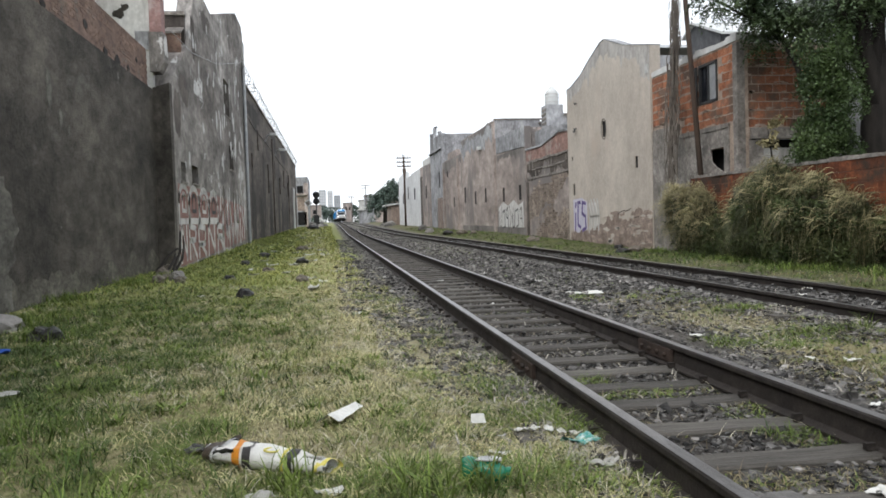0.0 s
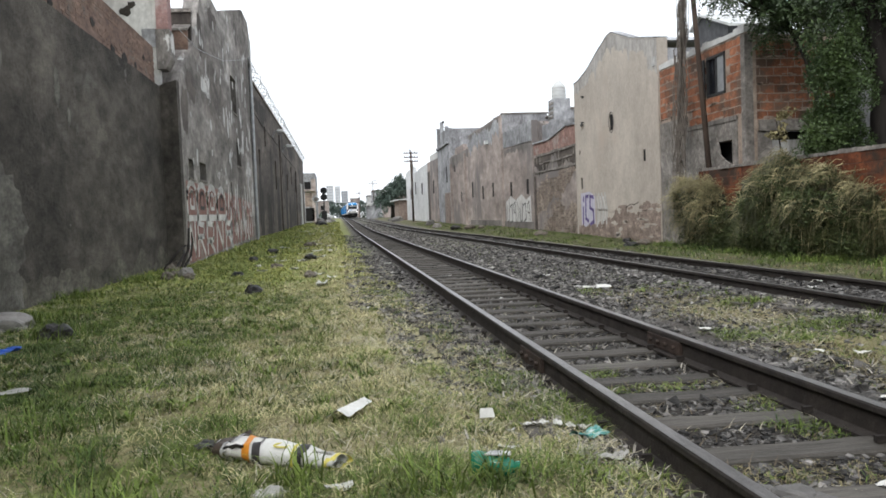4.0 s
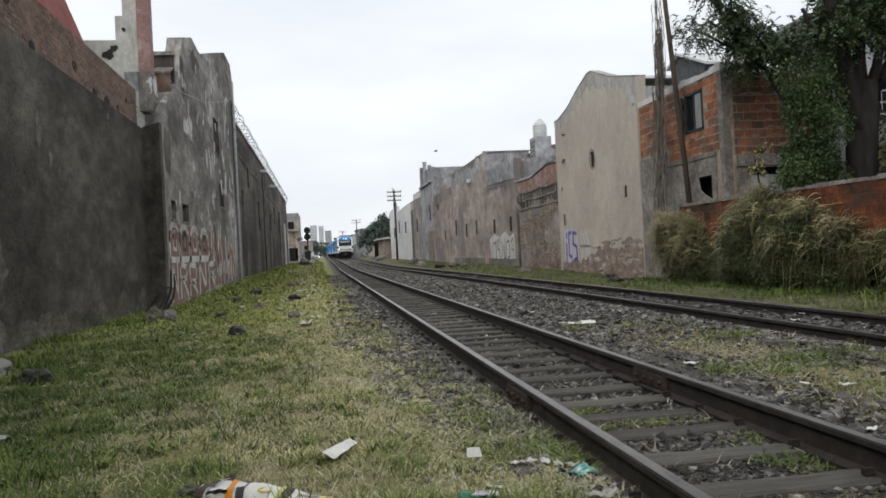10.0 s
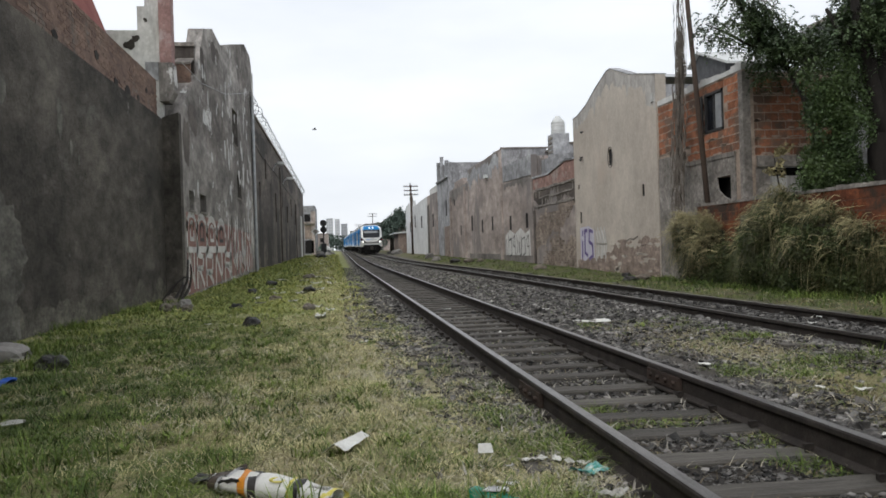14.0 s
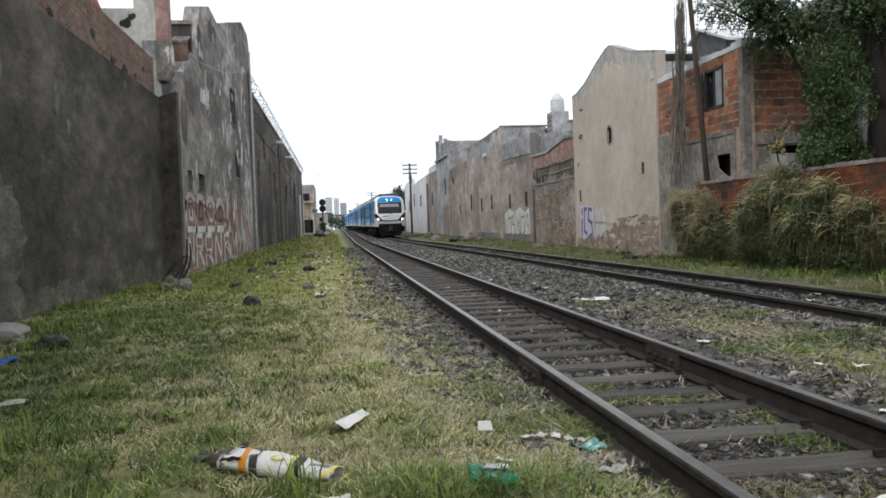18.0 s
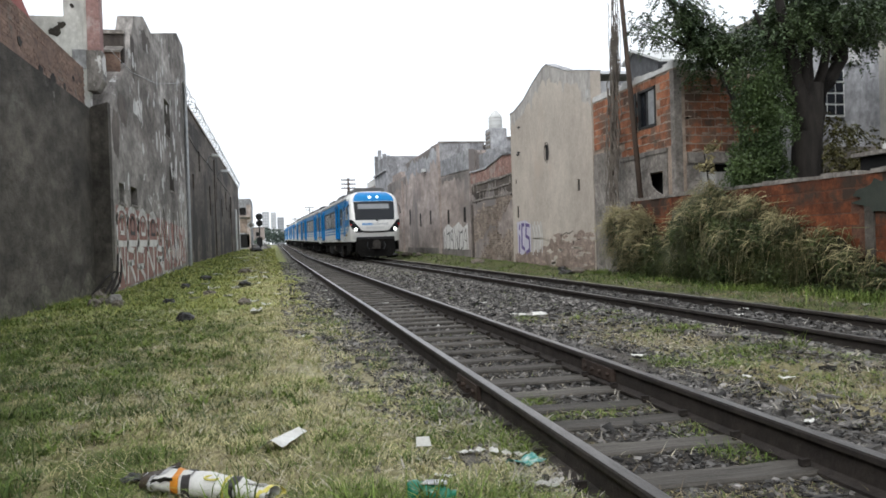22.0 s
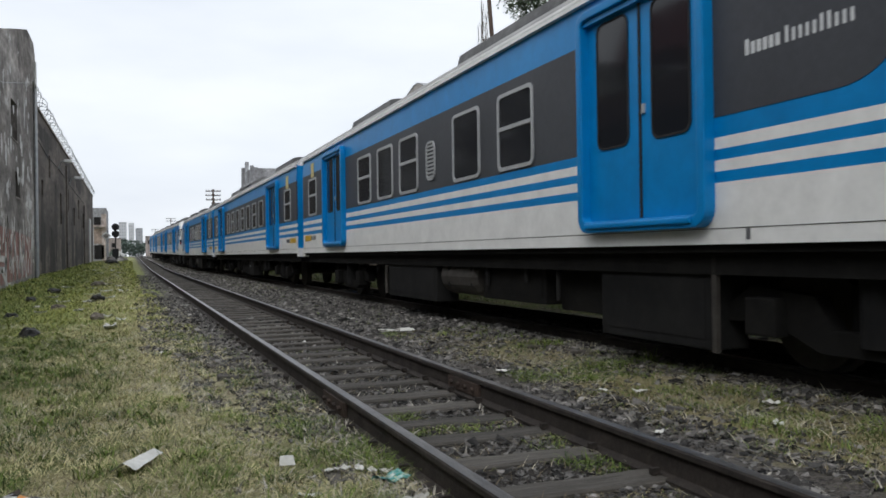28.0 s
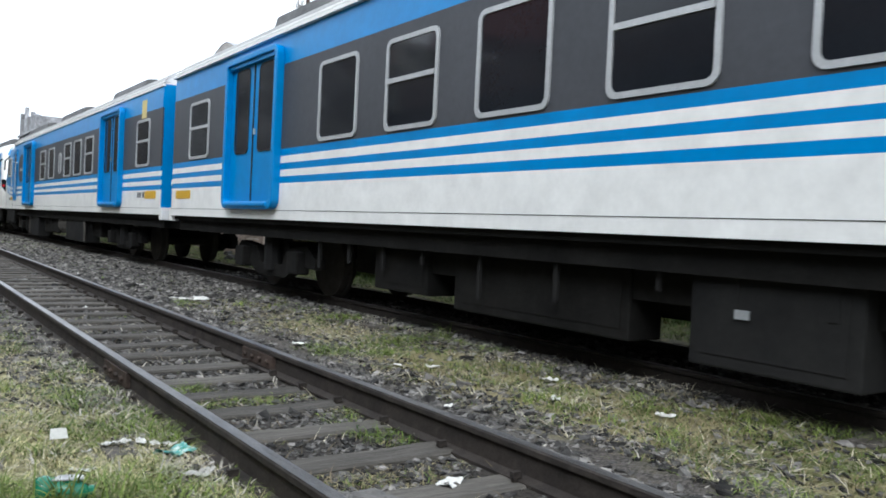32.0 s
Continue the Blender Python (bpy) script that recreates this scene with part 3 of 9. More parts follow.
# ---- railway tracks ----
RAIL = [(-0.062, -0.03), (0.062, -0.03), (0.062, -0.016), (0.012, 0.0), (0.009, 0.092), (0.033, 0.102), (0.033, 0.126), (0.026, 0.133),
        (-0.026, 0.133), (-0.033, 0.126), (-0.033, 0.102), (-0.009, 0.092), (-0.012, 0.0), (-0.062, -0.016)]


def rail(name, across, length, parent):
    """A rail along a line: the rusty section and its worn running top."""
    rows, tops = [], []
    for y in length:
        x, z = across(y), rise(y)
        rows.append([(x + a, y, z + b) for a, b in RAIL] + [(x + RAIL[0][0], y, z + RAIL[0][1])])
        tops.append([(x + a, y, z + 0.1345) for a in (-0.027, -0.012, 0.012, 0.027)])
    body = part(name, Geo().grid(rows), M["rail_rust"], parent)
    part("running_surface", Geo().grid(tops), M["rail_polish"], body, "worn bright running top of the rail", mend=False)
    return body


near = [-14 + 2 * i for i in range(65)] + [125 + 8 * i for i in range(20)]
track_1 = thing("track_1", "single metre-gauge track of rusty rails on worn timber sleepers", "railway track", kind="structure")
track_2 = thing("track_2", "second metre-gauge track with rusty rails sunk in ballast", "railway track", kind="structure")
for off in (-0.533, 0.533):
    rail("rail", lambda y, o=off: 1.84 + o, near, track_1)
    rail("rail", lambda y, o=off: line_x(y) + o, near, track_2)


def sleeper_mesh(seed):
    rnd = random.Random(seed)
    rows = []
    n = 10
    for i in range(n + 1):
        x = -0.97 + 1.94 * i / n
        w = 0.098 + rnd.uniform(-0.008, 0.008) - (0.01 if i in (0, n) else 0)
        t = rnd.uniform(-0.003, 0.002)
        rows.append([(x, -w, -0.14), (x, -w, t - 0.012), (x, -w + 0.014, t), (x, rnd.uniform(-0.02, 0.02), t + rnd.uniform(-0.003, 0.002)),
                     (x, w - 0.014, t), (x, w, t - 0.012), (x, w, -0.14)])
    g = Geo().grid(rows)
    g.f += [tuple(range(6, -1, -1)), tuple(range(n * 7, n * 7 + 7))]
    return mesh_of("sleeper", g, M["timber"])


sleepers = [sleeper_mesh(s) for s in range(5)]
rnd = random.Random(4)


def lay_sleeper(parent, x, y, z, turn):
    ob = new("sleeper", sleepers[rnd.randrange(5)])
    ob.parent = parent
    ob.matrix_basis = pose(x, y, z, 0, rnd.uniform(-0.6, 0.6), turn)


BEARERS = [-2.5, -1.9, -1.35, -0.8, -0.2, 0.38, 0.95, 1.52, 2.1, 2.66, 3.22, 3.77, 4.31, 4.80, 5.28, 5.81, 6.39, 6.95, 7.54]
while BEARERS[-1] < 150:
    BEARERS.append(BEARERS[-1] + 0.58 + rnd.uniform(-0.05, 0.05))
for y in BEARERS:
    lay_sleeper(track_1, 1.84 + rnd.uniform(-0.05, 0.05), y, rise(y) - 0.018 + rnd.uniform(-0.006, 0.004), rnd.uniform(-1.8, 1.8))


def off_sleepers(x, y, margin=0.11):
    """True where a stone or blade does not lie on a sleeper of the first track."""
    at = np.array(BEARERS)
    return ~((x > np.where(y < 6.1, 1.27, 0.86)) & (x < np.where(y < 6.1, 2.5, 2.82)) & (np.abs(y[:, None] - at[None]).min(1) < margin))

y = -2.1
while y < 60:
    lay_sleeper(track_2, line_x(y) + rnd.uniform(-0.06, 0.06), y, rise(y) + 0.022 + rnd.uniform(-0.016, 0.012), rnd.uniform(-2.0, 2.0))
    y += 0.62 + rnd.uniform(-0.05, 0.05)

# fishplates with bolts at the rail joint
for rx, face in ((1.84 - 0.533, -1), (1.84 + 0.533, -1), (1.84 + 0.533, 1), (1.84 - 0.533, 1)):
    yj = 5.62 if rx > 1.84 else 5.35
    g = Geo().prism([(yj - 0.29, 0.0), (yj + 0.29, 0.0), (yj + 0.29, 0.096), (yj - 0.29, 0.096)], rx + face * 0.012, rx + face * 0.04)
    plate = part("fishplate", g, M["fishplate"], track_1, "dark bolted steel fishplate", bevel=0.004)
    for k in range(4):
        yb = yj - 0.21 + 0.14 * k
        part("bolt", Geo().tube([(rx + face * 0.038, yb, 0.05), (rx + face * 0.062, yb, 0.05)], 0.016, 6), M["fishplate"], plate)
# spikes beside the rails
spike = mesh_of("rail_spike", Geo().box(-0.02, -0.012, 0.0, 0.028, 0.012, 0.03).box(-0.012, -0.01, -0.05, 0.008, 0.01, 0.0), M["rail_rust"])
for ob in [o for o in track_1.children if o.name.startswith("sleeper")]:
    ys_, zs_ = ob.matrix_basis.translation.y, ob.matrix_basis.translation.z
    if 1.5 < ys_ < 13:
        for rx in (1.84 - 0.533, 1.84 + 0.533):
            for s in (-1, 1):
                sp = new("rail_spike", spike)
                sp.parent = track_1
                sp.matrix_basis = pose(rx + s * 0.075, ys_ + s * 0.04, zs_ + 0.01, 0, 0, 180 if s > 0 else 0)

# ---- west side: the boundary walls ----
def ribbon(points, width, x, face=-1, thick=0.004):
    """A flat painted stroke on a wall across x, through (y, z) points."""
    g = Geo()
    for (ya, za), (yb, zb) in zip(points, points[1:]):
        d = math.hypot(yb - ya, zb - za) or 1
        ny, nz = -(zb - za) / d * width / 2, (yb - ya) / d * width / 2
        ey, ez = (yb - ya) / d * width * 0.35, (zb - za) / d * width * 0.35
        g.prism([(ya - ey + ny, za - ez + nz), (yb + ey + ny, zb + ez + nz), (yb + ey - ny, zb + ez - nz), (ya - ey - ny, za - ez - nz)], x, x + face * thick)
    return g


wall_west_1 = part("wall_west_near", box(-4.6, -9, -0.4, -4.2, 20.6, 4.47), M["render_dark"])
tagged(wall_west_1, "tall dark weathered rendered boundary wall with pale flaked patches", "wall", kind="structure")
# patches where the top coat has come off, and the mossy foot of the wall
rnd = random.Random(11)
for yc, zc, ry_, rz_ in ((9.7, 0.95, 1.75, 1.35), (10.9, 3.3, 0.16, 0.22), (13.1, 3.25, 0.12, 0.30), (13.6, 2.85, 0.07, 0.14), (14.0, 2.7, 0.05, 0.1)):
    n = 70 if ry_ > 1 else 22
    out = []
    for k in range(n):
        a = 2 * math.pi * k / n
        w = 1 + 0.30 * noise.noise(Vector((math.cos(a) * 2.2, math.sin(a) * 2.2, yc))) + 0.16 * noise.noise(Vector((math.cos(a) * 9, math.sin(a) * 9, yc)))
        out.append((yc + ry_ * math.cos(a) * w, zc + rz_ * math.sin(a) * w))
    part("flaked_patch", Geo().prism(out, -4.2, -4.197), M["moss_base"], wall_west_1, "pale patch of bare render")
foot = [(20.5, -0.3), (5.0, -0.3)] + [(5 + 15.5 * k / 180, 0.36 + 0.34 * noise.noise(Vector((k * 0.09, 2, 1))) + 0.10 * noise.noise(Vector((k * 0.5, 5, 1)))) for k in range(181)]
part("damp_foot", Geo().prism(foot, -4.2, -4.198), M["foot_render"], wall_west_1, "damp brownish foot of the wall")
parapet = part("parapet_west", box(-4.58, -9, 4.47, -4.24, 20.25, 5.36), M["parapet_wash"])
tagged(parapet, "brown brick parapet laid on the dark rendered wall", "parapet", kind="structure")
rnd = random.Random(41)
# Flat blots carry the shade of broken-brick pits in their colour.
for yc, zc, r in ((7.2, 4.62, 0.09), (8.9, 4.95, 0.10), (10.4, 4.55, 0.08), (12.1, 4.98, 0.11), (13.1, 4.55, 0.09), (15.3, 4.78, 0.10), (16.6, 4.54, 0.10), (17.5, 4.53, 0.13), (18.4, 4.56, 0.08), (19.2, 4.9, 0.07)):
    out = [(yc + r * 1.7 * math.cos(2 * math.pi * k / 9) * rnd.uniform(0.6, 1.1), zc + r * math.sin(2 * math.pi * k / 9) * rnd.uniform(0.6, 1.1)) for k in range(9)]
    part("pit", Geo().prism(out, -4.236, -4.229), M["damp_stain"], parapet, "dark pit where bricks are broken")
# The shaded end face takes the dark render, so its shade is painted on.
return_wall = part("wall_west_return", Geo().prism([(-4.2, -0.3), (-3.8, -0.3), (-3.8, 4.62), (-4.2, 4.5)], 20.6, 20.95, "y"), M["render_dark"])
tagged(return_wall, "dark stained end face of the projecting wall", "wall", kind="structure")

# the tall gabled wall with graffiti
wall_west_2 = thing("wall_west_gable", "tall streaked grey gabled wall with graffiti and small dark windows", "wall", kind="structure")
g = Geo()
holes = [(21.75, 22.5, 2.26, 2.78), (23.45, 24.55, 2.30, 2.80), (31.3, 32.9, 5.3, 6.65), (32.3, 33.6, 3.28, 4.2)]
panels(g, -4.25, -3.8, 20.95, 39.2, -0.4, 4.62, [h for h in holes if h[3] < 4.6])
panels(g, -4.25, -3.8, 26.0, 39.2, 4.62, 7.6, [h for h in holes if h[2] > 4.6])
g.prism([(20.95, 4.62), (26.0, 4.62), (26.0, 7.6), (24.75, 7.6), (23.6, 6.25), (22.3, 5.45), (21.3, 4.95)], -4.25, -3.8)
g.prism([(24.75, 7.6), (39.2, 7.6), (39.2, 9.9), (38.7, 10.35), (36.4, 10.35), (28.6, 8.32), (26.8, 8.40), (24.95, 7.9)], -4.25, -3.8)
part("rendered_face", g, M["render_streaked"], wall_west_2)
for a, b, c, d in holes:
    win = part("window", box(-4.24, a, c, -4.18, b, d), M["dark_void"], wall_west_2, "small dark unglazed window")
    part("sill", box(-4.1, a - 0.05, c - 0.06, -3.77, b + 0.05, c), M["concrete"], win)
part("drainpipe", Geo().tube([(-3.72, 38.3, 0.2), (-3.72, 38.3, 8.3), (-3.78, 38.1, 8.6)], 0.08, 8), M["galvanised"], wall_west_2, "grey drainpipe")
part("cable", Geo().tube([(-3.78, 21.2, 6.0), (-3.74, 24.0, 6.05), (-3.72, 29.0, 6.7), (-3.75, 36.0, 8.1)], 0.009, 5), M["galvanised"], wall_west_2)
part("pale_pilaster", box(-3.8, 38.75, -0.3, -3.74, 39.2, 9.6), M["render_pale"], wall_west_2, "pale strip at the end of the wall")


def blot(yc, zc, ry_, rz_, seed, n=26, rough=0.45):
    """A ragged outline of a stain or flake round a middle in (y, z)."""
    out = []
    for k in range(n):
        a = 2 * math.pi * k / n
        w = 1 + rough * noise.noise(Vector((math.cos(a) * 1.7, math.sin(a) * 1.7, seed))) + 0.6 * rough * noise.noise(Vector((math.cos(a) * 5, math.sin(a) * 5, seed + 9)))
        out.append((yc + ry_ * math.cos(a) * w, zc + rz_ * math.sin(a) * w))
    return out


# damp and flaked places on the gabled wall
for k, (yc, zc, ry_, rz_) in enumerate(((21.6, 4.0, 0.5, 0.6), (22.6, 4.75, 0.7, 0.4), (24.6, 6.6, 0.35, 0.7), (27.2, 7.7, 0.9, 0.35))):
    part("damp_patch", Geo().prism(blot(yc, zc, ry_, rz_, 3.3 * k + 1), -3.8, -3.7972), M["render_brown"], wall_west_2, "dark damp patch on the render")
rnd = random.Random(15)
for k in range(64):
    yc = rnd.uniform(22.2, 38.0)
    zc = rnd.uniform(2.4, min(8.0, 4.4 + 0.9 * (yc - 22)))
    sz = rnd.uniform(0.04, 0.13) * (1 + (yc - 22) / 14)
    part("flake", Geo().prism(blot(yc, zc, sz, sz * rnd.uniform(0.7, 2.0), 1.7 * k + 40, 14, 0.6), -3.8, -3.7955), M["render_pale"], wall_west_2)
# graffiti: a rusty panel, outlined white letters in two rows
part("graffiti_panel", Geo().prism([(21.2, 0.05), (30.5, 0.25), (37.2, 0.4), (36.8, 1.9), (30.2, 2.05), (25.5, 2.16), (21.2, 2.18)], -3.8, -3.797), M["graffiti_red"], wall_west_2, "faded brick-red painted panel")
rnd = random.Random(5)


def arch(y0, w, z0, z1):
    """A letter-like outline: a box with a rounded top."""
    pts = [(y0, z0), (y0, z1 - 0.2 * w)]
    pts += [(y0 + w / 2 - w / 2 * math.cos(a), z1 - 0.3 * w + 0.3 * w * math.sin(a)) for a in [math.pi * k / 6 for k in range(7)]]
    return pts + [(y0 + w, z0), (y0, z0)]


# upper row: four outlined blocks with rounded corners, lower row: broken strokes
yy = 21.25
for k in range(4):
    w = 1.5 + 0.22 * k
    z0, z1 = 1.20 + rnd.uniform(-0.03, 0.03), 2.16
    part("graffiti_stroke", ribbon(arch(yy, w * 0.94, z0, z1), 0.16 + 0.02 * k, -3.796, 1), M["graffiti_white"], wall_west_2)
    part("graffiti_stroke", ribbon(arch(yy + w * 0.3, w * 0.34, z0 + 0.28, z1 - 0.22), 0.11, -3.7955, 1), M["graffiti_dark"] if k % 2 else M["graffiti_white"], wall_west_2)
    yy += w
yy = 21.35
for k in range(5):
    w = 1.15 + 0.26 * k
    mid = 0.62 + rnd.uniform(-0.08, 0.08)
    shape = ([[(yy, 0.16), (yy + w * 0.05, 1.08)], [(yy + w * 0.7, 0.2), (yy + w * 0.72, 1.1)], [(yy + w * 0.05, 1.08), (yy + w * 0.7, 0.25)]] if k % 3 == 0
             else [[(yy, 0.2), (yy, 1.08), (yy + w * 0.75, 1.0), (yy + w * 0.68, mid), (yy, mid)], [(yy + w * 0.25, mid), (yy + w * 0.78, 0.2)]])
    for pts in shape:
        part("graffiti_stroke", ribbon(pts, 0.14 + 0.016 * k, -3.796, 1), M["graffiti_white"], wall_west_2)
    yy += w * 1.1
for k in range(24):
    ya = 29.2 + k * 0.36
    pts = [(ya + rnd.uniform(-0.25, 0.35), rnd.uniform(0.3, 2.5)) for _ in range(3)]
    part("graffiti_stroke", ribbon(pts, 0.2, -3.796, 1), M["graffiti_white"], wall_west_2)

# houses behind the near wall, seen over it
house_w = thing("house_west", "pale rendered house with a faded mauve chimney behind the wall", "house")
part("wall", Geo().prism([(-9.5, 0), (-4.35, 0), (-4.35, 6.28), (-4.2, 6.28), (-4.2, 7.3), (-4.75, 7.3), (-4.75, 6.7), (-9.5, 6.7)], 20.75, 21.0, "y"), M["render_pale"], house_w)
part("wall", box(-9.5, 21.0, 0, -4.4, 25, 6.6), M["render_pale"], house_w)
part("roof", Geo().prism([(-9.5, 6.9), (-5.45, 6.55), (-5.95, 7.9), (-9.5, 9.0)], 18.0, 20.7, "y"), M["red_paint"], house_w, "dull red sloping roof edge")
part("column", box(-4.22, 20.66, 5.86, -3.93, 21.1, 9.4), M["faded_mauve"], house_w, "faded reddish mauve chimney column", bevel=0.01)
part("column_base", Geo().prism([(-4.24, 5.87), (-3.90, 5.87), (-3.88, 5.15), (-4.02, 4.9), (-4.24, 4.9)], 20.62, 21.1, "y"), M["render_streaked"], house_w, "pale lower part of the chimney")
part("chimney_top", box(-4.6, 20.9, 7.3, -4.22, 21.3, 8.6), M["render_pale"], house_w)
part("pier", box(-4.36, 20.74, 4.4, -4.2, 20.98, 6.3), M["render_pale"], house_w)
part("window", box(-4.58, 20.70, 5.45, -4.26, 20.74, 5.9), M["render_blue_grey"], house_w, "small grey window panel")
part("back_wall", box(-5.2, 23.5, 4.2, -3.86, 23.7, 7.07), M["render_brown"], house_w, "brown upper wall set back behind the chimney")
part("wall_cap", box(-5.2, 23.44, 7.0, -3.84, 23.74, 7.1), M["concrete"], house_w)
part("lean_to_roof", Geo().prism([(23.49, 6.62), (23.49, 6.66), (22.9, 6.42), (22.9, 6.36)], -4.32, -3.86), M["concrete"], house_w, "grey sheet roof in the gap")
part("lean_to_wall", box(-4.3, 22.94, 4.3, -3.88, 23.1, 6.38), M["old_brick"], house_w, "brown brick wall in the gap")
for xc, zc, r in ((-4.95, 6.35, 0.16), (-4.8, 6.5, 0.10), (-5.3, 6.2, 0.12), (-5.7, 6.3, 0.10), (-4.55, 6.95, 0.06), (-6.2, 6.4, 0.12)):
    out = [(xc + r * math.cos(2 * math.pi * k / 10) * rnd.uniform(0.4, 1.2), zc + r * math.sin(2 * math.pi * k / 10) * rnd.uniform(0.4, 1.2)) for k in range(10)]
    part("peeled_patch", Geo().prism(out, 20.745, 20.752, "y"), M["render_dark"], house_w, "dark patch of peeled paint")
house_w2 = thing("house_far_west", "plain house body behind the gabled wall", "house")
part("wall", box(-12, 24, 0, -4.3, 39, 5.4), M["render_brown"], house_w2)
part("roof_slab", box(-12, 24.2, 5.4, -4.3, 39, 5.6), M["concrete"], house_w2)

# the long wall with razor wire
wall_west_3 = thing("wall_west_long", "long dark brown rendered wall with slots, pilasters and razor wire", "wall", kind="structure")
slots = [(44.6, 45.5, 3.6, 5.0), (48.7, 49.6, 5.5, 6.7), (56.2, 57.2, 3.2, 5.2), (62.6, 64.0, 4.4, 6.0), (69.0, 70.4, 3.6, 5.0), (75, 76.6, 4.4, 6.0), (82, 83.6, 3.8, 5.2)]
g = panels(Geo(), -4.5, -4.1, 39.2, 104, -0.4, 8.22, slots)
part("rendered_face", g, M["render_long"], wall_west_3)
for a, b, c, d in slots:
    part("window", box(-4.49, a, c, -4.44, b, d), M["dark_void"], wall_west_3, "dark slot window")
for yp, w, top, mt in ((61, 0.7, 7.4, "render_brown"), (83.5, 0.9, 6.0, "render_brown"), (94, 2.4, 5.2, "render_pale")):
    part("pilaster", box(-4.1, yp, 0.0, -4.0, yp + w, top), M[mt], wall_west_3)
part("cable", Geo().tube([(-4.07, 39.4, 6.9), (-4.06, 47, 6.5), (-4.06, 56, 6.55), (-4.06, 68, 6.3), (-4.06, 84, 6.2)], 0.02, 5, False), M["black_iron"], wall_west_3, mend=False)
for k, (yc, zc, ry_, rz_) in enumerate(((45.2, 1.4, 1.3, 2.4), (50.5, 1.2, 1.6, 1.9), (53.0, 3.4, 0.8, 2.4), (58.5, 1.3, 1.4, 2.6), (67.5, 2.2, 1.2, 3.0), (72.0, 1.2, 1.7, 1.7), (80.5, 2.0, 1.3, 2.8), (63.0, 7.2, 3.2, 0.7), (47.0, 7.3, 3.5, 0.6), (76.0, 7.2, 4.5, 0.7))):
    part("damp_streak", Geo().prism([(a, max(-0.2, min(8.1, b))) for a, b in blot(yc, zc, ry_, rz_, 5.1 * k + 2, 34, 0.5)], -4.1, -4.096), M["damp_stain"], wall_west_3, "black damp stain on the wall")
part("coping", box(-4.56, 39.2, 8.22, -4.03, 104, 8.34), M["concrete"], wall_west_3)
for yl, zl in ((54.8, 7.05), (64.5, 6.9)):
    lamp = part("bracket_lamp", Geo().tube([(-4.1, yl, zl - 0.5), (-3.9, yl, zl - 0.05), (-3.55, yl, zl)], 0.05, 6), M["galvanised"], wall_west_3, "pale wall bracket lamp")
    part("lamp_head", Geo().prism([(-3.75, zl - 0.05), (-3.3, zl - 0.1), (-3.3, zl + 0.08), (-3.75, zl + 0.1)], yl - 0.2, yl + 0.2, "y"), M["white_plastic"], lamp, bevel=0.02)
wire_top = thing("razor_wire", "coiled galvanised razor wire along the wall top", "razor wire")
rnd = random.Random(19)
for start in range(40, 104, 8):
    pts = []
    for k in range(8 * 14):
        yy = start + k / 14
        a = 2 * math.pi * yy / 1.25
        r = 0.44 + 0.12 * noise.noise(Vector((yy * 0.7, 1, 4)))
        pts.append((-4.28 + r * math.cos(a), yy + 0.34 * math.sin(a * 0.93 + 1), 8.70 + r * math.sin(a) + 0.08 * noise.noise(Vector((yy * 0.3, 6, 1)))))
    part("wire_coil", Geo().tube(pts, 0.022, 3, False), M["wire"], wire_top, mend=False)
for yy in range(40, 105, 6):
    part("wire_post", Geo().tube([(-4.28, yy, 8.3), (-4.28, yy, 9.0)], 0.025, 5), M["wire"], wire_top)

# ---- east side: from the near brick wall to the far end ----
def brick_wall(parent, x, y0, y1, z0, z1, bw, bh, material, rnd, gap=0.014, hgap=0.005, holes=(), skip=0.0, limit=10 ** 9, depth=0.03, facing="x", off=0):
    """Courses of bricks set proud of the mortar, each an object of its own on a few shared meshes."""
    axis = "x" if facing == "x" else "y"
    kinds = {}
    for L_ in (bw, bw / 2):
        kinds[L_] = []
        for k in range(4):
            j = [rnd.uniform(-0.006, 0.006) for _ in range(4)]
            W_, H_ = L_ - hgap, bh - gap
            kinds[L_].append(mesh_of("brick", Geo().prism([(j[0], 0), (W_ + j[1], j[3] * 0.5), (W_, H_ + j[2] * 0.5), (0, H_)], -depth, 0.01, axis), material))
    row, z, made = off, z0, 0
    while z + bh <= z1 + 0.02:
        y = y0
        size = bw / 2 if row % 2 else bw
        while y < y1 - bw / 2 + 0.03 and made < limit:
            if y + size > y1 + 0.03:
                size = bw / 2
            if not any(a - size * 0.8 < y < b and c - bh * 0.9 < z < d for a, b, c, d in holes) and rnd.random() >= skip:
                ob = new("brick", kinds[size][rnd.randrange(4)])
                ob.parent = parent
                ob.matrix_basis = pose(x + rnd.uniform(-0.002, 0.002), y, z + rnd.uniform(-0.004, 0.004)) if facing == "x" else pose(y, x + rnd.uniform(-0.002, 0.002), z)
                made += 1
            y += size
            size = bw
        z += bh
        row += 1
    return made


wall_east = part("wall_east_brick", box(8.62, 8.45, -0.4, 8.82, 18.3, 1.86), M["grimy_mortar"])
tagged(wall_east, "low orange hollow-brick wall half hidden by dry creeper", "wall", kind="structure")
for yp in (8.93, 10.15, 13.2, 16.0):
    part("pier", box(8.585, yp, -0.3, 8.62, yp + 0.18, 1.55), M["render_dark"], wall_east, "dark cement pier in the brick wall")
rnd = random.Random(21)
g = Geo()
yy = 8.45
while yy < 18.3:
    w = rnd.uniform(0.12, 0.3)
    h = rnd.uniform(0.0, 0.045)
    g.box(8.60 + rnd.uniform(-0.02, 0.02), yy, 1.84, 8.84 + rnd.uniform(-0.02, 0.02), yy + w, 1.88 + h)
    yy += w
tagged(part("coping", g, M["concrete"], wall_east, "rough broken cement coping"), kind="stuff")
n = 44
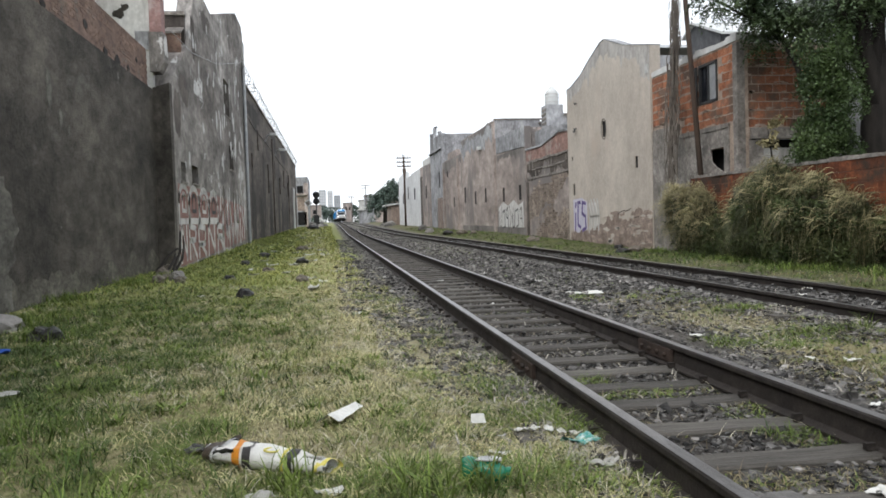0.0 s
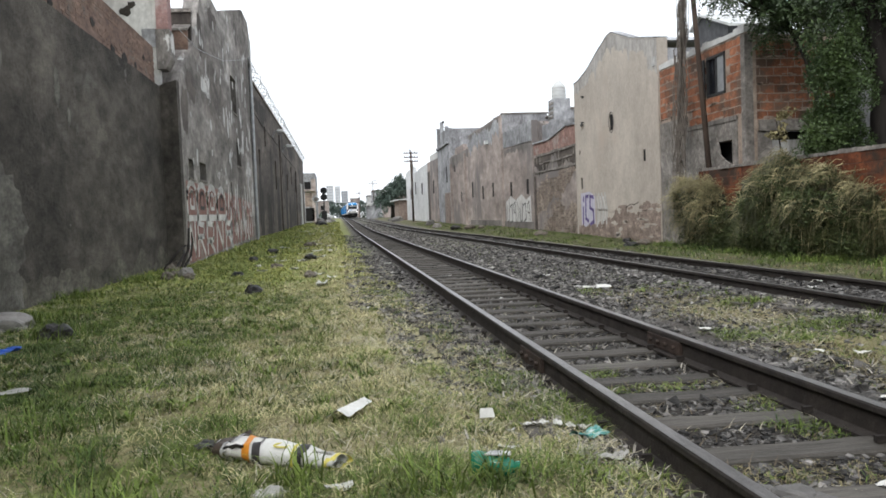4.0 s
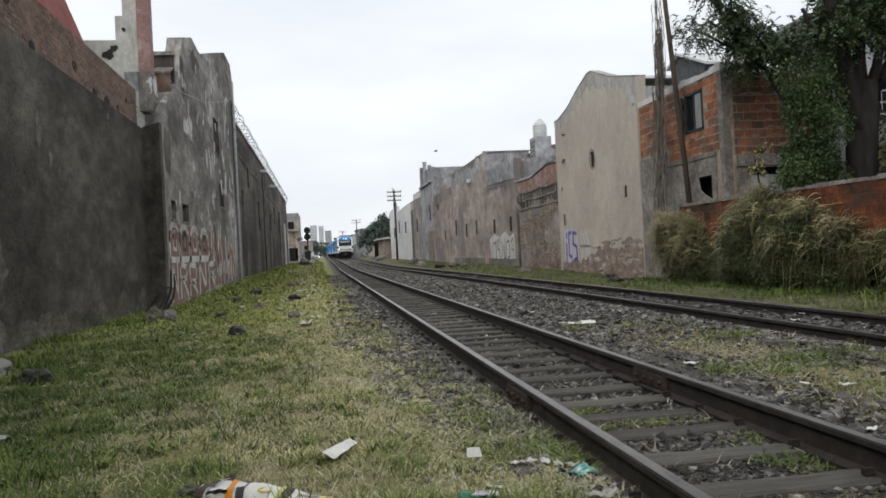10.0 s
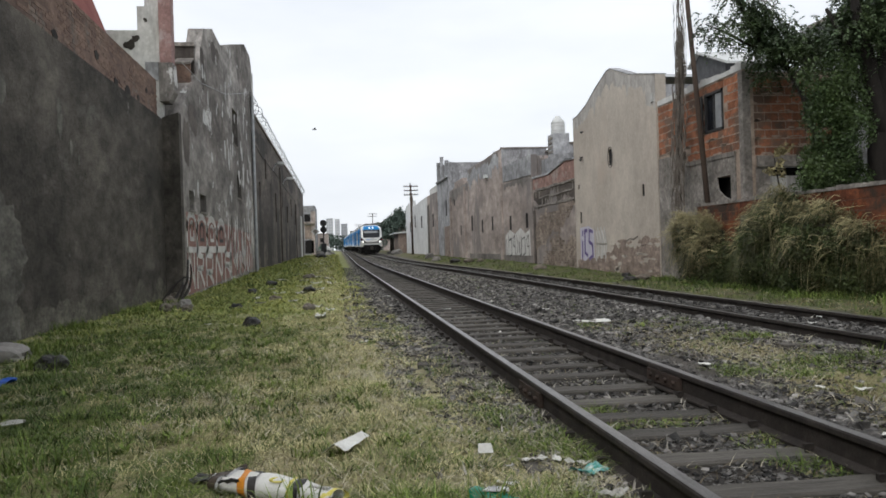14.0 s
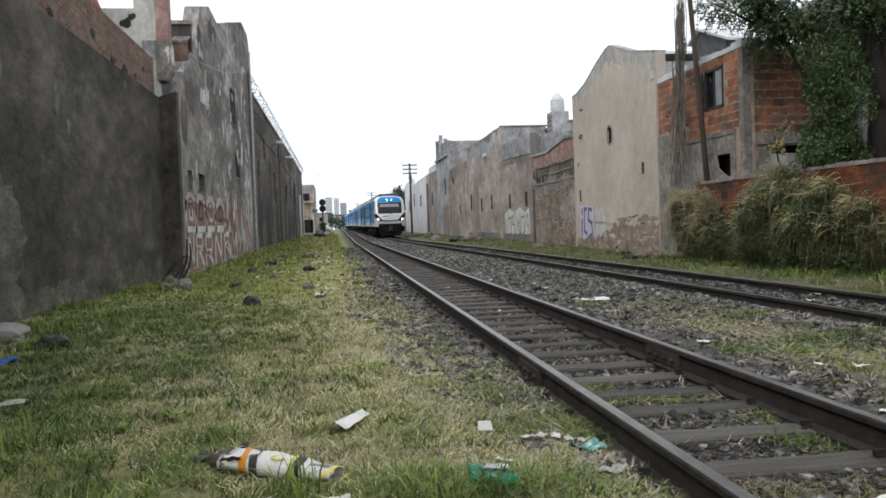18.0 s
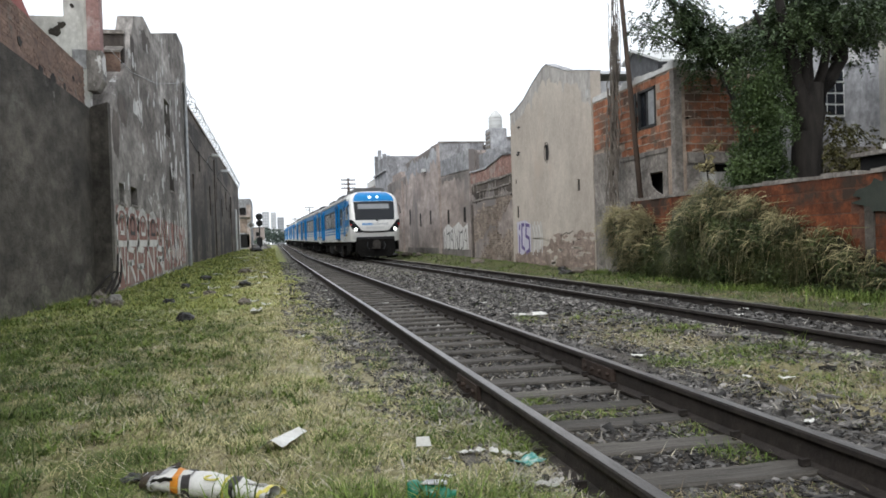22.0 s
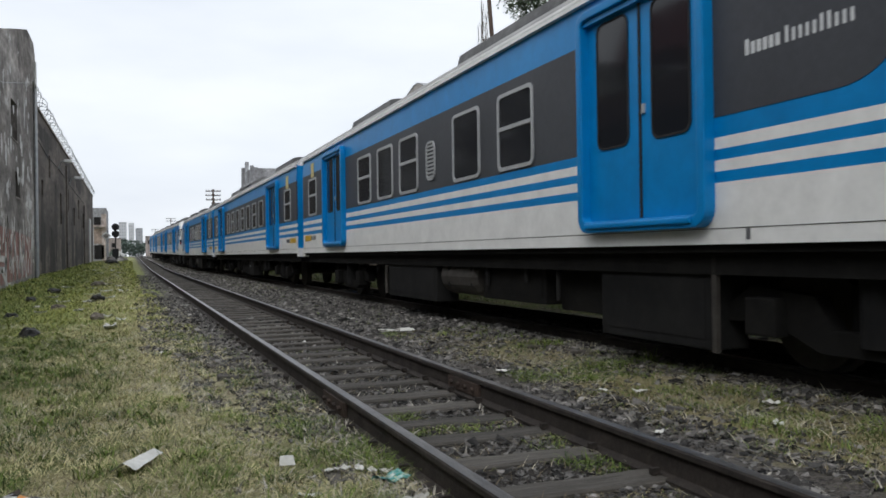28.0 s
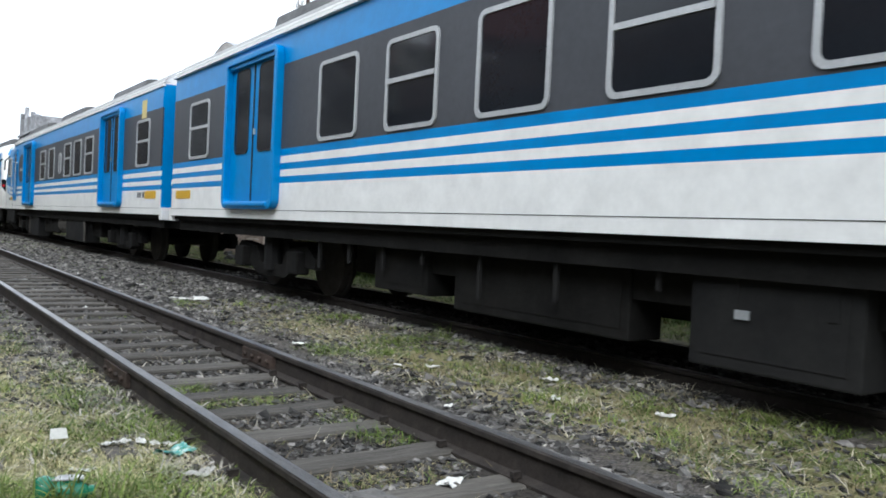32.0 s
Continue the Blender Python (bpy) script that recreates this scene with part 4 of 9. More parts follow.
out = [(9.75 + 0.85 * math.cos(2 * math.pi * k / n) * rnd.uniform(0.75, 1.08), 1.5 + 0.28 * math.sin(2 * math.pi * k / n) * rnd.uniform(0.6, 1.2)) for k in range(n)]
part("paint_patch", Geo().prism(out, 8.586, 8.582), M["green_paint"], wall_east, "dark green painted patch")

# two-storey brick house
brick_house = thing("house_brick", "unfinished two-storey house of orange hollow brick and raw concrete", "house")
h_win = (17.5, 18.42, 3.6, 4.55)
h_low = (17.2, 18.3, 1.5, 2.5)
g = panels(Geo(), 8.95, 9.2, 16.6, 21.25, -0.4, 4.78, [h_win, h_low])
part("wall", g, M["mortar"], brick_house)
part("side_wall", box(9.2, 16.62, 2.62, 11.3, 16.85, 4.72), M["mortar"], brick_house)
part("side_wall", box(9.2, 16.62, -0.4, 9.55, 16.85, 2.62), M["concrete"], brick_house)
part("side_wall", box(10.6, 16.62, -0.4, 11.3, 16.85, 2.62), M["concrete"], brick_house)
part("plaster", panels(Geo(), 8.92, 8.95, 16.98, 21.25, -0.3, 2.92, [h_low]), M["concrete"], brick_house, "stained raw cement render")
part("plaster", box(8.925, 19.55, 2.92, 8.95, 21.25, 3.3), M["concrete"], brick_house)
part("column", box(8.93, 16.59, -0.3, 9.12, 16.78, 4.74), M["concrete"], brick_house, "raw concrete corner column", bevel=0.012)
part("beam", box(9.24, 16.58, 2.62, 11.3, 16.62, 2.86), M["concrete"], brick_house, "raw concrete floor beam")
part("beam", box(8.9, 16.98, 2.92, 8.95, 19.5, 3.02), M["concrete"], brick_house, "raw concrete floor beam")
# Thin black panels hold the shade of the rooms behind the openings.
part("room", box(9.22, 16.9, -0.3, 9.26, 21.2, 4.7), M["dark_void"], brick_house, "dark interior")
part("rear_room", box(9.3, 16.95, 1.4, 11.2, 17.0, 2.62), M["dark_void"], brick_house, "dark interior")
win = part("window", Geo().box(8.93, 17.5, 3.6, 9.02, 17.56, 4.55).box(8.93, 18.36, 3.6, 9.02, 18.42, 4.55).box(8.93, 17.5, 4.49, 9.02, 18.42, 4.55).box(8.93, 17.5, 3.6, 9.02, 18.42, 3.66).box(8.94, 17.93, 3.6, 9.0, 17.98, 4.55),
           M["black_iron"], brick_house, "black steel window, half open")
part("pane", box(8.965, 17.57, 3.67, 8.975, 17.93, 4.48), M["galvanised"], win, "pale blind pane")
part("pane", box(8.985, 17.98, 3.67, 8.995, 18.36, 4.48), M["glass_dark"], win)
part("shutter", Geo().prism([(18.44, 3.62), (18.62, 3.58), (18.62, 4.5), (18.44, 4.53)], 8.88, 8.91), M["black_iron"], win)
part("sloped_lintel", Geo().prism([(17.1, 1.9), (18.4, 1.9), (18.3, 2.55), (17.9, 2.62), (17.75, 2.2), (17.5, 2.05)], 8.88, 8.93), M["concrete"], brick_house, "broken render round the lower opening")
g = Geo()
yy = 16.6
rnd = random.Random(8)
while yy < 21.2:
    w = rnd.uniform(0.2, 0.42)
    g.box(8.93, yy, 4.77, 9.22, min(yy + w, 21.25), 4.8 + rnd.uniform(0.05, 0.16))
    yy += w
tagged(part("coping", g, M["render_pale"], brick_house, "ragged pale mortar coping"), kind="stuff")
part("roof", Geo().prism([(9.2, 4.8), (11.0, 4.95), (11.4, 4.92), (11.4, 4.72), (9.2, 4.72)], 17.0, 21.2, "y"), M["galvanised"], brick_house, "low corrugated metal roof")
part("roof_hood", Geo().prism([(20.35, 4.8), (18.6, 4.8), (18.6, 5.42), (19.95, 5.93), (20.35, 5.72)], 9.6, 11.0), M["slate"], brick_house, "dark boarded end of a small raised roof")
part("hood_sheet", Geo().prism([(18.3, 5.36), (19.95, 5.98), (20.55, 5.7), (20.55, 5.64), (19.95, 5.92), (18.3, 5.30)], 9.5, 11.05), M["white_plastic"], brick_house, "pale sheet on the raised roof")
part("side_door", Geo().box(9.62, 16.72, 0.4, 10.3, 16.76, 2.42).box(9.58, 16.70, 0.4, 9.62, 16.78, 2.46).box(10.3, 16.70, 0.4, 10.34, 16.78, 2.46), M["render_pale"], brick_house, "dusty pale door under the floor beam")
# mortar smeared over the bricks, and bricks chipped away
rnd = random.Random(58)
g = Geo()
for k in range(190):
    yc, zc = rnd.uniform(16.85, 21.2), 3.04 + 0.19 * rnd.randrange(10) + rnd.uniform(-0.03, 0.02)
    if not (17.3 < yc < 18.7 and 3.45 < zc < 4.7) and zc < 4.75:
        w, h = rnd.uniform(0.04, 0.17), rnd.uniform(0.012, 0.035)
        g.prism([(yc + w * rnd.uniform(0.7, 1.1) * math.cos(a), zc + h * rnd.uniform(0.6, 1.2) * math.sin(a)) for a in [2 * math.pi * i / 9 for i in range(9)]], 8.938, 8.95)
for k in range(90):
    xc, zc = rnd.uniform(9.2, 11.2), 2.9 + 0.19 * rnd.randrange(10) + rnd.uniform(-0.03, 0.02)
    w, h = rnd.uniform(0.04, 0.16), rnd.uniform(0.012, 0.03)
    g.prism([(xc + w * rnd.uniform(0.7, 1.1) * math.cos(a), min(4.7, zc + h * rnd.uniform(0.6, 1.2) * math.sin(a))) for a in [2 * math.pi * i / 9 for i in range(9)]], 16.608, 16.62, "y")
tagged(part("mortar_smear", g, M["mortar"], brick_house, "mortar smeared over the brick joints", mend=False), kind="stuff")

# cream gabled house end
CREAM = [(21.27, -0.4), (29.1, -0.4), (29.1, 5.68), (28.6, 5.7), (27.5, 5.92), (26.4, 6.3), (25.3, 6.62), (24.9, 6.64), (23.3, 6.12), (21.27, 5.68)]
cream = thing("house_cream", "cream rendered gable end with a small oculus and bare brick", "house")
holes = [(24.92, 25.3, 3.56, 4.08), (22.28, 22.5, 2.38, 2.72), (28.32, 28.56, 1.78, 2.2), (28.5, 28.68, 3.05, 3.2)]
g = panels(Geo(), 8.9, 9.2, 21.27, 29.1, -0.4, 5.4, holes)
g.prism([(21.27, 5.4), (29.1, 5.4), *CREAM[2:]], 8.9, 9.2)
part("wall", g, M["render_cream"], cream)
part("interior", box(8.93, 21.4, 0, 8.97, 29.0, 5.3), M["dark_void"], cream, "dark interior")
part("side_wall", box(9.2, 28.85, -0.4, 15, 29.1, 5.4), M["render_cream"], cream)
part("side_wall", box(9.2, 21.27, -0.4, 15, 21.5, 5.4), M["render_blue_grey"], cream)
part("roof", Geo().prism([(21.3, 5.62), (29.0, 5.6), (25.0, 6.5)], 9.2, 15), M["galvanised"], cream, "sheet metal roof behind the gable")
ring = Geo().tube([(8.895, 25.11 + 0.235 * math.cos(a), 3.82 + 0.33 * math.sin(a)) for a in [2 * math.pi * k / 20 for k in range(21)]], 0.016, 6, False)
part("oculus_rim", ring, M["damp_wash"], cream, "grimy rim of the oculus")
TOP = [(21.27, 5.68), (23.3, 6.12), (24.9, 6.64), (25.3, 6.62), (26.4, 6.3), (27.5, 5.92), (28.6, 5.7), (29.1, 5.68)]
part("gable_coping", Geo().prism(TOP + [(a, b + 0.035) for a, b in reversed(TOP)], 8.885, 9.22), M["render_blue_grey"], cream, "thin grey coping")
for ya, za in ((28.1, 4.08), (27.9, 5.05), (28.0, 4.15)):
    part("iron_hook", Geo().tube([(8.9, ya, za), (8.8, ya, za), (8.8, ya - 0.12, za - 0.06)], 0.025, 5), M["black_iron"], cream)
part("vent_block", box(8.87, 21.4, 4.95, 8.9, 21.6, 5.2), M["render_pale"], cream, "pale vent block")
# bare brick areas at the foot of the cream wall, grey weathering under its top
rnd = random.Random(31)
EDGE = [(21.3, 1.05), (22.3, 1.22), (22.85, 1.05), (23.05, 0.86), (23.25, 0.9), (23.45, 1.08), (24.3, 1.12), (24.95, 0.98), (25.15, 0.74), (26.0, 0.72), (26.7, 0.52), (28.9, 0.42)]
top = []
for k in range(121):
    ya = 28.9 - 7.6 * k / 120
    i = max(j for j in range(len(EDGE) - 1) if EDGE[j][0] <= ya + 1e-6)
    (p, zp), (q, zq) = EDGE[i], EDGE[i + 1]
    top.append((ya, zp + (zq - zp) * (ya - p) / (q - p) + 0.16 * noise.noise(Vector((ya * 2.3, 0, 1))) + 0.10 * noise.noise(Vector((ya * 9, 4, 1)))))
patch = part("bare_brick_patch", Geo().prism([(21.3, -0.3), (28.9, -0.3), *top], 8.9, 8.893), M["worn_brick"], cream, "patch of bare weathered brickwork")
for ya, yb, zt in ((21.34, 22.85, 0.98), (22.85, 23.35, 0.62), (23.4, 25.0, 0.92), (25.0, 26.7, 0.55), (26.7, 28.85, 0.36)):
    brick_wall(patch, 8.893, ya, yb, 0.02, zt, 0.27, 0.085, M["worn_brick"], rnd, 0.018, depth=0.006, skip=0.3)
# scraps of plaster left on the bare brick, and cracks at its edge
for k in range(26):
    yc, zc = rnd.uniform(21.4, 25.4), rnd.uniform(0.15, 1.0)
    w, h = rnd.uniform(0.08, 0.3), rnd.uniform(0.03, 0.09)
    part("plaster_scrap", Geo().prism([(yc + w * rnd.uniform(0.5, 1.2) * math.cos(a), zc + h * rnd.uniform(0.5, 1.2) * math.sin(a)) for a in [2 * math.pi * i / 12 for i in range(12)]], 8.8845, 8.893), M["render_cream"], cream)
for pts in ([(22.9, 1.2), (23.3, 1.12), (23.5, 1.16), (24.0, 1.05)], [(22.3, 0.95), (22.9, 0.92), (23.0, 0.5)]):
    part("crack", ribbon(pts, 0.022, 8.8935), M["damp_stain"], cream)
low = []
for k in range(141):
    ya = 21.3 + 7.75 * k / 140
    zt = [z0 + (z1 - z0) * (ya - y0) / (y1 - y0) for (y0, z0), (y1, z1) in zip(CREAM[9:1:-1], CREAM[8:1:-1]) if y0 <= ya <= y1][0]
    low.append((ya, zt - 0.03, 0.32 + 0.5 * abs(noise.noise(Vector((ya * 1.3, 2, 7)))) + 0.55 * max(0, noise.noise(Vector((ya * 4.5, 5, 3)))) + (0.5 if ya < 22 else 0)))
part("weathered_top", Geo().prism([(ya, zt) for ya, zt, d in low] + [(ya, zt - d) for ya, zt, d in reversed(low)], 8.9, 8.896), M["cream_weather"], cream, "grey streaked weathering under the gable top")
# violet tag on the cream wall
tag = part("graffiti_ground", Geo().prism([(27.0, 0.42), (28.55, 0.42), (28.6, 1.62), (27.6, 1.66), (27.0, 1.5)], 8.9, 8.897), M["graffiti_lilac"], cream, "lilac painted ground of a tag")
for pts in ([(28.35, 0.55), (28.3, 1.1)], [(28.3, 1.35), (28.25, 1.48)], [(27.75, 1.5), (28.0, 1.5), (28.05, 0.7), (27.75, 0.62)], [(27.15, 1.45), (27.5, 1.5), (27.55, 1.1), (27.2, 1.0), (27.15, 0.6), (27.55, 0.5)]):
    part("graffiti_stroke", ribbon(pts, 0.12, 8.893), M["graffiti_purple"], cream)
for k in range(7):
    ya = 26.8 - k * 0.16
    part("graffiti_stroke", ribbon([(ya, 0.45 + 0.1 * (k % 3)), (ya - 0.1, 1.0), (ya + 0.08, 1.55 - 0.12 * (k % 2))], 0.09, 8.896), M["graffiti_white"] if k % 2 else M["render_pale"], cream)

def ragged_band(parent, x, y0, y1, top, deep, amp, material, name, label, seed, step=0.12):
    """A ragged band that hangs down unevenly from a wall top; top gives z at y."""
    n = max(6, int((y1 - y0) / step))
    up, lo = [], []
    for k in range(n + 1):
        ya = y0 + (y1 - y0) * k / n
        up.append((ya, top(ya)))
        lo.append((ya, top(ya) - deep - amp * noise.noise(Vector((ya * 0.6, seed, 1))) - 0.6 * amp * noise.noise(Vector((ya * 2.2, seed, 3))) - 0.3 * amp * noise.noise(Vector((ya * 6, seed, 5)))))
    g = Geo()
    g.add([(x, *p) for p in up] + [(x, *p) for p in lo] + [(x - 0.005, *p) for p in up] + [(x - 0.005, *p) for p in lo],
          [(2 * (n + 1) + k, 2 * (n + 1) + k + 1, 3 * (n + 1) + k + 1, 3 * (n + 1) + k) for k in range(n)] + [(n + 1 + k, 3 * (n + 1) + k, 3 * (n + 1) + k + 1, n + 2 + k) for k in range(n)])
    return part(name, g, material, parent, label, mend=False)


# lower patched wall
patched = thing("wall_east_patched", "patched rendered wall with a red brick top course", "wall", kind="structure")
part("render", Geo().prism([(29.15, -0.4), (35.7, -0.4), (35.7, 3.55), (29.15, 3.45)], 8.95, 9.25), M["render_mauve"], patched)
part("brick_top", Geo().prism([(29.15, 3.45), (35.7, 3.55), (35.7, 4.05), (33, 4.0), (30.4, 4.3), (29.15, 4.22)], 8.95, 9.25), M["faded_brick"], patched, "red brick top courses")
part("coping", Geo().prism([(29.15, 4.22), (30.4, 4.3), (33, 4.0), (35.7, 4.05), (35.7, 4.12), (33, 4.08), (30.4, 4.38), (29.15, 4.3)], 8.9, 9.28), M["render_blue_grey"], patched)
rnd = random.Random(61)
for z, ya, yb in ((2.72, 29.2, 35.6), (3.08, 29.6, 34.6), (3.44, 29.2, 35.2)):
    yy = ya
    while yy < yb:
        w = rnd.uniform(0.5, 1.3)
        part("lintel", box(8.915, yy, z + rnd.uniform(-0.03, 0.03), 8.95, min(yb, yy + w * 0.93), z + 0.07 + rnd.uniform(-0.02, 0.03)), M["concrete"], patched, "broken dark cement ledge")
        yy += w
for k in range(12):
    za = rnd.choice((2.78, 3.14))
    ya = 29.5 + k * 0.5 + rnd.uniform(-0.1, 0.1)
    part("lintel_upright", box(8.92, ya, za, 8.95, ya + 0.07, za + rnd.uniform(0.25, 0.33)), M["concrete"], patched)
# courses of worn brick where the render has gone
g = Geo()
z, row = 0.1, 0
while z < 2.66:
    yb = 29.2 + (0.14 if row % 2 else 0)
    while yb < 35.5:
        if noise.noise(Vector((yb * 0.5, z * 0.9, 3))) + 0.25 * noise.noise(Vector((yb * 2.5, z * 3, 8))) > -0.12:
            g.box(8.938 + rnd.uniform(-0.006, 0.004), yb, z, 8.952, yb + 0.262, z + 0.07)
        yb += 0.275
    z += 0.086
    row += 1
tagged(part("brick_courses", g, M["bare_brick"], patched, "worn grey-brown brick courses", mend=False), kind="stuff")
ragged_band(patched, 8.95, 29.2, 35.6, lambda y: 3.42, 0.5, 0.7, M["render_long"], "damp_band", "dark damp under the ledges", 4.0)
# A proud strip whose brown colour stands for a shaded recess.
part("pipe_box", box(8.9, 35.35, 0.2, 8.95, 35.6, 2.6), M["render_brown"], patched, "dark recess beside the wall")

# water tank tower
tower = thing("water_tank_tower", "grey block tower carrying a white water tank", "water tank")
part("tower", box(9.6, 34.4, 0, 10.35, 35.3, 5.95), M["render_blue_grey"], tower, bevel=0.02)
for k in range(4):
    part("louver", box(9.57, 34.5, 5.1 + 0.2 * k, 9.6, 35.2, 5.2 + 0.2 * k), M["concrete"], tower)
seg = [(0.0, 0.47), (0.08, 0.52), (0.55, 0.52), (0.62, 0.49), (0.7, 0.5), (0.9, 0.3), (0.95, 0.22), (1.02, 0.2), (1.05, 0.05)]
part("tank", Geo().tube([(9.97, 34.85, 5.95 + a * 0.8) for a, r in seg], [r * 0.59 for a, r in seg], 20), M["white_plastic"], tower, "white plastic water tank", smooth=True)
part("lower_block", box(9.4, 33.0, 0, 12, 38.5, 4.9), M["render_blue_grey"], tower)
for z in (6.1, 6.3, 6.44):
    part("tank_rib", Geo().tube([(9.97 + 0.312 * math.cos(a), 34.85 + 0.312 * math.sin(a), z) for a in [2 * math.pi * k / 20 for k in range(21)]], 0.012, 4, False), M["render_pale"], tower, mend=False)

# further houses along the east side
def terrace(name, label, y0, y1, outline, mat, holes=(), x=8.9, depth=6.0, base=-0.4):
    """A house front: a wall with through holes, its shaped top, and the body behind."""
    t = thing(name, label, "house", "houses along the line")
    low = min(z for _, z in outline) - 0.05
    g = panels(Geo(), x, x + 0.3, y0, y1, base, low, holes)
    g.prism([(y0, low), (y1, low), *reversed(outline)], x, x + 0.3)
    part("wall", g, mat, t)
    part("body", box(x + 0.32, y0 + 0.05, base, x + depth, y1 - 0.05, low), mat, t)
    for a, b, c, d in holes:
        part("window", box(x + 0.03, a, c, x + 0.26, b, d), M["dark_void"], t, "narrow dark slot window")
    return t


h4 = terrace("house_terrace", "mauve rendered house front with two slot windows and white graffiti", 35.75, 42.25, [(35.75, 5.18), (42.25, 5.26)], M["render_mauve"],
             [(36.6, 37.15, 1.85, 2.55), (40.2, 40.75, 1.85, 2.58)])
part("upper_block", Geo().prism([(35.75, 5.18), (41.9, 5.24), (41.9, 4.42), (35.75, 4.25)], 8.87, 8.9), M["render_blue_grey"], h4, "blue-grey cement upper band")
ragged_band(h4, 8.9, 35.8, 41.8, lambda y: 4.3, 0.25, 0.3, M["damp_wash"], "damp_band", "grey damp under the cement band", 9.0)
ragged_band(h4, 8.9, 35.8, 42.2, lambda y: 0.55, 0.5, 0.3, M["damp_wash"], "damp_foot", "grey damp along the foot of the wall", 12.0)
part("graffiti_ground", Geo().prism([(36.25, 0.35), (41.7, 0.33), (41.75, 1.55), (40.6, 1.85), (39.5, 1.62), (38.2, 1.88), (37.2, 1.6), (36.3, 1.78)], 8.9, 8.896), M["graffiti_white"], h4, "white painted graffiti ground")
rnd = random.Random(9)
for k in range(7):
    ya = 36.5 + k * 0.74
    c, top, low = ya + 0.3, 1.55 + rnd.uniform(-0.15, 0.12), 0.5 + rnd.uniform(-0.06, 0.1)
    pts = {0: [(ya, low), (ya + 0.1, top), (ya + 0.45, top - 0.15), (ya + 0.4, low + 0.5), (ya + 0.05, low + 0.45)], 1: [(c + 0.25, top - 0.1), (c - 0.2, top), (c - 0.28, low + 0.1), (c + 0.2, low)],
           2: [(ya, top), (ya + 0.12, low + 0.1), (ya + 0.5, low), (ya + 0.55, top - 0.2)], 3: [(ya + 0.5, top), (ya + 0.05, low + 0.6), (ya + 0.5, low)]}[k % 4]
    part("graffiti_stroke", ribbon(pts, 0.06 + 0.015 * (k % 3), 8.892), M["graffiti_dark"] if k % 3 else M["render_brown"], h4)
h5 = terrace("house_terrace", "long mauve-grey house front with a ragged parapet and slot windows", 42.3, 53.35, [(42.3, 6.28), (43.6, 6.30), (47, 6.24), (49.8, 6.26), (53.35, 6.2)], M["render_mauve"],
             [(45.0, 45.55, 1.95, 2.75), (48.2, 48.8, 1.9, 2.7), (51.9, 52.6, 2.1, 3.1)])
ragged_band(h5, 8.9, 42.6, 53.3, lambda y: 6.2, 1.0, 0.75, M["render_blue_grey"], "weathered_top", "weathered blue-grey upper wall", 2.0)
ragged_band(h5, 8.894, 42.6, 53.3, lambda y: 6.2, 0.2, 0.5, M["damp_wash"], "damp_band", "dark streaks under the wall top", 7.0)
ragged_band(h5, 8.9, 42.6, 53.3, lambda y: 0.6, 0.5, 0.4, M["damp_wash"], "damp_foot", "grey damp along the foot of the wall", 16.0)
part("end_wall", box(8.9, 42.22, 5.0, 11.4, 42.3, 6.26), M["render_blue_grey"], h5, "bare blue-grey end wall above the lower house")
part("end_coping", box(8.86, 42.18, 6.26, 11.5, 42.34, 6.33), M["concrete"], h5)
part("pier", box(8.8, 42.2, -0.3, 8.9, 42.6, 6.1), M["render_mauve"], h5, "dark pier between the houses")
part("hood", box(8.7, 46.2, 5.05, 8.9, 46.6, 5.25), M["white_plastic"], h5)
back = thing("set_back_house", "plain blue-grey upper storey set back behind the front row", "house", "houses along the line")
part("wall", box(11.4, 38.6, 0, 15, 52, 6.0), M["render_blue_grey"], back)
part("ledge", box(11.3, 38.5, 6.0, 15.1, 52.1, 6.1), M["concrete"], back)
h6 = terrace("house_terrace", "low mauve house front with a stepped parapet", 53.4, 62.5, [(53.4, 5.5), (55.5, 5.45), (55.6, 5.9), (59.5, 5.9), (59.6, 5.5), (62.5, 5.4)], M["render_mauve"], [(56.7, 57.3, 1.9, 2.6), (59.5, 60.4, 4.2, 5.3)])
ragged_band(h6, 8.9, 53.5, 62.4, lambda y: 5.4, 0.7, 0.8, M["damp_wash"], "damp_band", "dark damp under the parapet", 21.0)
part("buttress", box(8.78, 54.6, -0.3, 8.9, 54.95, 5.2), M["render_mauve"], h6, "plain buttress on the house front")
part("buttress", box(8.78, 61.4, -0.3, 8.9, 61.8, 4.9), M["render_mauve"], h6, "plain buttress on the house front")
h7 = terrace("house_terrace", "tall pale blue-grey house with broken parapet posts", 62.55, 69.9, [(62.55, 7.8), (66.8, 7.85), (69.9, 7.95)], M["render_blue_grey"], [(64.0, 64.9, 3.6, 4.9)])
part("door", box(8.86, 62.8, 0.3, 8.9, 65.6, 2.75), M["worn_brick"], h7, "brown sheet metal door")
part("side_wall", box(9.2, 69.9, -0.4, 14, 70.0, 7.4), M["render_blue_grey"], h7)
for ya, za in ((67.4, 8.75), (68.9, 8.3), (69.7, 8.5), (64.5, 8.15)):
    part("parapet_post", box(8.92, ya, 7.8, 9.2, ya + 0.3, za), M["render_blue_grey"], h7)
part("ledge", box(8.75, 62.6, 6.6, 8.9, 69.8, 6.75), M["render_blue_grey"], h7)
h8 = terrace("house_terrace", "mauve-brown house front with a dark doorway", 70.6, 78.0, [(70.6, 6.0), (78.0, 6.1)], M["render_mauve"], [(73, 74.2, 3.0, 4.2)])
part("doorway", box(8.87, 76.3, 0.3, 8.9, 78.0, 5.2), M["render_brown"], h8, "dark brown shuttered doorway")
part("roof_box", box(9.4, 72, 6.0, 13, 80, 6.9), M["render_pale"], h8)
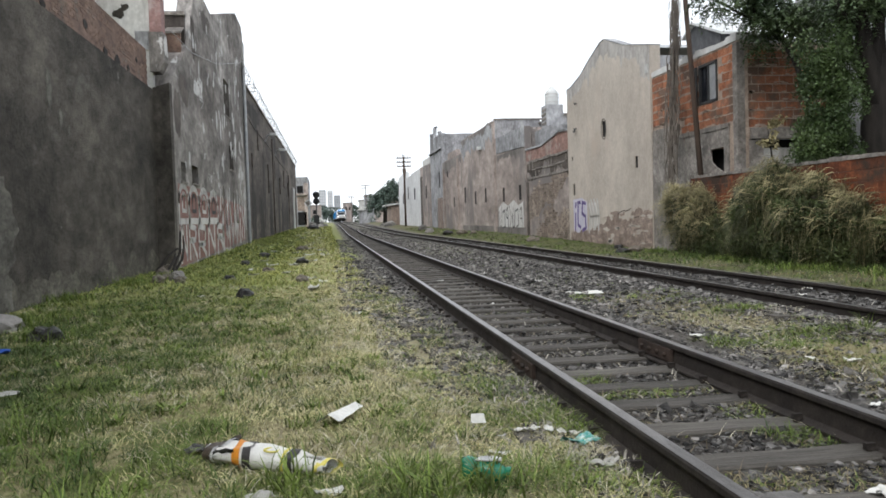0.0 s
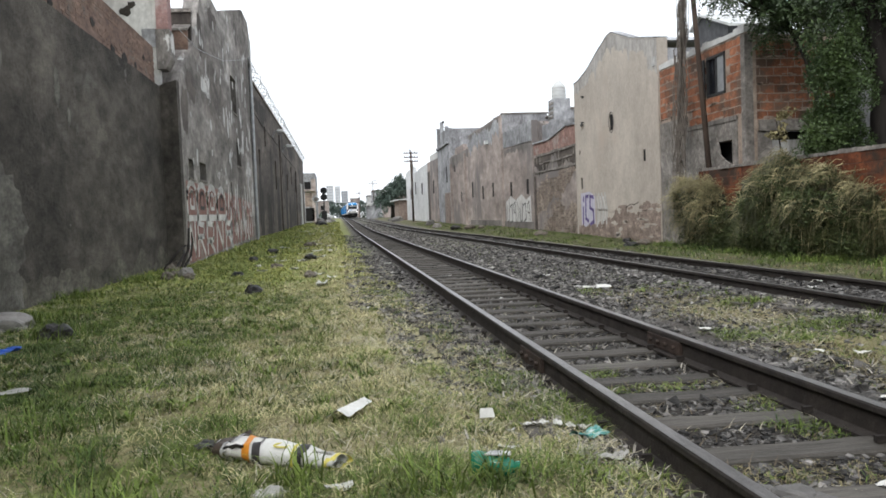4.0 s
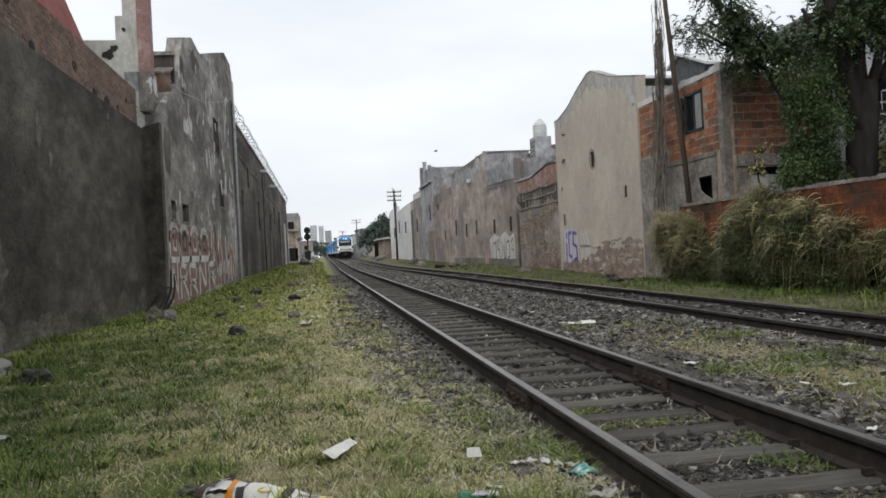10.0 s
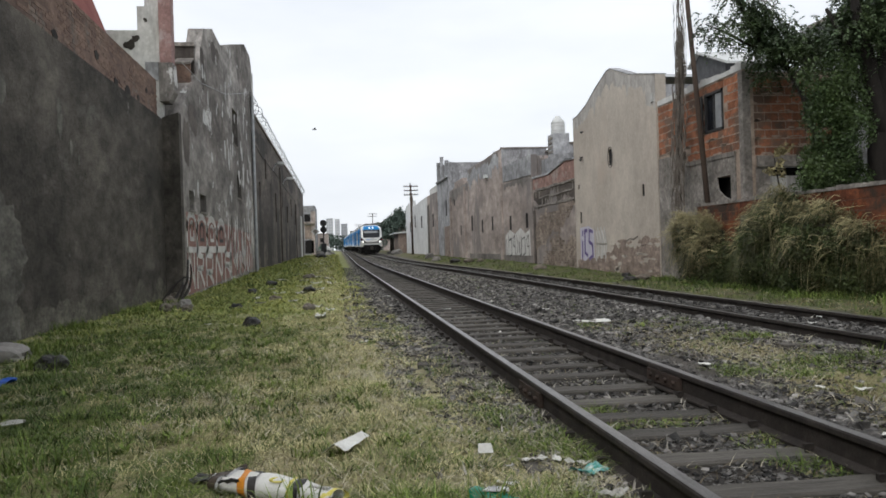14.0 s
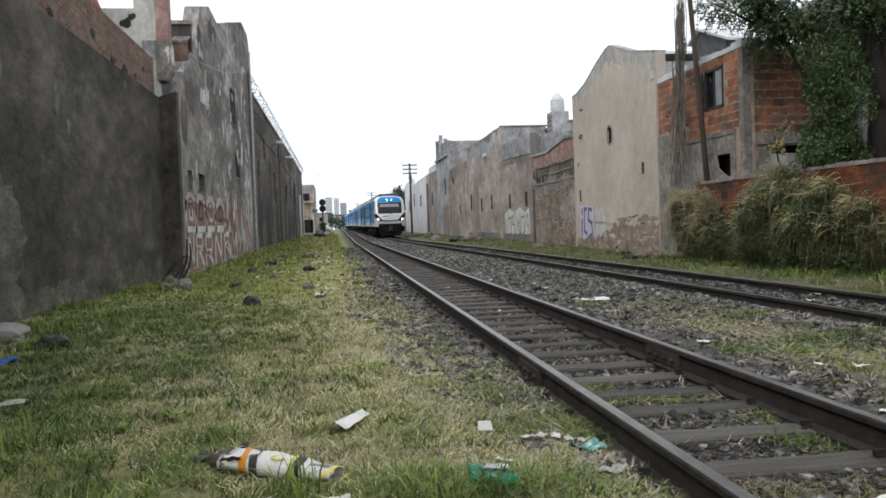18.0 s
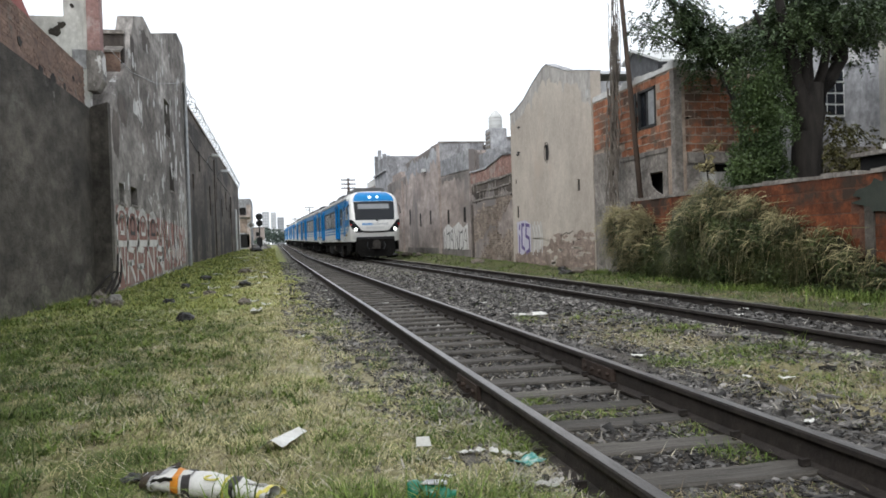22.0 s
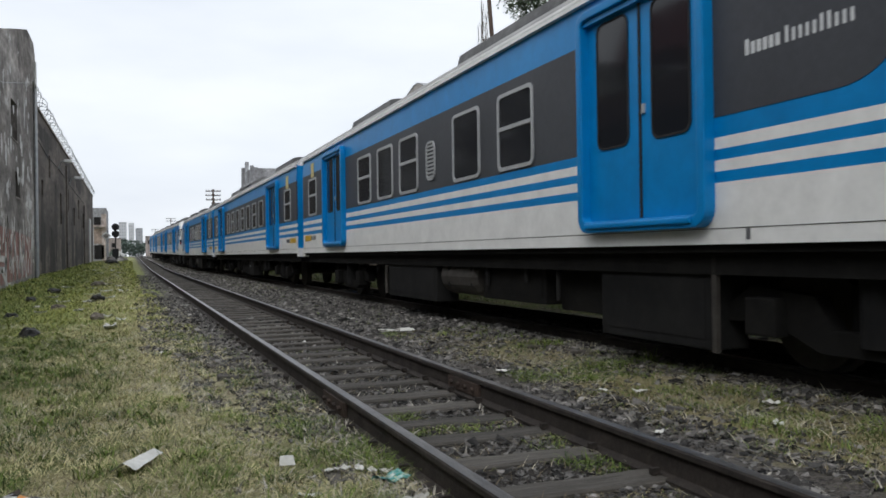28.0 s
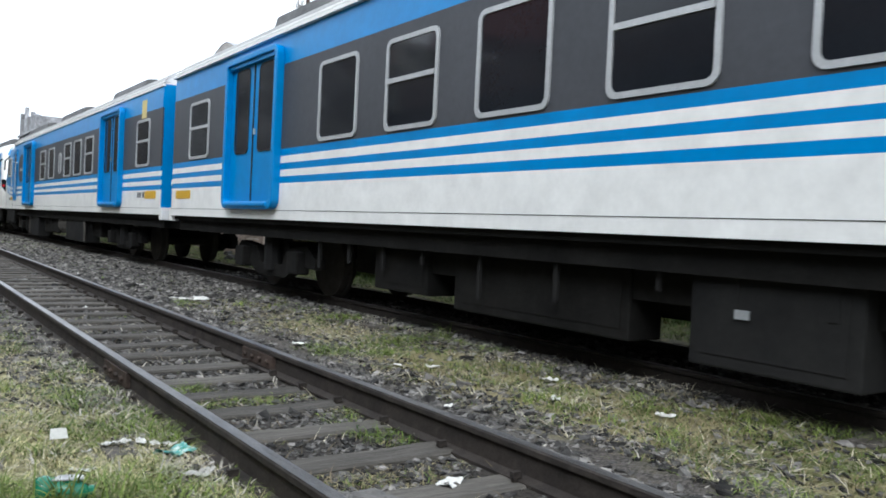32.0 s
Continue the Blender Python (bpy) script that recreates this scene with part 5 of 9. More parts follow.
terrace("house_terrace", "pale blue-white house front", 78.05, 87.0, [(78.05, 6.1), (87.0, 6.0)], M["render_white"], [(83, 84.5, 3.2, 4.4)])
terrace("house_terrace", "white house front at the far end of the row", 87.05, 102.5, [(87.05, 5.9), (92, 5.9), (92.1, 6.6), (98, 6.6), (102.5, 6.4)], M["render_white"], [(90, 91.4, 3.4, 4.8), (96, 97.4, 3.0, 4.2)])
hut = thing("trackside_hut", "low brown hut with a white sheet roof", "hut")
part("wall", box(7.9, 103, 0, 11, 111, 3.0), M["worn_brick"], hut)
part("roof", Geo().prism([(7.3, 3.0), (11.2, 3.3), (11.2, 3.45), (7.3, 3.15)], 102.6, 111.4, "y"), M["white_plastic"], hut, "white sheet roof")

# pale house and shed beyond the brick wall
pale = thing("house_pale", "big pale grey rendered wall with a gabled grey house behind", "house")
part("wall", box(13.0, 3.5, -0.4, 13.3, 15.1, 5.22), M["render_beige"], pale)
part("end_wall", box(13.3, 14.8, -0.4, 20, 15.1, 5.22), M["render_beige"], pale)
part("gable_wall", Geo().prism([(10.9, -0.4), (20.5, -0.4), (20.5, 6.7), (18.2, 7.35), (15.1, 7.85), (13.0, 6.75), (10.9, 5.9)], 17.2, 17.5, "y"), M["render_blue_grey"], pale, "grey gabled wall")
part("dark_upper", Geo().prism([(13.9, 5.5), (20.4, 5.5), (20.4, 6.6), (18.4, 7.34), (15.15, 7.76), (14.5, 7.3)], 17.15, 17.2, "y"), M["slate"], pale, "dark slate-grey upper wall")
part("roof_edge", Geo().prism([(10.9, 5.9), (13.0, 6.78), (15.15, 7.9), (18.4, 7.46), (20.5, 6.78), (20.5, 6.7), (18.4, 7.36), (15.15, 7.8), (13.0, 6.7), (10.9, 5.82)], 17.05, 17.2, "y"), M["concrete"], pale)
w = part("window", box(13.0, 17.12, 3.75, 13.75, 17.2, 4.9), M["white_plastic"], pale, "tall window with small panes")
for i in range(3):
    for j in range(4):
        part("pane", box(13.04 + 0.235 * i, 17.10, 3.8 + 0.275 * j, 13.24 + 0.235 * i, 17.12, 4.03 + 0.275 * j), M["glass_dark"], w)
w2 = part("small_window", box(13.72, 17.12, 5.05, 14.25, 17.2, 5.5), M["white_plastic"], pale)
part("pane", box(13.78, 17.1, 5.1, 14.2, 17.12, 5.45), M["render_pale"], w2)
part("low_wall", box(12.6, 16.9, 0, 15, 17.2, 3.0), M["concrete"], pale)
fence = thing("barbed_wire_fence", "rusty angled posts and strands on top of the pale wall", "fence")
for k in range(9):
    yf = 4.5 + 1.22 * k
    part("post", Geo().tube([(13.15, yf, 5.2), (13.15, yf, 6.05), (13.0, yf + 0.12, 6.4)], 0.022, 5), M["dark_wood"], fence)
part("strand", Geo().tube([(13.15, 3.6, 5.98), (13.15, 14.9, 6.08)], 0.018, 4), M["dark_wood"], fence)
part("strand", Geo().tube([(13.12, 3.6, 5.6), (13.12, 14.9, 5.66)], 0.01, 4), M["dark_wood"], fence)
shed = thing("shed", "open dark shed with a corrugated metal roof", "shed")
rows = []
for i in range(90):
    yy = 2.6 + (8.8 - 2.6) * i / 89
    up = 0.018 * math.sin(i * 1.45)
    rows.append([(8.45, yy, 2.53 + up), (11.2, yy, 2.76 + up), (13.0, yy, 2.92 + up)])
part("roof", Geo().grid(rows), M["galvanised"], shed, "corrugated sheet roof", mend=False)
# Shed walls and floor are painted near black for the shade under the roof.
part("wall", box(8.66, 8.2, -0.3, 13.0, 8.4, 2.5), M["dark_void"], shed, "dark side of the shed")
part("back_wall", box(12.7, 2.7, -0.3, 12.9, 8.2, 2.7), M["dark_void"], shed, "dark back of the shed")
part("floor_slab", box(8.8, 2.7, -0.2, 12.7, 8.2, 0.02), M["dark_void"], shed)
for yp in (2.8, 5.5):
    part("post", box(8.66, yp, -0.3, 8.76, yp + 0.1, 2.52), M["dark_wood"], shed, "dark timber post")
part("corner_post", box(8.62, 8.24, -0.3, 8.74, 8.42, 2.52), M["dark_wood"], shed)
vent = thing("vent_pipe", "grey bent metal vent pipe over a small roof", "vent pipe")
part("elbow", Geo().tube([(11.5, 12.32, 3.12), (11.5, 12.32, 2.98), (11.5, 12.26, 2.86), (11.5, 12.1, 2.79), (11.5, 11.35, 2.78)], 0.165, 14), M["duct"], vent, smooth=True)
part("cap", Geo().tube([(11.5, 12.32, 3.12), (11.5, 12.32, 3.17)], [0.27, 0.25], 14), M["concrete"], vent)
part("stand", box(11.3, 11.2, 0, 11.7, 11.7, 2.56), M["concrete"], vent)
lean = thing("lean_to_roof", "small dark lean-to roof behind the brick wall", "lean-to")
part("roof", box(9.9, 10.1, 2.26, 11.2, 12.2, 2.33), M["concrete"], lean)
part("wall", box(10.0, 10.2, 0, 11.1, 12.1, 2.26), M["dark_void"], lean)
part("clutter", box(10.1, 11.2, 2.33, 10.4, 11.7, 2.45), M["white_plastic"], lean, bevel=0.03)

# ---- the train ----
HALF = 1.33


def rounded(y0, y1, z0, z1, r, n=4):
    """A rounded rectangle in (y, z)."""
    pts = []
    for cy, cz, a0 in ((y1 - r, z1 - r, 0), (y0 + r, z1 - r, 90), (y0 + r, z0 + r, 180), (y1 - r, z0 + r, 270)):
        for k in range(n + 1):
            a = radians(a0 + 90 * k / n)
            pts.append((cy + r * math.cos(a), cz + r * math.sin(a)))
    return pts


def frame_ring(outer, inner, x0, x1):
    """A flat ring between two outlines of equal count, with thickness along x."""
    n = len(outer)
    v = [(x0, *p) for p in outer] + [(x0, *p) for p in inner] + [(x1, *p) for p in outer] + [(x1, *p) for p in inner]
    f = []
    for i in range(n):
        j = (i + 1) % n
        f += [(i, j, n + j, n + i), (2 * n + i, 3 * n + i, 3 * n + j, 2 * n + j), (i, 2 * n + i, 2 * n + j, j), (n + i, n + j, 3 * n + j, 3 * n + i)]
    return Geo().add(v, f)


def coach_window(car, s, y0, y1, split, z0=1.985, z1=2.875):
    x = s * HALF
    fr = part("window", frame_ring(rounded(y0, y1, z0, z1, 0.09), rounded(y0 + 0.043, y1 - 0.043, z0 + 0.043, z1 - 0.043, 0.058), x - s * 0.002, x + s * 0.018), M["train_silver"], car, "silver-framed coach window", smooth=False)
    part("pane", Geo().prism(rounded(y0 + 0.045, y1 - 0.045, z0 + 0.045, z1 - 0.045, 0.06), x, x + s * 0.006), M["glass_dark"], fr, "dark tinted glass")
    if split:
        zm = z0 + 0.46
        part("sash_bar", box(min(x, x + s * 0.024), y0 + 0.05, zm, max(x, x + s * 0.024), y1 - 0.05, zm + 0.045), M["train_silver"], fr)


def coach_door(car, s, y0, y1, z0=1.215, z1=3.26):
    x = s * HALF
    outer, inner = rounded(y0, y1, z0, z1, 0.15, 7), rounded(y0 + 0.085, y1 - 0.085, z0 + 0.10, z1 - 0.08, 0.06, 7)
    d = part("door", frame_ring(outer, inner, x - s * 0.002, x + s * 0.105), M["train_blue"], car, "blue double sliding door with two tall panes", bevel=0.014)
    part("door_step", box(min(x, x + s * 0.13), y0 + 0.15, z0 + 0.035, max(x, x + s * 0.13), y1 - 0.15, z0 + 0.085), M["train_blue"], d, bevel=0.015)
    part("door_track", box(min(x, x + s * 0.07), y0 + 0.09, z1 - 0.13, max(x, x + s * 0.07), y1 - 0.09, z1 - 0.085), M["train_blue"], d)
    mid = (y0 + y1) / 2
    for a, b in ((y0 + 0.085, mid - 0.008), (mid + 0.008, y1 - 0.085)):
        leaf = part("door_leaf", box(min(x, x + s * 0.014), a, z0 + 0.10, max(x, x + s * 0.014), b, z1 - 0.08), M["train_blue"], d)
        c = (a + b) / 2
        part("pane", Geo().prism(rounded(c - 0.235, c + 0.235, z0 + 0.76, z1 - 0.17, 0.08), x + s * 0.014, x + s * 0.020), M["glass_dark"], leaf, "tall dark glass pane")
        part("pane_rim", frame_ring(rounded(c - 0.25, c + 0.25, z0 + 0.745, z1 - 0.155, 0.09), rounded(c - 0.232, c + 0.232, z0 + 0.763, z1 - 0.173, 0.078), x + s * 0.014, x + s * 0.026), M["train_rubber"], leaf)
    part("door_seal", box(min(x + s * 0.012, x + s * 0.026), mid - 0.014, z0 + 0.11, max(x + s * 0.012, x + s * 0.026), mid + 0.014, z1 - 0.09), M["train_rubber"], d, "black rubber seal")
    part("door_pull", box(min(x + s * 0.014, x + s * 0.035), mid - 0.07, z0 + 0.98, max(x + s * 0.014, x + s * 0.035), mid - 0.04, z0 + 1.06), M["train_silver"], d, "small steel door pull")


def strip(car, name, s, y0, y1, z0, z1, mat, label="", top_in=0.0):
    x = s * HALF
    v = [(x - s * 0.03, y0, z0), (x, y0, z0), (x - s * top_in, y0, z1), (x - s * 0.03 - s * top_in, y0, z1)]
    v += [(a, y1, c) for a, _, c in v]
    g = Geo().add(v, [(0, 1, 2, 3), (7, 6, 5, 4), (0, 4, 5, 1), (1, 5, 6, 2), (2, 6, 7, 3), (3, 7, 4, 0)])
    return part(name, g, mat, car, label)


BANDS = [(1.09, 1.54, "train_white", "lower_panel"), (1.54, 1.622, "train_blue", "stripe"), (1.622, 1.705, "train_white", "stripe"),
         (1.705, 1.785, "train_blue", "stripe"), (1.785, 1.872, "train_white", "stripe"), (1.872, 1.96, "train_blue", "stripe")]


def wheelset(bogie, y):
    for s in (-1, 1):
        part("wheel", Geo().tube([(s * 0.46, y, 0.55), (s * 0.495, y, 0.55), (s * 0.51, y, 0.55), (s * 0.6, y, 0.55)], [0.44, 0.44, 0.415, 0.41], 24), M["train_steel"], bogie, "worn steel wheel")
    part("axle", Geo().tube([(-0.46, y, 0.55), (0.46, y, 0.55)], 0.07, 8), M["train_steel"], bogie)


def bogie(car, yc):
    b = part("bogie", Geo().prism([(yc - 1.35, 0.62), (yc - 1.1, 0.78), (yc - 0.5, 0.72), (yc - 0.35, 0.5), (yc + 0.35, 0.5), (yc + 0.5, 0.72), (yc + 1.1, 0.78), (yc + 1.35, 0.62), (yc + 1.35, 0.5),
                                   (yc + 0.9, 0.52), (yc + 0.45, 0.34), (yc - 0.45, 0.34), (yc - 0.9, 0.52), (yc - 1.35, 0.5)], -1.02, -0.88).prism([(yc - 1.35, 0.62), (yc - 1.1, 0.78), (yc - 0.5, 0.72), (yc - 0.35, 0.5),
                                   (yc + 0.35, 0.5), (yc + 0.5, 0.72), (yc + 1.1, 0.78), (yc + 1.35, 0.62), (yc + 1.35, 0.5), (yc + 0.9, 0.52), (yc + 0.45, 0.34), (yc - 0.45, 0.34), (yc - 0.9, 0.52), (yc - 1.35, 0.5)], 0.88, 1.02)
             .box(-0.9, yc - 0.3, 0.5, 0.9, yc + 0.3, 0.8), M["train_under"], car, "grimy black bogie frame")
    for dy in (-0.9, 0.9):
        wheelset(b, yc + dy)
        for s in (-1, 1):
            part("axle_box", box(s * 1.04 - 0.09, yc + dy - 0.15, 0.42, s * 1.04 + 0.09, yc + dy + 0.15, 0.7), M["train_under"], b, bevel=0.02)
    for s in (-1, 1):
        part("spring", Geo().tube([(s * 0.98, yc, 0.42), (s * 0.98, yc, 0.92)], 0.13, 10), M["train_box"], b)


def coach_shell(car, y0, y1, bands_from=None):
    """Side bands, roof, floor and gutter between two ends."""
    for s in (-1, 1):
        for z0, z1, mt, nm in BANDS:
            strip(car, nm, s, y0, y1, z0, z1, M[mt])
        strip(car, "upper_panel", s, y0, y1, 3.0, 3.375, M["train_blue"], "blue upper side panel", 0.012)
        part("gutter", box(s * 1.33 - 0.04, y0, 3.375, s * 1.33 + 0.012, y1, 3.42), M["train_white"], car, "white rain gutter")
        part("gutter", box(s * 1.29 - 0.04, y0, 3.45, s * 1.29 + 0.02, y1, 3.475), M["train_white"], car)
        part("panel_seam", box(s * 1.331 - 0.002, y0, 1.203, s * 1.331 + 0.002, y1, 1.208), M["train_box"], car, "fine dark seam in the lower panel")
    prof = [(1.31 * math.cos(radians(a)) if 0 < a < 180 else 1.31 * (1 if a == 0 else -1), 3.415 + 0.45 * math.sin(radians(a))) for a in range(0, 181, 12)]
    part("roof", Geo().grid([[(x, y, z) for x, z in prof] for y in [y0 + (y1 - y0) * k / 12 for k in range(13)]]), M["train_roof"], car, "grey curved roof", smooth=True)
    for ye in (y0 + 0.012, y1 - 0.032):
        part("roof_end", Geo().prism(prof, ye, ye + 0.02, "y"), M["train_white"], car, "white curved end panel of the roof", mend=False)
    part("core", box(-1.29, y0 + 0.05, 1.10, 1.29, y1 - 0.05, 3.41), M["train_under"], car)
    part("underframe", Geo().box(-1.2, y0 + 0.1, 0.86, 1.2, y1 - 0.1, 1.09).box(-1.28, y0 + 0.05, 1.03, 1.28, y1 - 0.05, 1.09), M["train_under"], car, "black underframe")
    # Plain black boxes, added to keep the space under the floor dark.
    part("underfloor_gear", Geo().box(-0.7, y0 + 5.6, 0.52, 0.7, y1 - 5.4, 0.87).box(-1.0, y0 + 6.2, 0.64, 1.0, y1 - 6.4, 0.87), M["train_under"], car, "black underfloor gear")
    rg = random.Random(int(y1 * 10))
    for s in (-1, 1):
        yy = y0 + 5.6
        while yy < y1 - 5.2:
            drop = rg.uniform(0.12, 0.42)
            part("hanger", box(s * 1.13 - 0.012, yy, 0.88 - drop, s * 1.13 + 0.012, yy + rg.uniform(0.03, 0.07), 0.88), M["train_box"], car)
            yy += rg.uniform(0.5, 1.1)


def end_wall(car, y, out):
    """The blue flat end of a coach with corner pillars, gangway and cables."""
    e = part("end_wall", box(-1.31, min(y, y - out * 0.03), 1.1, 1.31, max(y, y - out * 0.03), 3.41), M["train_blue"], car, "blue coach end wall")
    part("drawbar", Geo().tube([(0, y - out * 0.2, 0.95), (0, y + out * 0.45, 0.95)], 0.1, 10), M["train_under"], e)
    part("top_socket", box(-1.08, min(y, y + out * 0.07), 3.02, -0.96, max(y, y + out * 0.07), 3.16), M["train_box"], e)
    for s in (-1, 1):
        part("corner_block", box(s * 1.33 - (0.14 if s > 0 else 0), min(y, y + out * 0.14), 1.0, s * 1.33 + (0.14 if s < 0 else 0), max(y, y + out * 0.14), 1.22), M["train_white"], e, "white corner buffer block", bevel=0.01)
        for k in range(3):
            part("cable", Geo().tube([(s * (0.68 + 0.12 * k), y + out * 0.03, 2.75), (s * (0.70 + 0.12 * k), y + out * 0.25, 2.2 - 0.1 * k), (s * (0.66 + 0.12 * k), y + out * 0.42, 2.35)], 0.022, 6), M["train_rubber"], e)
        part("socket", box(s * 0.8 - 0.16, min(y, y + out * 0.1), 2.68, s * 0.8 + 0.16, max(y, y + out * 0.1), 2.82), M["train_box"], e)
        part("socket", box(s * 0.8 - 0.16, min(y, y + out * 0.1), 2.0, s * 0.8 + 0.16, max(y, y + out * 0.1), 2.12), M["train_box"], e)
        part("plate", box(s * 1.0 - 0.13, min(y, y + out * 0.012), 1.62, s * 1.0 + 0.13, max(y, y + out * 0.012), 1.72), M["train_white"], e)


def marks(car, s, y0, z0, y1, z1, count, material, name, gap=0.22, tall=(0,)):
    """Plain upright bars in place of lettering; those named in tall reach the full height."""
    x = s * HALF
    for k in range(count):
        a = y0 + (y1 - y0) * k / count
        b = a + (y1 - y0) / count * (1 - gap)
        top = z1 if k in tall else z0 + 0.76 * (z1 - z0)
        part(name, box(min(x, x + s * 0.005), min(a, b), z0, max(x, x + s * 0.005), max(a, b), top), material, car)


# cab nose: a rounded, raked shape
NOSE = [(1.09, -0.19, 1.31), (1.35, -0.27, 1.32), (1.6, -0.33, 1.33), (1.9, -0.35, 1.33), (2.2, -0.29, 1.33), (2.5, -0.19, 1.32), (2.8, -0.07, 1.31), (3.08, 0.05, 1.29), (3.32, 0.17, 1.26),
        (3.5, 0.31, 1.19), (3.63, 0.50, 1.07), (3.74, 0.85, 0.84), (3.80, 1.3, 0.55)]


def nose_at(z):
    for (a, fa, wa), (b, fb, wb) in zip(NOSE, NOSE[1:]):
        if z <= b:
            k = max(0.0, (z - a) / (b - a))
            return fa + (fb - fa) * k, wa + (wb - wa) * k
    return NOSE[-1][1:]


def nose(u, z, off=0.0):
    """A point on the nose: u from -1 to 1 across it, at height z, pushed out by off."""
    f, w = nose_at(z)
    v = min(1.0, abs(u))
    y = f + 0.38 * (1 - (1 - v ** 3.2) ** (1 / 3.2))
    nx = v ** 4 * (1 if u > 0 else -1)
    ny = -(1 - v ** 6)
    d = math.hypot(nx, ny) or 1
    return (u * w + off * nx / d, y + off * ny / d, z)


def nose_patch(rows, off, cols=10):
    """A sheet that follows the nose between (z, ua, ub) rows, with a small rim thickness."""
    sheet = [[nose(a + (b - a) * k / cols, z, off) for k in range(cols + 1)] for z, a, b in rows]
    return Geo().grid(sheet)


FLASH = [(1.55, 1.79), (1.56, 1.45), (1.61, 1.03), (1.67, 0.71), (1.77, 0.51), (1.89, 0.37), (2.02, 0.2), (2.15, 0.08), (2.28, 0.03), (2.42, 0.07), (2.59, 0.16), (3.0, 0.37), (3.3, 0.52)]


def between(table, z):
    for (a, fa), (b, fb) in zip(table, table[1:]):
        if z <= b:
            return fa + (fb - fa) * max(0.0, (z - a) / (b - a))
    return table[-1][1]


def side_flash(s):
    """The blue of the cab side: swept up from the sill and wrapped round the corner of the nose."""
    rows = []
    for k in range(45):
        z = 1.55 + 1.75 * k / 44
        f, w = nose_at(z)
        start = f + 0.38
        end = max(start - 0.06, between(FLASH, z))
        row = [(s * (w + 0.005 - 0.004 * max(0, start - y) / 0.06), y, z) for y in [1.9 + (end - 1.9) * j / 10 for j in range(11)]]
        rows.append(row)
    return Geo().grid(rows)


def cab(car):
    us = [-1, -0.995, -0.985, -0.97, -0.94, -0.9, -0.85, -0.75, -0.6, -0.4, -0.2, 0, 0.2, 0.4, 0.6, 0.75, 0.85, 0.9, 0.94, 0.97, 0.985, 0.995, 1]
    zs = [1.09 + (3.80 - 1.09) * k / 42 for k in range(43)]
    rows = []
    for z in zs:
        f, w = nose_at(z)
        rows.append([(-w, 1.9, z)] + [nose(u, z) for u in us] + [(w, 1.9, z)])
    shell = part("cab_shell", Geo().grid(rows), M["train_white"], car, "white moulded cab nose", smooth=True)
    part("cab_roof", Geo().grid([[(-0.55 + 0.11 * k, y, 3.802) for k in range(11)] for y in (1.25, 1.9)]), M["train_roof"], shell)
    part("roof_cap", nose_patch([(3.215 + 0.036 * k, -0.86 + 0.004 * k, 0.86 - 0.004 * k) for k in range(15)], 0.006, 20), M["train_blue"], shell, "blue cap over the windscreen", smooth=True)
    part("windscreen", nose_patch([(2.21 + 0.99 * k / 8, -0.77 - 0.008 * k, 0.77 + 0.008 * k) for k in range(9)], 0.008, 16), M["glass_dark"], shell, "dark raked windscreen", smooth=True)
    part("blind", nose_patch([(2.80 + 0.26 * k / 4, -0.66, 0.60) for k in range(5)], 0.012, 12), M["train_sign"], shell, "pale destination blind behind the glass")
    part("wiper", Geo().tube([nose(0.13, 2.10, 0.03), nose(0.06, 2.20, 0.05), nose(-0.02, 2.30, 0.03)], [0.012, 0.045, 0.015], 6), M["train_rubber"], shell)
    # the dark smile that joins the lamp clusters
    lo = lambda u: 1.53 + 0.50 * abs(u) ** 3.6
    sm = Geo()
    cols = [-0.985 + 1.97 * k / 36 for k in range(37)]
    sm.grid([[nose(u, lo(u) + 0.045 * j * (1 + 3.2 * max(0, abs(u) - 0.55)), 0.009) for u in cols] for j in range(3)])
    part("lamp_band", sm, M["train_rubber"], shell, "black curved band under the nose", smooth=True)
    for s in (-1, 1):
        cl = part("lamp_housing", nose_patch([(1.565 + 0.67 * k / 12, s * (0.50 + 0.40 * (k / 12) ** 1.15), s * min(0.988, 0.74 + 0.34 * (k / 12) ** 0.62)) for k in range(13)], 0.012, 10), M["glass_dark"], shell, "dark slanted lamp housing", smooth=True)
        c = nose(s * 0.775, 1.72, 0.02)
        part("headlight", Geo().tube([c, (c[0], c[1] - 0.03, c[2])], [0.085, 0.07], 14), M["headlight"], cl, "round lit headlight")
        c = nose(s * 0.93, 1.98, 0.02)
        part("tail_lamp", Geo().tube([c, (c[0], c[1] - 0.02, c[2])], [0.05, 0.04], 10), M["tail_light"], cl, "red tail lamp")
        c = nose(s * 0.165, 3.43, 0.01)
        part("roof_lamp", Geo().tube([c, (c[0], c[1] - 0.05, c[2])], [0.062, 0.055], 14), M["headlight"], shell, "round lit roof lamp")
        part("mirror", Geo().tube([nose(s * 0.97, 3.05, 0.02), nose(s * 0.99, 2.9, 0.12), nose(s * 0.985, 2.55, 0.1)], 0.03, 6), M["train_rubber"], shell)
        # painted side of the cab
        x = s * HALF
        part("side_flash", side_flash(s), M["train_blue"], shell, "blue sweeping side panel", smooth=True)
        us_ = [k / 24 for k in range(25)]
        for z_low, z_top, power in ((1.785, 1.872, 3.0), (1.622, 1.705, 3.6)):
            upper = [(1.9 - 1.44 * u, z_top + (1.985 - z_top) * u ** power) for u in us_]
            lower = [(1.9 - 1.44 * u, z_low + (1.985 - z_low) * u ** (power - 0.4)) for u in us_[:-1]]
            part("stripe", Geo().prism(upper + lower[::-1], x, x + s * 0.012), M["train_white"], shell, "white curved stripe")
        arc = lambda cy, cz, r, a0: [(cy + r * math.cos(radians(a0 + 15 * k)), cz + r * math.sin(radians(a0 + 15 * k))) for k in range(7)]
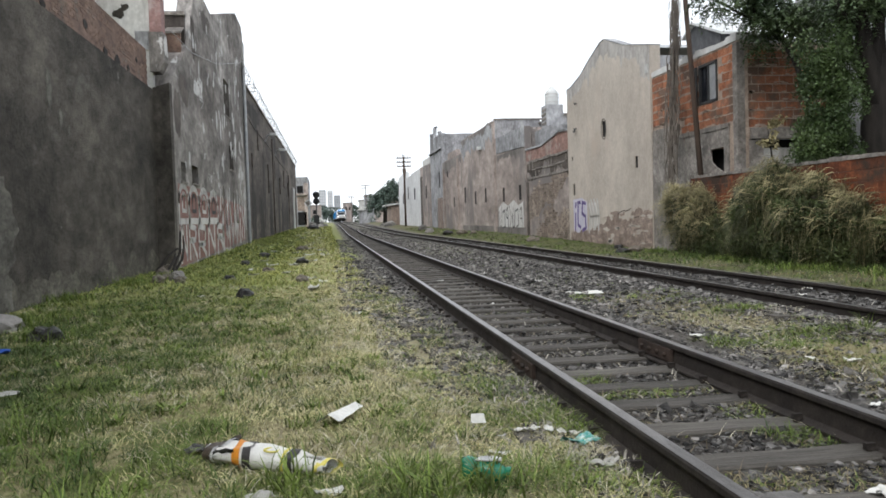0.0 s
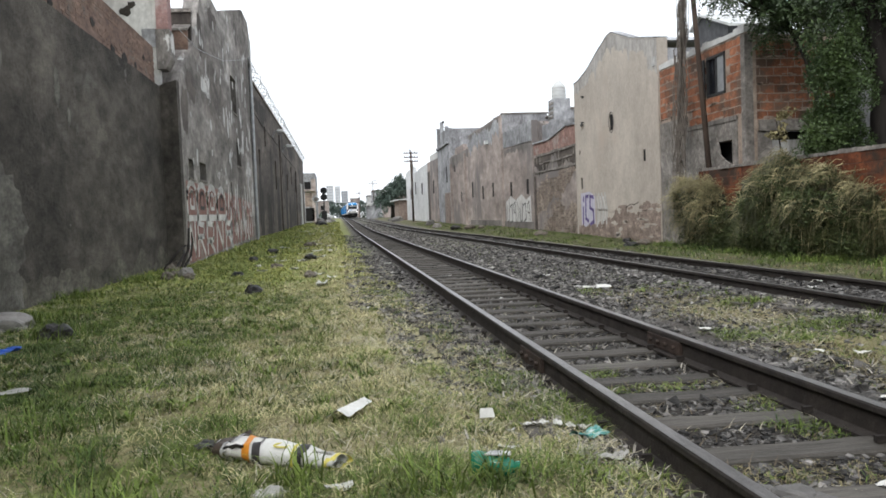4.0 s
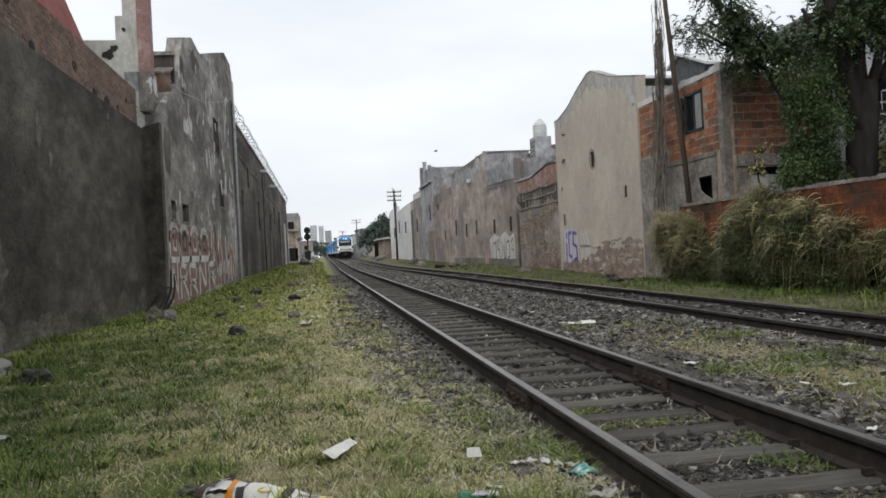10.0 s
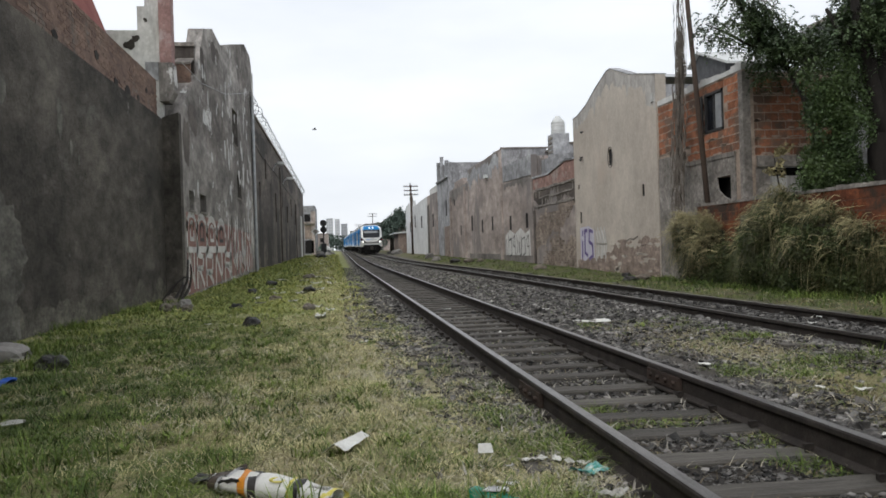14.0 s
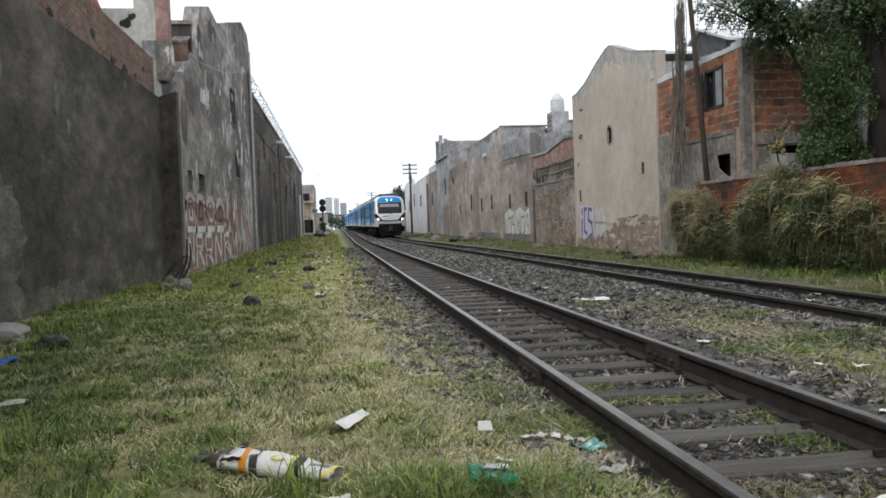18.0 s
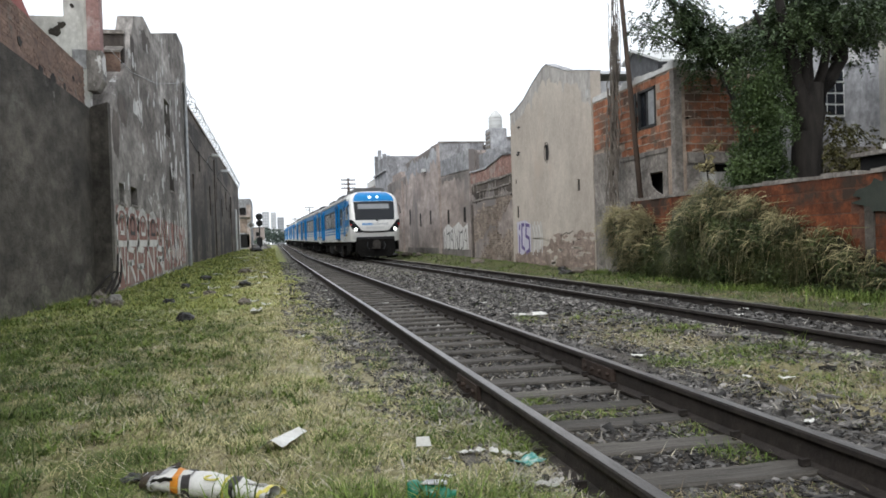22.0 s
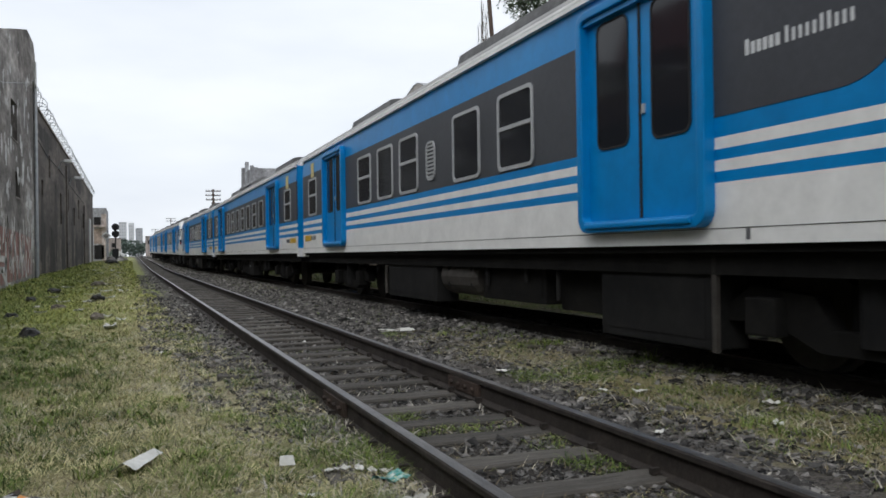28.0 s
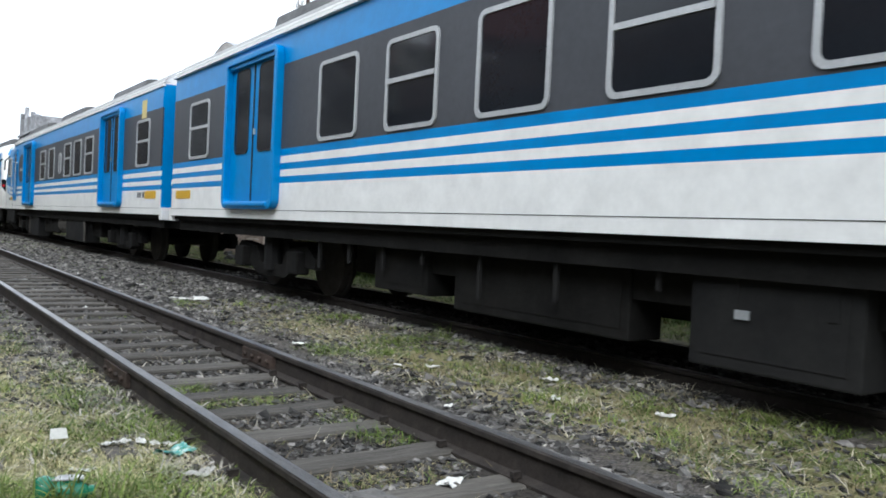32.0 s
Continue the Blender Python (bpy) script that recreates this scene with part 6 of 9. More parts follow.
        win = arc(1.42, 2.86, 0.11, 0)[::-1] + arc(1.42, 2.37, 0.11, 270)[::-1] + [(0.50, 2.25), (0.66, 2.96)]
        inner = arc(1.41, 2.85, 0.07, 0)[::-1] + arc(1.41, 2.38, 0.07, 270)[::-1] + [(0.57, 2.30), (0.71, 2.91)]
        cw = part("cab_window", frame_ring(win, inner, x, x + s * 0.03), M["train_silver"], shell, "silver-framed cab side window")
        part("pane", Geo().prism(inner, x, x + s * 0.01), M["glass_dark"], cw, "dark glass")
        part("sash_bar", box(min(x, x + s * 0.024), 1.09, 2.31, max(x, x + s * 0.024), 1.125, 2.91), M["train_silver"], cw)
        part("number_panel", box(min(x, x + s * 0.006), 1.52, 1.40, max(x, x + s * 0.006), 1.88, 1.52), M["train_yellow"], shell, "yellow panel")
        marks(shell, s, 1.46, 1.41, 1.31, 1.50, 2, M["train_mark"], "number_bar", 0.3, (0, 1))
        marks(shell, s, 1.25, 1.41, 0.98, 1.50, 4, M["train_mark"], "number_bar", 0.4, (0, 1, 2, 3))
        part("cab_seam", box(min(x, x + s * 0.003), 1.892, 1.09, max(x, x + s * 0.003), 1.906, 3.22), M["train_rubber"], shell)
    for k in range(9):
        a = -0.36 + 0.08 * k
        part("number_bar", nose_patch([(1.76, a, a + 0.055), (1.85, a, a + 0.055)], 0.006, 2), M["train_logo"], shell)
    for k in range(15):
        a = -0.52 + 0.07 * k
        part("logo_bar", nose_patch([(1.94, a, a + 0.05), (2.05, a, a + 0.05)], 0.006, 2), M["train_blue"] if k < 6 else M["train_silver"], shell)
    # buffer beam and coupler
    beam = part("buffer_beam", Geo().prism([(-1.0, 1.30), (1.0, 1.30), (1.04, 0.52), (0.75, 0.30), (-0.75, 0.30), (-1.04, 0.52)], -0.29, 0.6, "y"), M["train_under"], car, "black coupler recess and plough", bevel=0.02)
    part("apron_step", box(-0.98, -0.31, 1.2, 0.98, -0.25, 1.33), M["train_rubber"], beam, bevel=0.01)
    part("coupler", Geo().tube([(0, -0.62, 0.95), (0, -0.45, 0.95), (0, 0.0, 0.95)], [0.22, 0.2, 0.12], 16).box(-0.22, -0.6, 0.7, 0.22, -0.3, 0.78), M["train_steel"], beam, "grimy coupler head", bevel=0.01)
    for s in (-1, 1):
        part("hose", Geo().tube([(s * 0.42, -0.3, 1.05), (s * 0.48, -0.46, 0.85), (s * 0.36, -0.5, 0.66)], 0.03, 6), M["train_rubber"], beam)
        part("guard_iron", box(s * 0.62 - 0.05, -0.2, 0.2, s * 0.62 + 0.05, -0.1, 0.5), M["train_under"], beam)
    part("plough", Geo().prism([(-0.95, 0.62), (0.95, 0.62), (0.85, 0.30), (-0.85, 0.30)], -0.38, -0.30, "y"), M["train_under"], beam)
    for s in (-1, 1):
        part("side_skirt", box(s * 1.235 - 0.035, 0.1, 0.62, s * 1.235 + 0.035, 2.0, 1.09), M["train_under"], car, "black skirt under the cab")


def roof_unit(car, y0, y1, h=0.16, w=0.85):
    u = part("roof_unit", Geo().prism([(-w, 3.62), (-w + 0.10, 3.85 + h * 0.8), (-w + 0.26, 3.85 + h), (w - 0.26, 3.85 + h), (w - 0.10, 3.85 + h * 0.8), (w, 3.62)], y0, y1, "y"), M["train_roof_unit"], car, "dark grey roof ventilation housing", bevel=0.02)
    for k in range(int((y1 - y0) / 0.3)):
        yy = y0 + 0.12 + 0.3 * k
        for s in (-1, 1):
            part("grille", box(s * (w - 0.09) - 0.012, yy, 3.66, s * (w - 0.09) + 0.012, yy + 0.18, 3.80), M["train_box"], u)


def motor_coach():
    """A driving coach: the cab at y = 0, the flat end at y = 20.28."""
    car = thing("railcar", "blue and white driving railcar with rounded nose and lit headlights", "railcar", "coaches of the train")
    L = 20.28
    cab(car)
    coach_shell(car, 1.9, L)
    for s in (-1, 1):
        strip(car, "upper_panel", s, 1.9, 2.0, 1.96, 3.0, M["train_blue"])
        strip(car, "upper_panel", s, 2.0, 4.9, 1.96, 3.0, M["train_blue"], "blue side panel behind the cab")
        strip(car, "window_band", s, 4.9, L, 1.96, 3.0, M["train_grey"], "dark grey window band")
        x = s * HALF
        pan = [(4.9, 2.02)] + [(3.75 - 0.57 * math.sin(a) ** 0.8 if a > 0 else 3.75, 2.49 - 0.47 * math.cos(a)) for a in [math.pi * k / 20 for k in range(20)]] + [(3.75, 2.96), (4.9, 3.0)]
        p = part("name_panel", Geo().prism(pan, x, x + s * 0.004), M["train_grey"], car, "rounded dark grey name panel")
        marks(p, s, 4.47 if s < 0 else 3.53, 2.40, 4.13 if s < 0 else 3.87, 2.51, 6, M["train_logo"], "logo_bar", 0.30)
        marks(p, s, 4.10 if s < 0 else 3.90, 2.40, 3.53 if s < 0 else 4.47, 2.51, 10, M["train_logo"], "logo_bar", 0.52, (0, 5, 6))
        coach_door(car, s, 4.8, 6.6)
        coach_door(car, s, 15.85, 17.65)
        for y0, split in ((7.65, True), (9.08, False), (11.4, True), (12.66, False), (13.98, True), (18.64, True)):
            coach_window(car, s, y0, y0 + 0.9, split)
        lv = part("louver", frame_ring(rounded(10.66, 11.02, 2.1, 2.66, 0.12), rounded(10.69, 10.99, 2.13, 2.63, 0.1), x, x + s * 0.02), M["train_silver"], car, "silver louvred vent")
        for k in range(9):
            part("slat", box(min(x, x + s * 0.018), 10.69, 2.14 + 0.055 * k, max(x, x + s * 0.018), 10.99, 2.165 + 0.055 * k), M["train_silver"], lv)
        # cab door and its handrails
        cd = part("cab_door", frame_ring(rounded(2.0, 2.8, 1.40, 3.2, 0.04), rounded(2.05, 2.75, 1.45, 3.14, 0.03), x, x + s * 0.02), M["train_blue"], car, "blue cab door")
        part("door_leaf", Geo().prism(rounded(2.05, 2.75, 1.45, 3.14, 0.03), x, x + s * 0.008), M["train_blue"], cd)
        part("pane", Geo().prism(rounded(2.17, 2.58, 2.22, 3.04, 0.05), x + s * 0.008, x + s * 0.014), M["glass_dark"], cd, "dark glass")
        part("handle", Geo().tube([(x + s * 0.05, 2.62, 2.28), (x + s * 0.06, 2.74, 2.28)], 0.025, 6), M["train_silver"], cd, "steel handle")
        for yr, z0, z1 in ((2.88, 1.62, 2.72), (1.99, 1.66, 2.78)):
            part("handrail", Geo().tube([(x, yr, z0), (x + s * 0.07, yr, z0 + 0.03), (x + s * 0.07, yr, z1 - 0.03), (x, yr, z1)], 0.02, 6), M["train_silver"], car, "steel handrail")
        part("number_panel", box(min(x, x + s * 0.006), 19.34, 1.38, max(x, x + s * 0.006), 20.04, 1.52), M["train_yellow"], car, "yellow panel")
        marks(car, s, 19.30, 1.40, 19.14, 1.50, 2, M["train_mark"], "number_bar", 0.3, (0, 1))
        marks(car, s, 19.07, 1.40, 18.78, 1.50, 4, M["train_mark"], "number_bar", 0.4, (0, 1, 2, 3))
        part("route_label", box(min(x - s * 0.012, x + s * 0.004), 18.95, 2.90, max(x - s * 0.012, x + s * 0.004), 19.25, 3.24), M["route_yellow"], car, "pale yellow label above the window")
        part("small_mark", box(min(x, x + s * 0.004), 4.45, 1.12, max(x, x + s * 0.004), 4.49, 1.2), M["train_mark"], car)
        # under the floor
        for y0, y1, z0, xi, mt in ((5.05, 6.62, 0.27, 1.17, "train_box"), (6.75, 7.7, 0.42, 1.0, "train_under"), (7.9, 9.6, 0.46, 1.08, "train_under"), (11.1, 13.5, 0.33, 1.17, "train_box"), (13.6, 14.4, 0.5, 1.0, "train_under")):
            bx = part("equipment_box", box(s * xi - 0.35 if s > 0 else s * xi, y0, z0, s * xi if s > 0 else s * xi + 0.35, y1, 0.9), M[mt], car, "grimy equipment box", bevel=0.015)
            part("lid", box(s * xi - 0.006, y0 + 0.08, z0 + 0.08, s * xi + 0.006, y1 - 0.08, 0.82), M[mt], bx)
        part("box_post", box(s * 1.18 - 0.02, 4.97, 0.26, s * 1.18 + 0.02, 5.02, 1.0), M["train_steel"], car)
        part("pipe", Geo().tube([(s * 1.19, 13.56, 0.36), (s * 1.19, 13.56, 0.7), (s * 1.2, 13.5, 0.84)], 0.03, 6), M["train_steel"], car)
        part("air_tank", Geo().tube([(s * 0.9, 9.75, 0.72), (s * 0.9, 9.8, 0.72), (s * 0.9, 10.95, 0.72), (s * 0.9, 11.0, 0.72)], [0.2, 0.26, 0.26, 0.2], 14), M["train_steel"], car, "round air tank")
        part("step", Geo().tube([(s * 1.1, 2.1, 1.05), (s * 1.1, 2.1, 0.45), (s * 1.1, 2.5, 0.45), (s * 1.1, 2.5, 1.05)], 0.02, 5), M["train_steel"], car, "steel step below the cab door")
    end_wall(car, L, 1)
    bogie(car, 3.7)
    bogie(car, 16.7)
    roof_unit(car, 1.7, 5.4, 0.17, 0.9)
    roof_unit(car, 7.9, 11.0, 0.15, 0.9)
    roof_unit(car, 14.4, 17.2, 0.13, 0.9)
    return car


def trailer_coach():
    car = thing("railcar", "blue, white and grey trailer railcar with two double doors", "railcar", "coaches of the train")
    L = 20.74
    coach_shell(car, 0.1, L)
    for s in (-1, 1):
        x = s * HALF
        strip(car, "window_band", s, 0.1, L, 1.96, 3.0, M["train_grey"], "dark grey window band")
        coach_window(car, s, 0.88, 1.80, True)
        coach_window(car, s, 18.94, 19.86, True)
        coach_door(car, s, 2.68, 4.46)
        coach_door(car, s, 16.24, 18.04)
        for k in range(7):
            coach_window(car, s, 5.52 + 1.468 * k, 6.42 + 1.468 * k, k % 2 == 1)
        for y0, y1 in ((0.25, 1.0), (19.74, 20.49)):
            part("number_panel", box(min(x, x + s * 0.006), y0, 1.37, max(x, x + s * 0.006), y1, 1.5), M["train_yellow"], car, "yellow panel")
        marks(car, s, 1.55, 1.38, 1.06, 1.48, 6, M["train_mark"], "number_bar", 0.35, (0, 1, 2, 3, 4, 5))
        part("route_label", box(min(x - s * 0.012, x + s * 0.004), 1.2, 2.90, max(x - s * 0.012, x + s * 0.004), 1.55, 3.24), M["route_yellow"], car, "pale yellow label above the window")
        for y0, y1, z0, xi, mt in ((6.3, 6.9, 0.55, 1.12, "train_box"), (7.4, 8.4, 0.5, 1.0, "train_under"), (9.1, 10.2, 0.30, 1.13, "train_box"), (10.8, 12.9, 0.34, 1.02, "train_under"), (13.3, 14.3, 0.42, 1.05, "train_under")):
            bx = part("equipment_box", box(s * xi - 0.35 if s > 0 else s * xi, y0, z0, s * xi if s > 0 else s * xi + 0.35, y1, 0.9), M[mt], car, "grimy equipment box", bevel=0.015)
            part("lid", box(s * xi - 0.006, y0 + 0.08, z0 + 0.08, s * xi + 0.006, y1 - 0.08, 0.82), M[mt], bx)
        part("plate", box(s * 1.146 - 0.004, 9.77, 0.615, s * 1.146 + 0.004, 9.87, 0.67), M["train_sign"], car, "small white plate")
    end_wall(car, 0.1, -1)
    end_wall(car, L, 1)
    bogie(car, 3.6)
    bogie(car, 17.14)
    roof_unit(car, 3.0, 6.0, 0.15, 0.9)
    roof_unit(car, 9.2, 11.4, 0.13, 0.9)
    roof_unit(car, 14.8, 17.8, 0.15, 0.9)
    return car


motor = motor_coach()
trailer = trailer_coach()
# name, offset of its y = 0 end behind the front of the train, turned about
COACHES = [(motor, 0.0, False), (trailer, 21.1, False), (copy_thing(motor, pose(0, 0, 0)), 62.94, True), (copy_thing(motor, pose(0, 0, 0)), 64.34, False),
           (copy_thing(trailer, pose(0, 0, 0)), 85.44, False), (copy_thing(motor, pose(0, 0, 0)), 127.28, True)]
SPEED, PASS = 7.0, 28.0


# metres off an even pace, fitted to the coaches' places in the camera's view
SLIP = [(0, 36.0), (2, 29.0), (4, 22.6), (6, 16.8), (8, 12.0), (10, 7.9), (12, 4.7), (14, 2.6), (17, 0.8), (19, 0.3), (21, 0.2), (23, 0.2), (25, 0.0), (27, -0.1), (27.5, -0.13), (28, 0.02), (29, -0.37), (30, -0.31), (31, -0.09), (32, -0.03)]


def coach_pose(t, offset, turned):
    y = -0.07 - SPEED * (t - PASS) + offset + between(SLIP, t)
    d = -1 if turned else 1
    ya, yb = y + 3.6 * d, y + 16.9 * d
    xa, xb = line_x(ya), line_x(yb)
    za, zb = rise(ya), rise(yb)
    slope = (xb - xa) / (yb - ya)
    yaw = -math.degrees(math.atan(slope))
    pitch = math.degrees(math.atan((zb - za) / (yb - ya)))
    x = xa + slope * (y - ya)
    z = za + (zb - za) / (yb - ya) * (y - ya)
    return pose(x, y, z, -pitch if turned else pitch, 0, yaw + (180 if turned else 0))

# ---- vegetation ----
RN = np.random.default_rng(7)


def mesh_from_arrays(name, verts, faces, material):
    me = bpy.data.meshes.new(name)
    me.from_pydata(verts.tolist(), [], faces.tolist())
    me.materials.append(material)
    return me


def blades(x, y, z, height, width, lean, material, name, parent=None, bend=0.5):
    """Grass blades as narrow bent strips, at arrays of roots."""
    n = len(x)
    a = RN.uniform(0, 2 * np.pi, n)
    f = a + RN.uniform(-0.6, 0.6, n) + np.pi / 2
    dx, dy = np.cos(a) * lean * height, np.sin(a) * lean * height
    wx, wy = np.cos(f) * width / 2, np.sin(f) * width / 2
    v = np.zeros((n, 5, 3))
    for k, (h, o, w) in enumerate(((0, 0, 1), (0, 0, -1), (0.55, 0.35, 0.75), (0.55, 0.35, -0.75), (1.0, 1.0, 0))):
        v[:, k, 0] = x + dx * o + wx * w
        v[:, k, 1] = y + dy * o + wy * w
        v[:, k, 2] = z + height * h * (1 - bend * lean * o * 0.5)
    base = np.arange(n)[:, None] * 5
    quads = (base + np.array([0, 1, 3, 2])).tolist()
    tris = (base + np.array([2, 3, 4])).tolist()
    me = bpy.data.meshes.new(name)
    me.from_pydata(v.reshape(-1, 3).tolist(), [], quads + tris)
    me.materials.append(material)
    ob = new(name, me)
    if parent:
        ob.parent = parent
    return ob


def patch_noise(x, y, s, seed):
    return np.array([noise.noise(Vector((a * s, b * s, seed))) for a, b in zip(x, y)])


def heights(x, y):
    return np.array([ground_z(a, b) for a, b in zip(x, y)])


M["blade_green"] = surface("green_grass_blades", (0.085, 0.13, 0.026), (0.205, 0.262, 0.062), 1.1, rough=0.7, bump=0, island=0.6, spec=0.2)
# Yellow-green far blades, brightened further for the glare of distance.
M["blade_far"] = surface("bright_green_grass_blades", (0.225, 0.25, 0.062), (0.46, 0.465, 0.15), 1.1, rough=0.7, bump=0, island=0.5, spec=0.2)
# Brownish hay, darkened further to stand for shade beside the train.
M["blade_hay"] = surface("dull_hay_blades", (0.18, 0.155, 0.078), (0.335, 0.292, 0.163), 1.5, rough=0.8, bump=0, island=0.4, spec=0.2)
M["blade_deep"] = surface("deep_green_grass_blades", (0.034, 0.066, 0.016), (0.095, 0.138, 0.034), 1.5, rough=0.7, bump=0, island=0.5, spec=0.2)
M["blade_dry"] = surface("dry_grass_blades", (0.34, 0.312, 0.148), (0.68, 0.615, 0.35), 1.5, rough=0.8, bump=0, island=0.4, spec=0.2)


def scatter(x0, x1, y0, y1, n):
    return RN.uniform(x0, x1, n), RN.uniform(y0, y1, n)


green, bright, deep, dry, hay = [], [], [], [], []
for x0, x1, y0, y1, n, h, w in ((-2.6, 1.05, 1.7, 4.2, 26000, 0.062, 0.0042), (-3.6, 1.0, 4.2, 7.5, 38000, 0.062, 0.005), (-4.15, 0.9, 7.5, 13, 40000, 0.062, 0.0075),
                                (-4.15, 0.6, 13, 24, 26000, 0.08, 0.013), (-4.0, 0.3, 24, 60, 22000, 0.11, 0.03), (-4.0, 0.2, 60, 115, 7000, 0.16, 0.07),
                                (6.55, 8.7, 4, 14, 8000, 0.08, 0.008), (6.6, 8.9, 14, 32, 5500, 0.085, 0.013), (7.95, 8.58, 4, 18.6, 5000, 0.17, 0.012), (6.8, 8.9, 32, 75, 3600, 0.10, 0.025),
                                (2.95, 4.7, 1.0, 2.2, 7000, 0.055, 0.0055), (2.95, 4.5, 2.2, 6.5, 32000, 0.058, 0.0056), (3.0, 4.45, 6.5, 10.5, 16000, 0.055, 0.007), (2.95, 4.3, 10.5, 30, 2600, 0.05, 0.01),
                                (1.4, 2.3, 1.6, 5.2, 15000, 0.042, 0.0044), (1.4, 2.3, 5.2, 12, 3000, 0.035, 0.006), (0.3, 1.25, 2.0, 6, 14000, 0.05, 0.0052), (0.2, 1.25, 6, 12, 6000, 0.05, 0.0065)):
    x, y = scatter(x0, x1, y0, y1, n)
    p, q = patch_noise(x, y, 0.75, 2.0), patch_noise(x, y, 2.6, 9.0)
    keep = RN.uniform(-0.9, 0.55, n) < q + 0.35
    edge = np.where((x > 0.35) & (x < 1.3), RN.uniform(0, 1, n) < (1.28 - x) / 0.75 + np.clip((7.2 - y) / 2.2, 0, 0.75), True)
    mid = np.where((x > 2.9) & (x < 4.5), RN.uniform(-0.5, 0.5, n) < patch_noise(x, y, 1.3, 4.0) + np.clip((9.5 - y) / 20, 0.05, 0.3) - np.clip((3.25 - x) * 1.6, 0, 0.5), True)
    inside = np.where((x > 1.3) & (x < 2.4), patch_noise(x, y, 1.6, 6.0) > np.clip((y - 3.6) / 12, -0.14, 0.1), True)
    keep &= edge & mid & inside & off_sleepers(x, y, 0.095)
    x, y, p, q = x[keep], y[keep], p[keep], q[keep]
    far = np.clip((y - 8) / 9, 0, 1)
    worn = np.exp(-((x - 0.4 + 0.03 * y) ** 2) / 0.6) * np.clip((y - 3.0) / 2.5, 0.15, 1)
    clump = patch_noise(x, y, 2.1, 17.0) + 0.7 * patch_noise(x, y, 4.6, 27.0)
    is_dry = RN.uniform(0, 1, len(x)) < np.clip(0.30 + 0.9 * p + 0.9 * clump + 0.75 * worn + 0.16 * np.exp(-((x - 0.1) ** 2) / 0.8) - 0.22 * far + np.where((x > 1.3) & (x < 4.7), np.where(x > 2.8, 0.42, 0.3), 0) + np.where(x > 6, 0.05, 0) - np.where(x < -1.0, 0.2, 0), 0.04, 0.93)
    hh = h * RN.uniform(0.45, 1.35, len(x)) * np.clip(1 + 0.5 * q - 0.8 * clump, 0.45, 1.9) * np.where(is_dry, 0.72, 1.0)
    ww = w * RN.uniform(0.7, 1.3, len(x))
    lush = ~is_dry & (RN.uniform(0, 1, len(x)) < np.clip(np.clip((-0.7 - x) / 1.6, 0, 0.75) * np.clip((11 - y) / 4, 0.3, 1) + np.where(x > 6, 0.7, 0) + np.where(y < 12, 1.1, 0.3) * patch_noise(x, y, 1.5, 14.0), 0.02, 0.95))
    open_field = (x < 2) & (RN.uniform(0, 1, len(x)) < np.clip((y - 9) / 7, 0, 0.9) * np.where(x < -1.7, 0.6, 1.0))
    lush &= ~open_field | (RN.uniform(0, 1, len(x)) < 0.25)
    for store, sel in ((green, ~is_dry & ~lush & ~open_field), (bright, ~is_dry & ~lush & open_field), (deep, lush), (dry, is_dry & (x < 1.3)), (hay, is_dry & (x >= 1.3))):
        store.append((x[sel], y[sel], hh[sel], ww[sel]))
for nm, store, mat, lb in (("grass", green, M["blade_green"], "short green grass on the verges"), ("bright_grass", bright, M["blade_far"], "bright green grass farther down the verge"), ("deep_grass", deep, M["blade_deep"], "darker green grass in patches on the verges"), ("hay", hay, M["blade_hay"], "dull dry hay between and beside the tracks"), ("dry_grass", dry, M["blade_dry"], "straw-coloured dry grass among the ballast")):
    x, y, hh, ww = (np.concatenate(c) for c in zip(*store))
    ob = blades(x, y, heights(x, y) - 0.004, hh, ww, RN.uniform(0.5, 2.4, len(x)), mat, nm)
    tagged(ob, lb, "grass", kind="stuff")

# tufts that break up the short grass
nt_ = 1500
cx, cy = RN.uniform(-4.0, 0.75, nt_), 1.7 + 9.5 * RN.uniform(0, 1, nt_) ** 1.3
keep = RN.uniform(-0.6, 0.5, nt_) < patch_noise(cx, cy, 1.2, 21.0) + np.clip((-0.3 - cx) / 4, -0.2, 0.35)
cx, cy = cx[keep], cy[keep]
for nm, part_of, mat, lb in (("grass_tufts", 0, M["blade_deep"], "denser tufts of dark green grass"), ("pale_tufts", 1, M["blade_green"], "fresh green tufts in the grass"), ("straw_tufts", 2, M["blade_dry"], "dry straw tufts in the grass")):
    sel = np.arange(len(cx)) % 3 == part_of
    px_, py_ = np.repeat(cx[sel], 26), np.repeat(cy[sel], 26)
    px_, py_ = px_ + RN.normal(0, 0.035, len(px_)), py_ + RN.normal(0, 0.035, len(py_))
    ob = blades(px_, py_, heights(px_, py_) - 0.006, RN.uniform(0.04, 0.115, len(px_)) * (0.7 if part_of == 2 else 1.0), RN.uniform(0.004, 0.0075, len(px_)), RN.uniform(0.5, 1.9, len(px_)), mat, nm)
    tagged(ob, lb, "grass", kind="stuff")

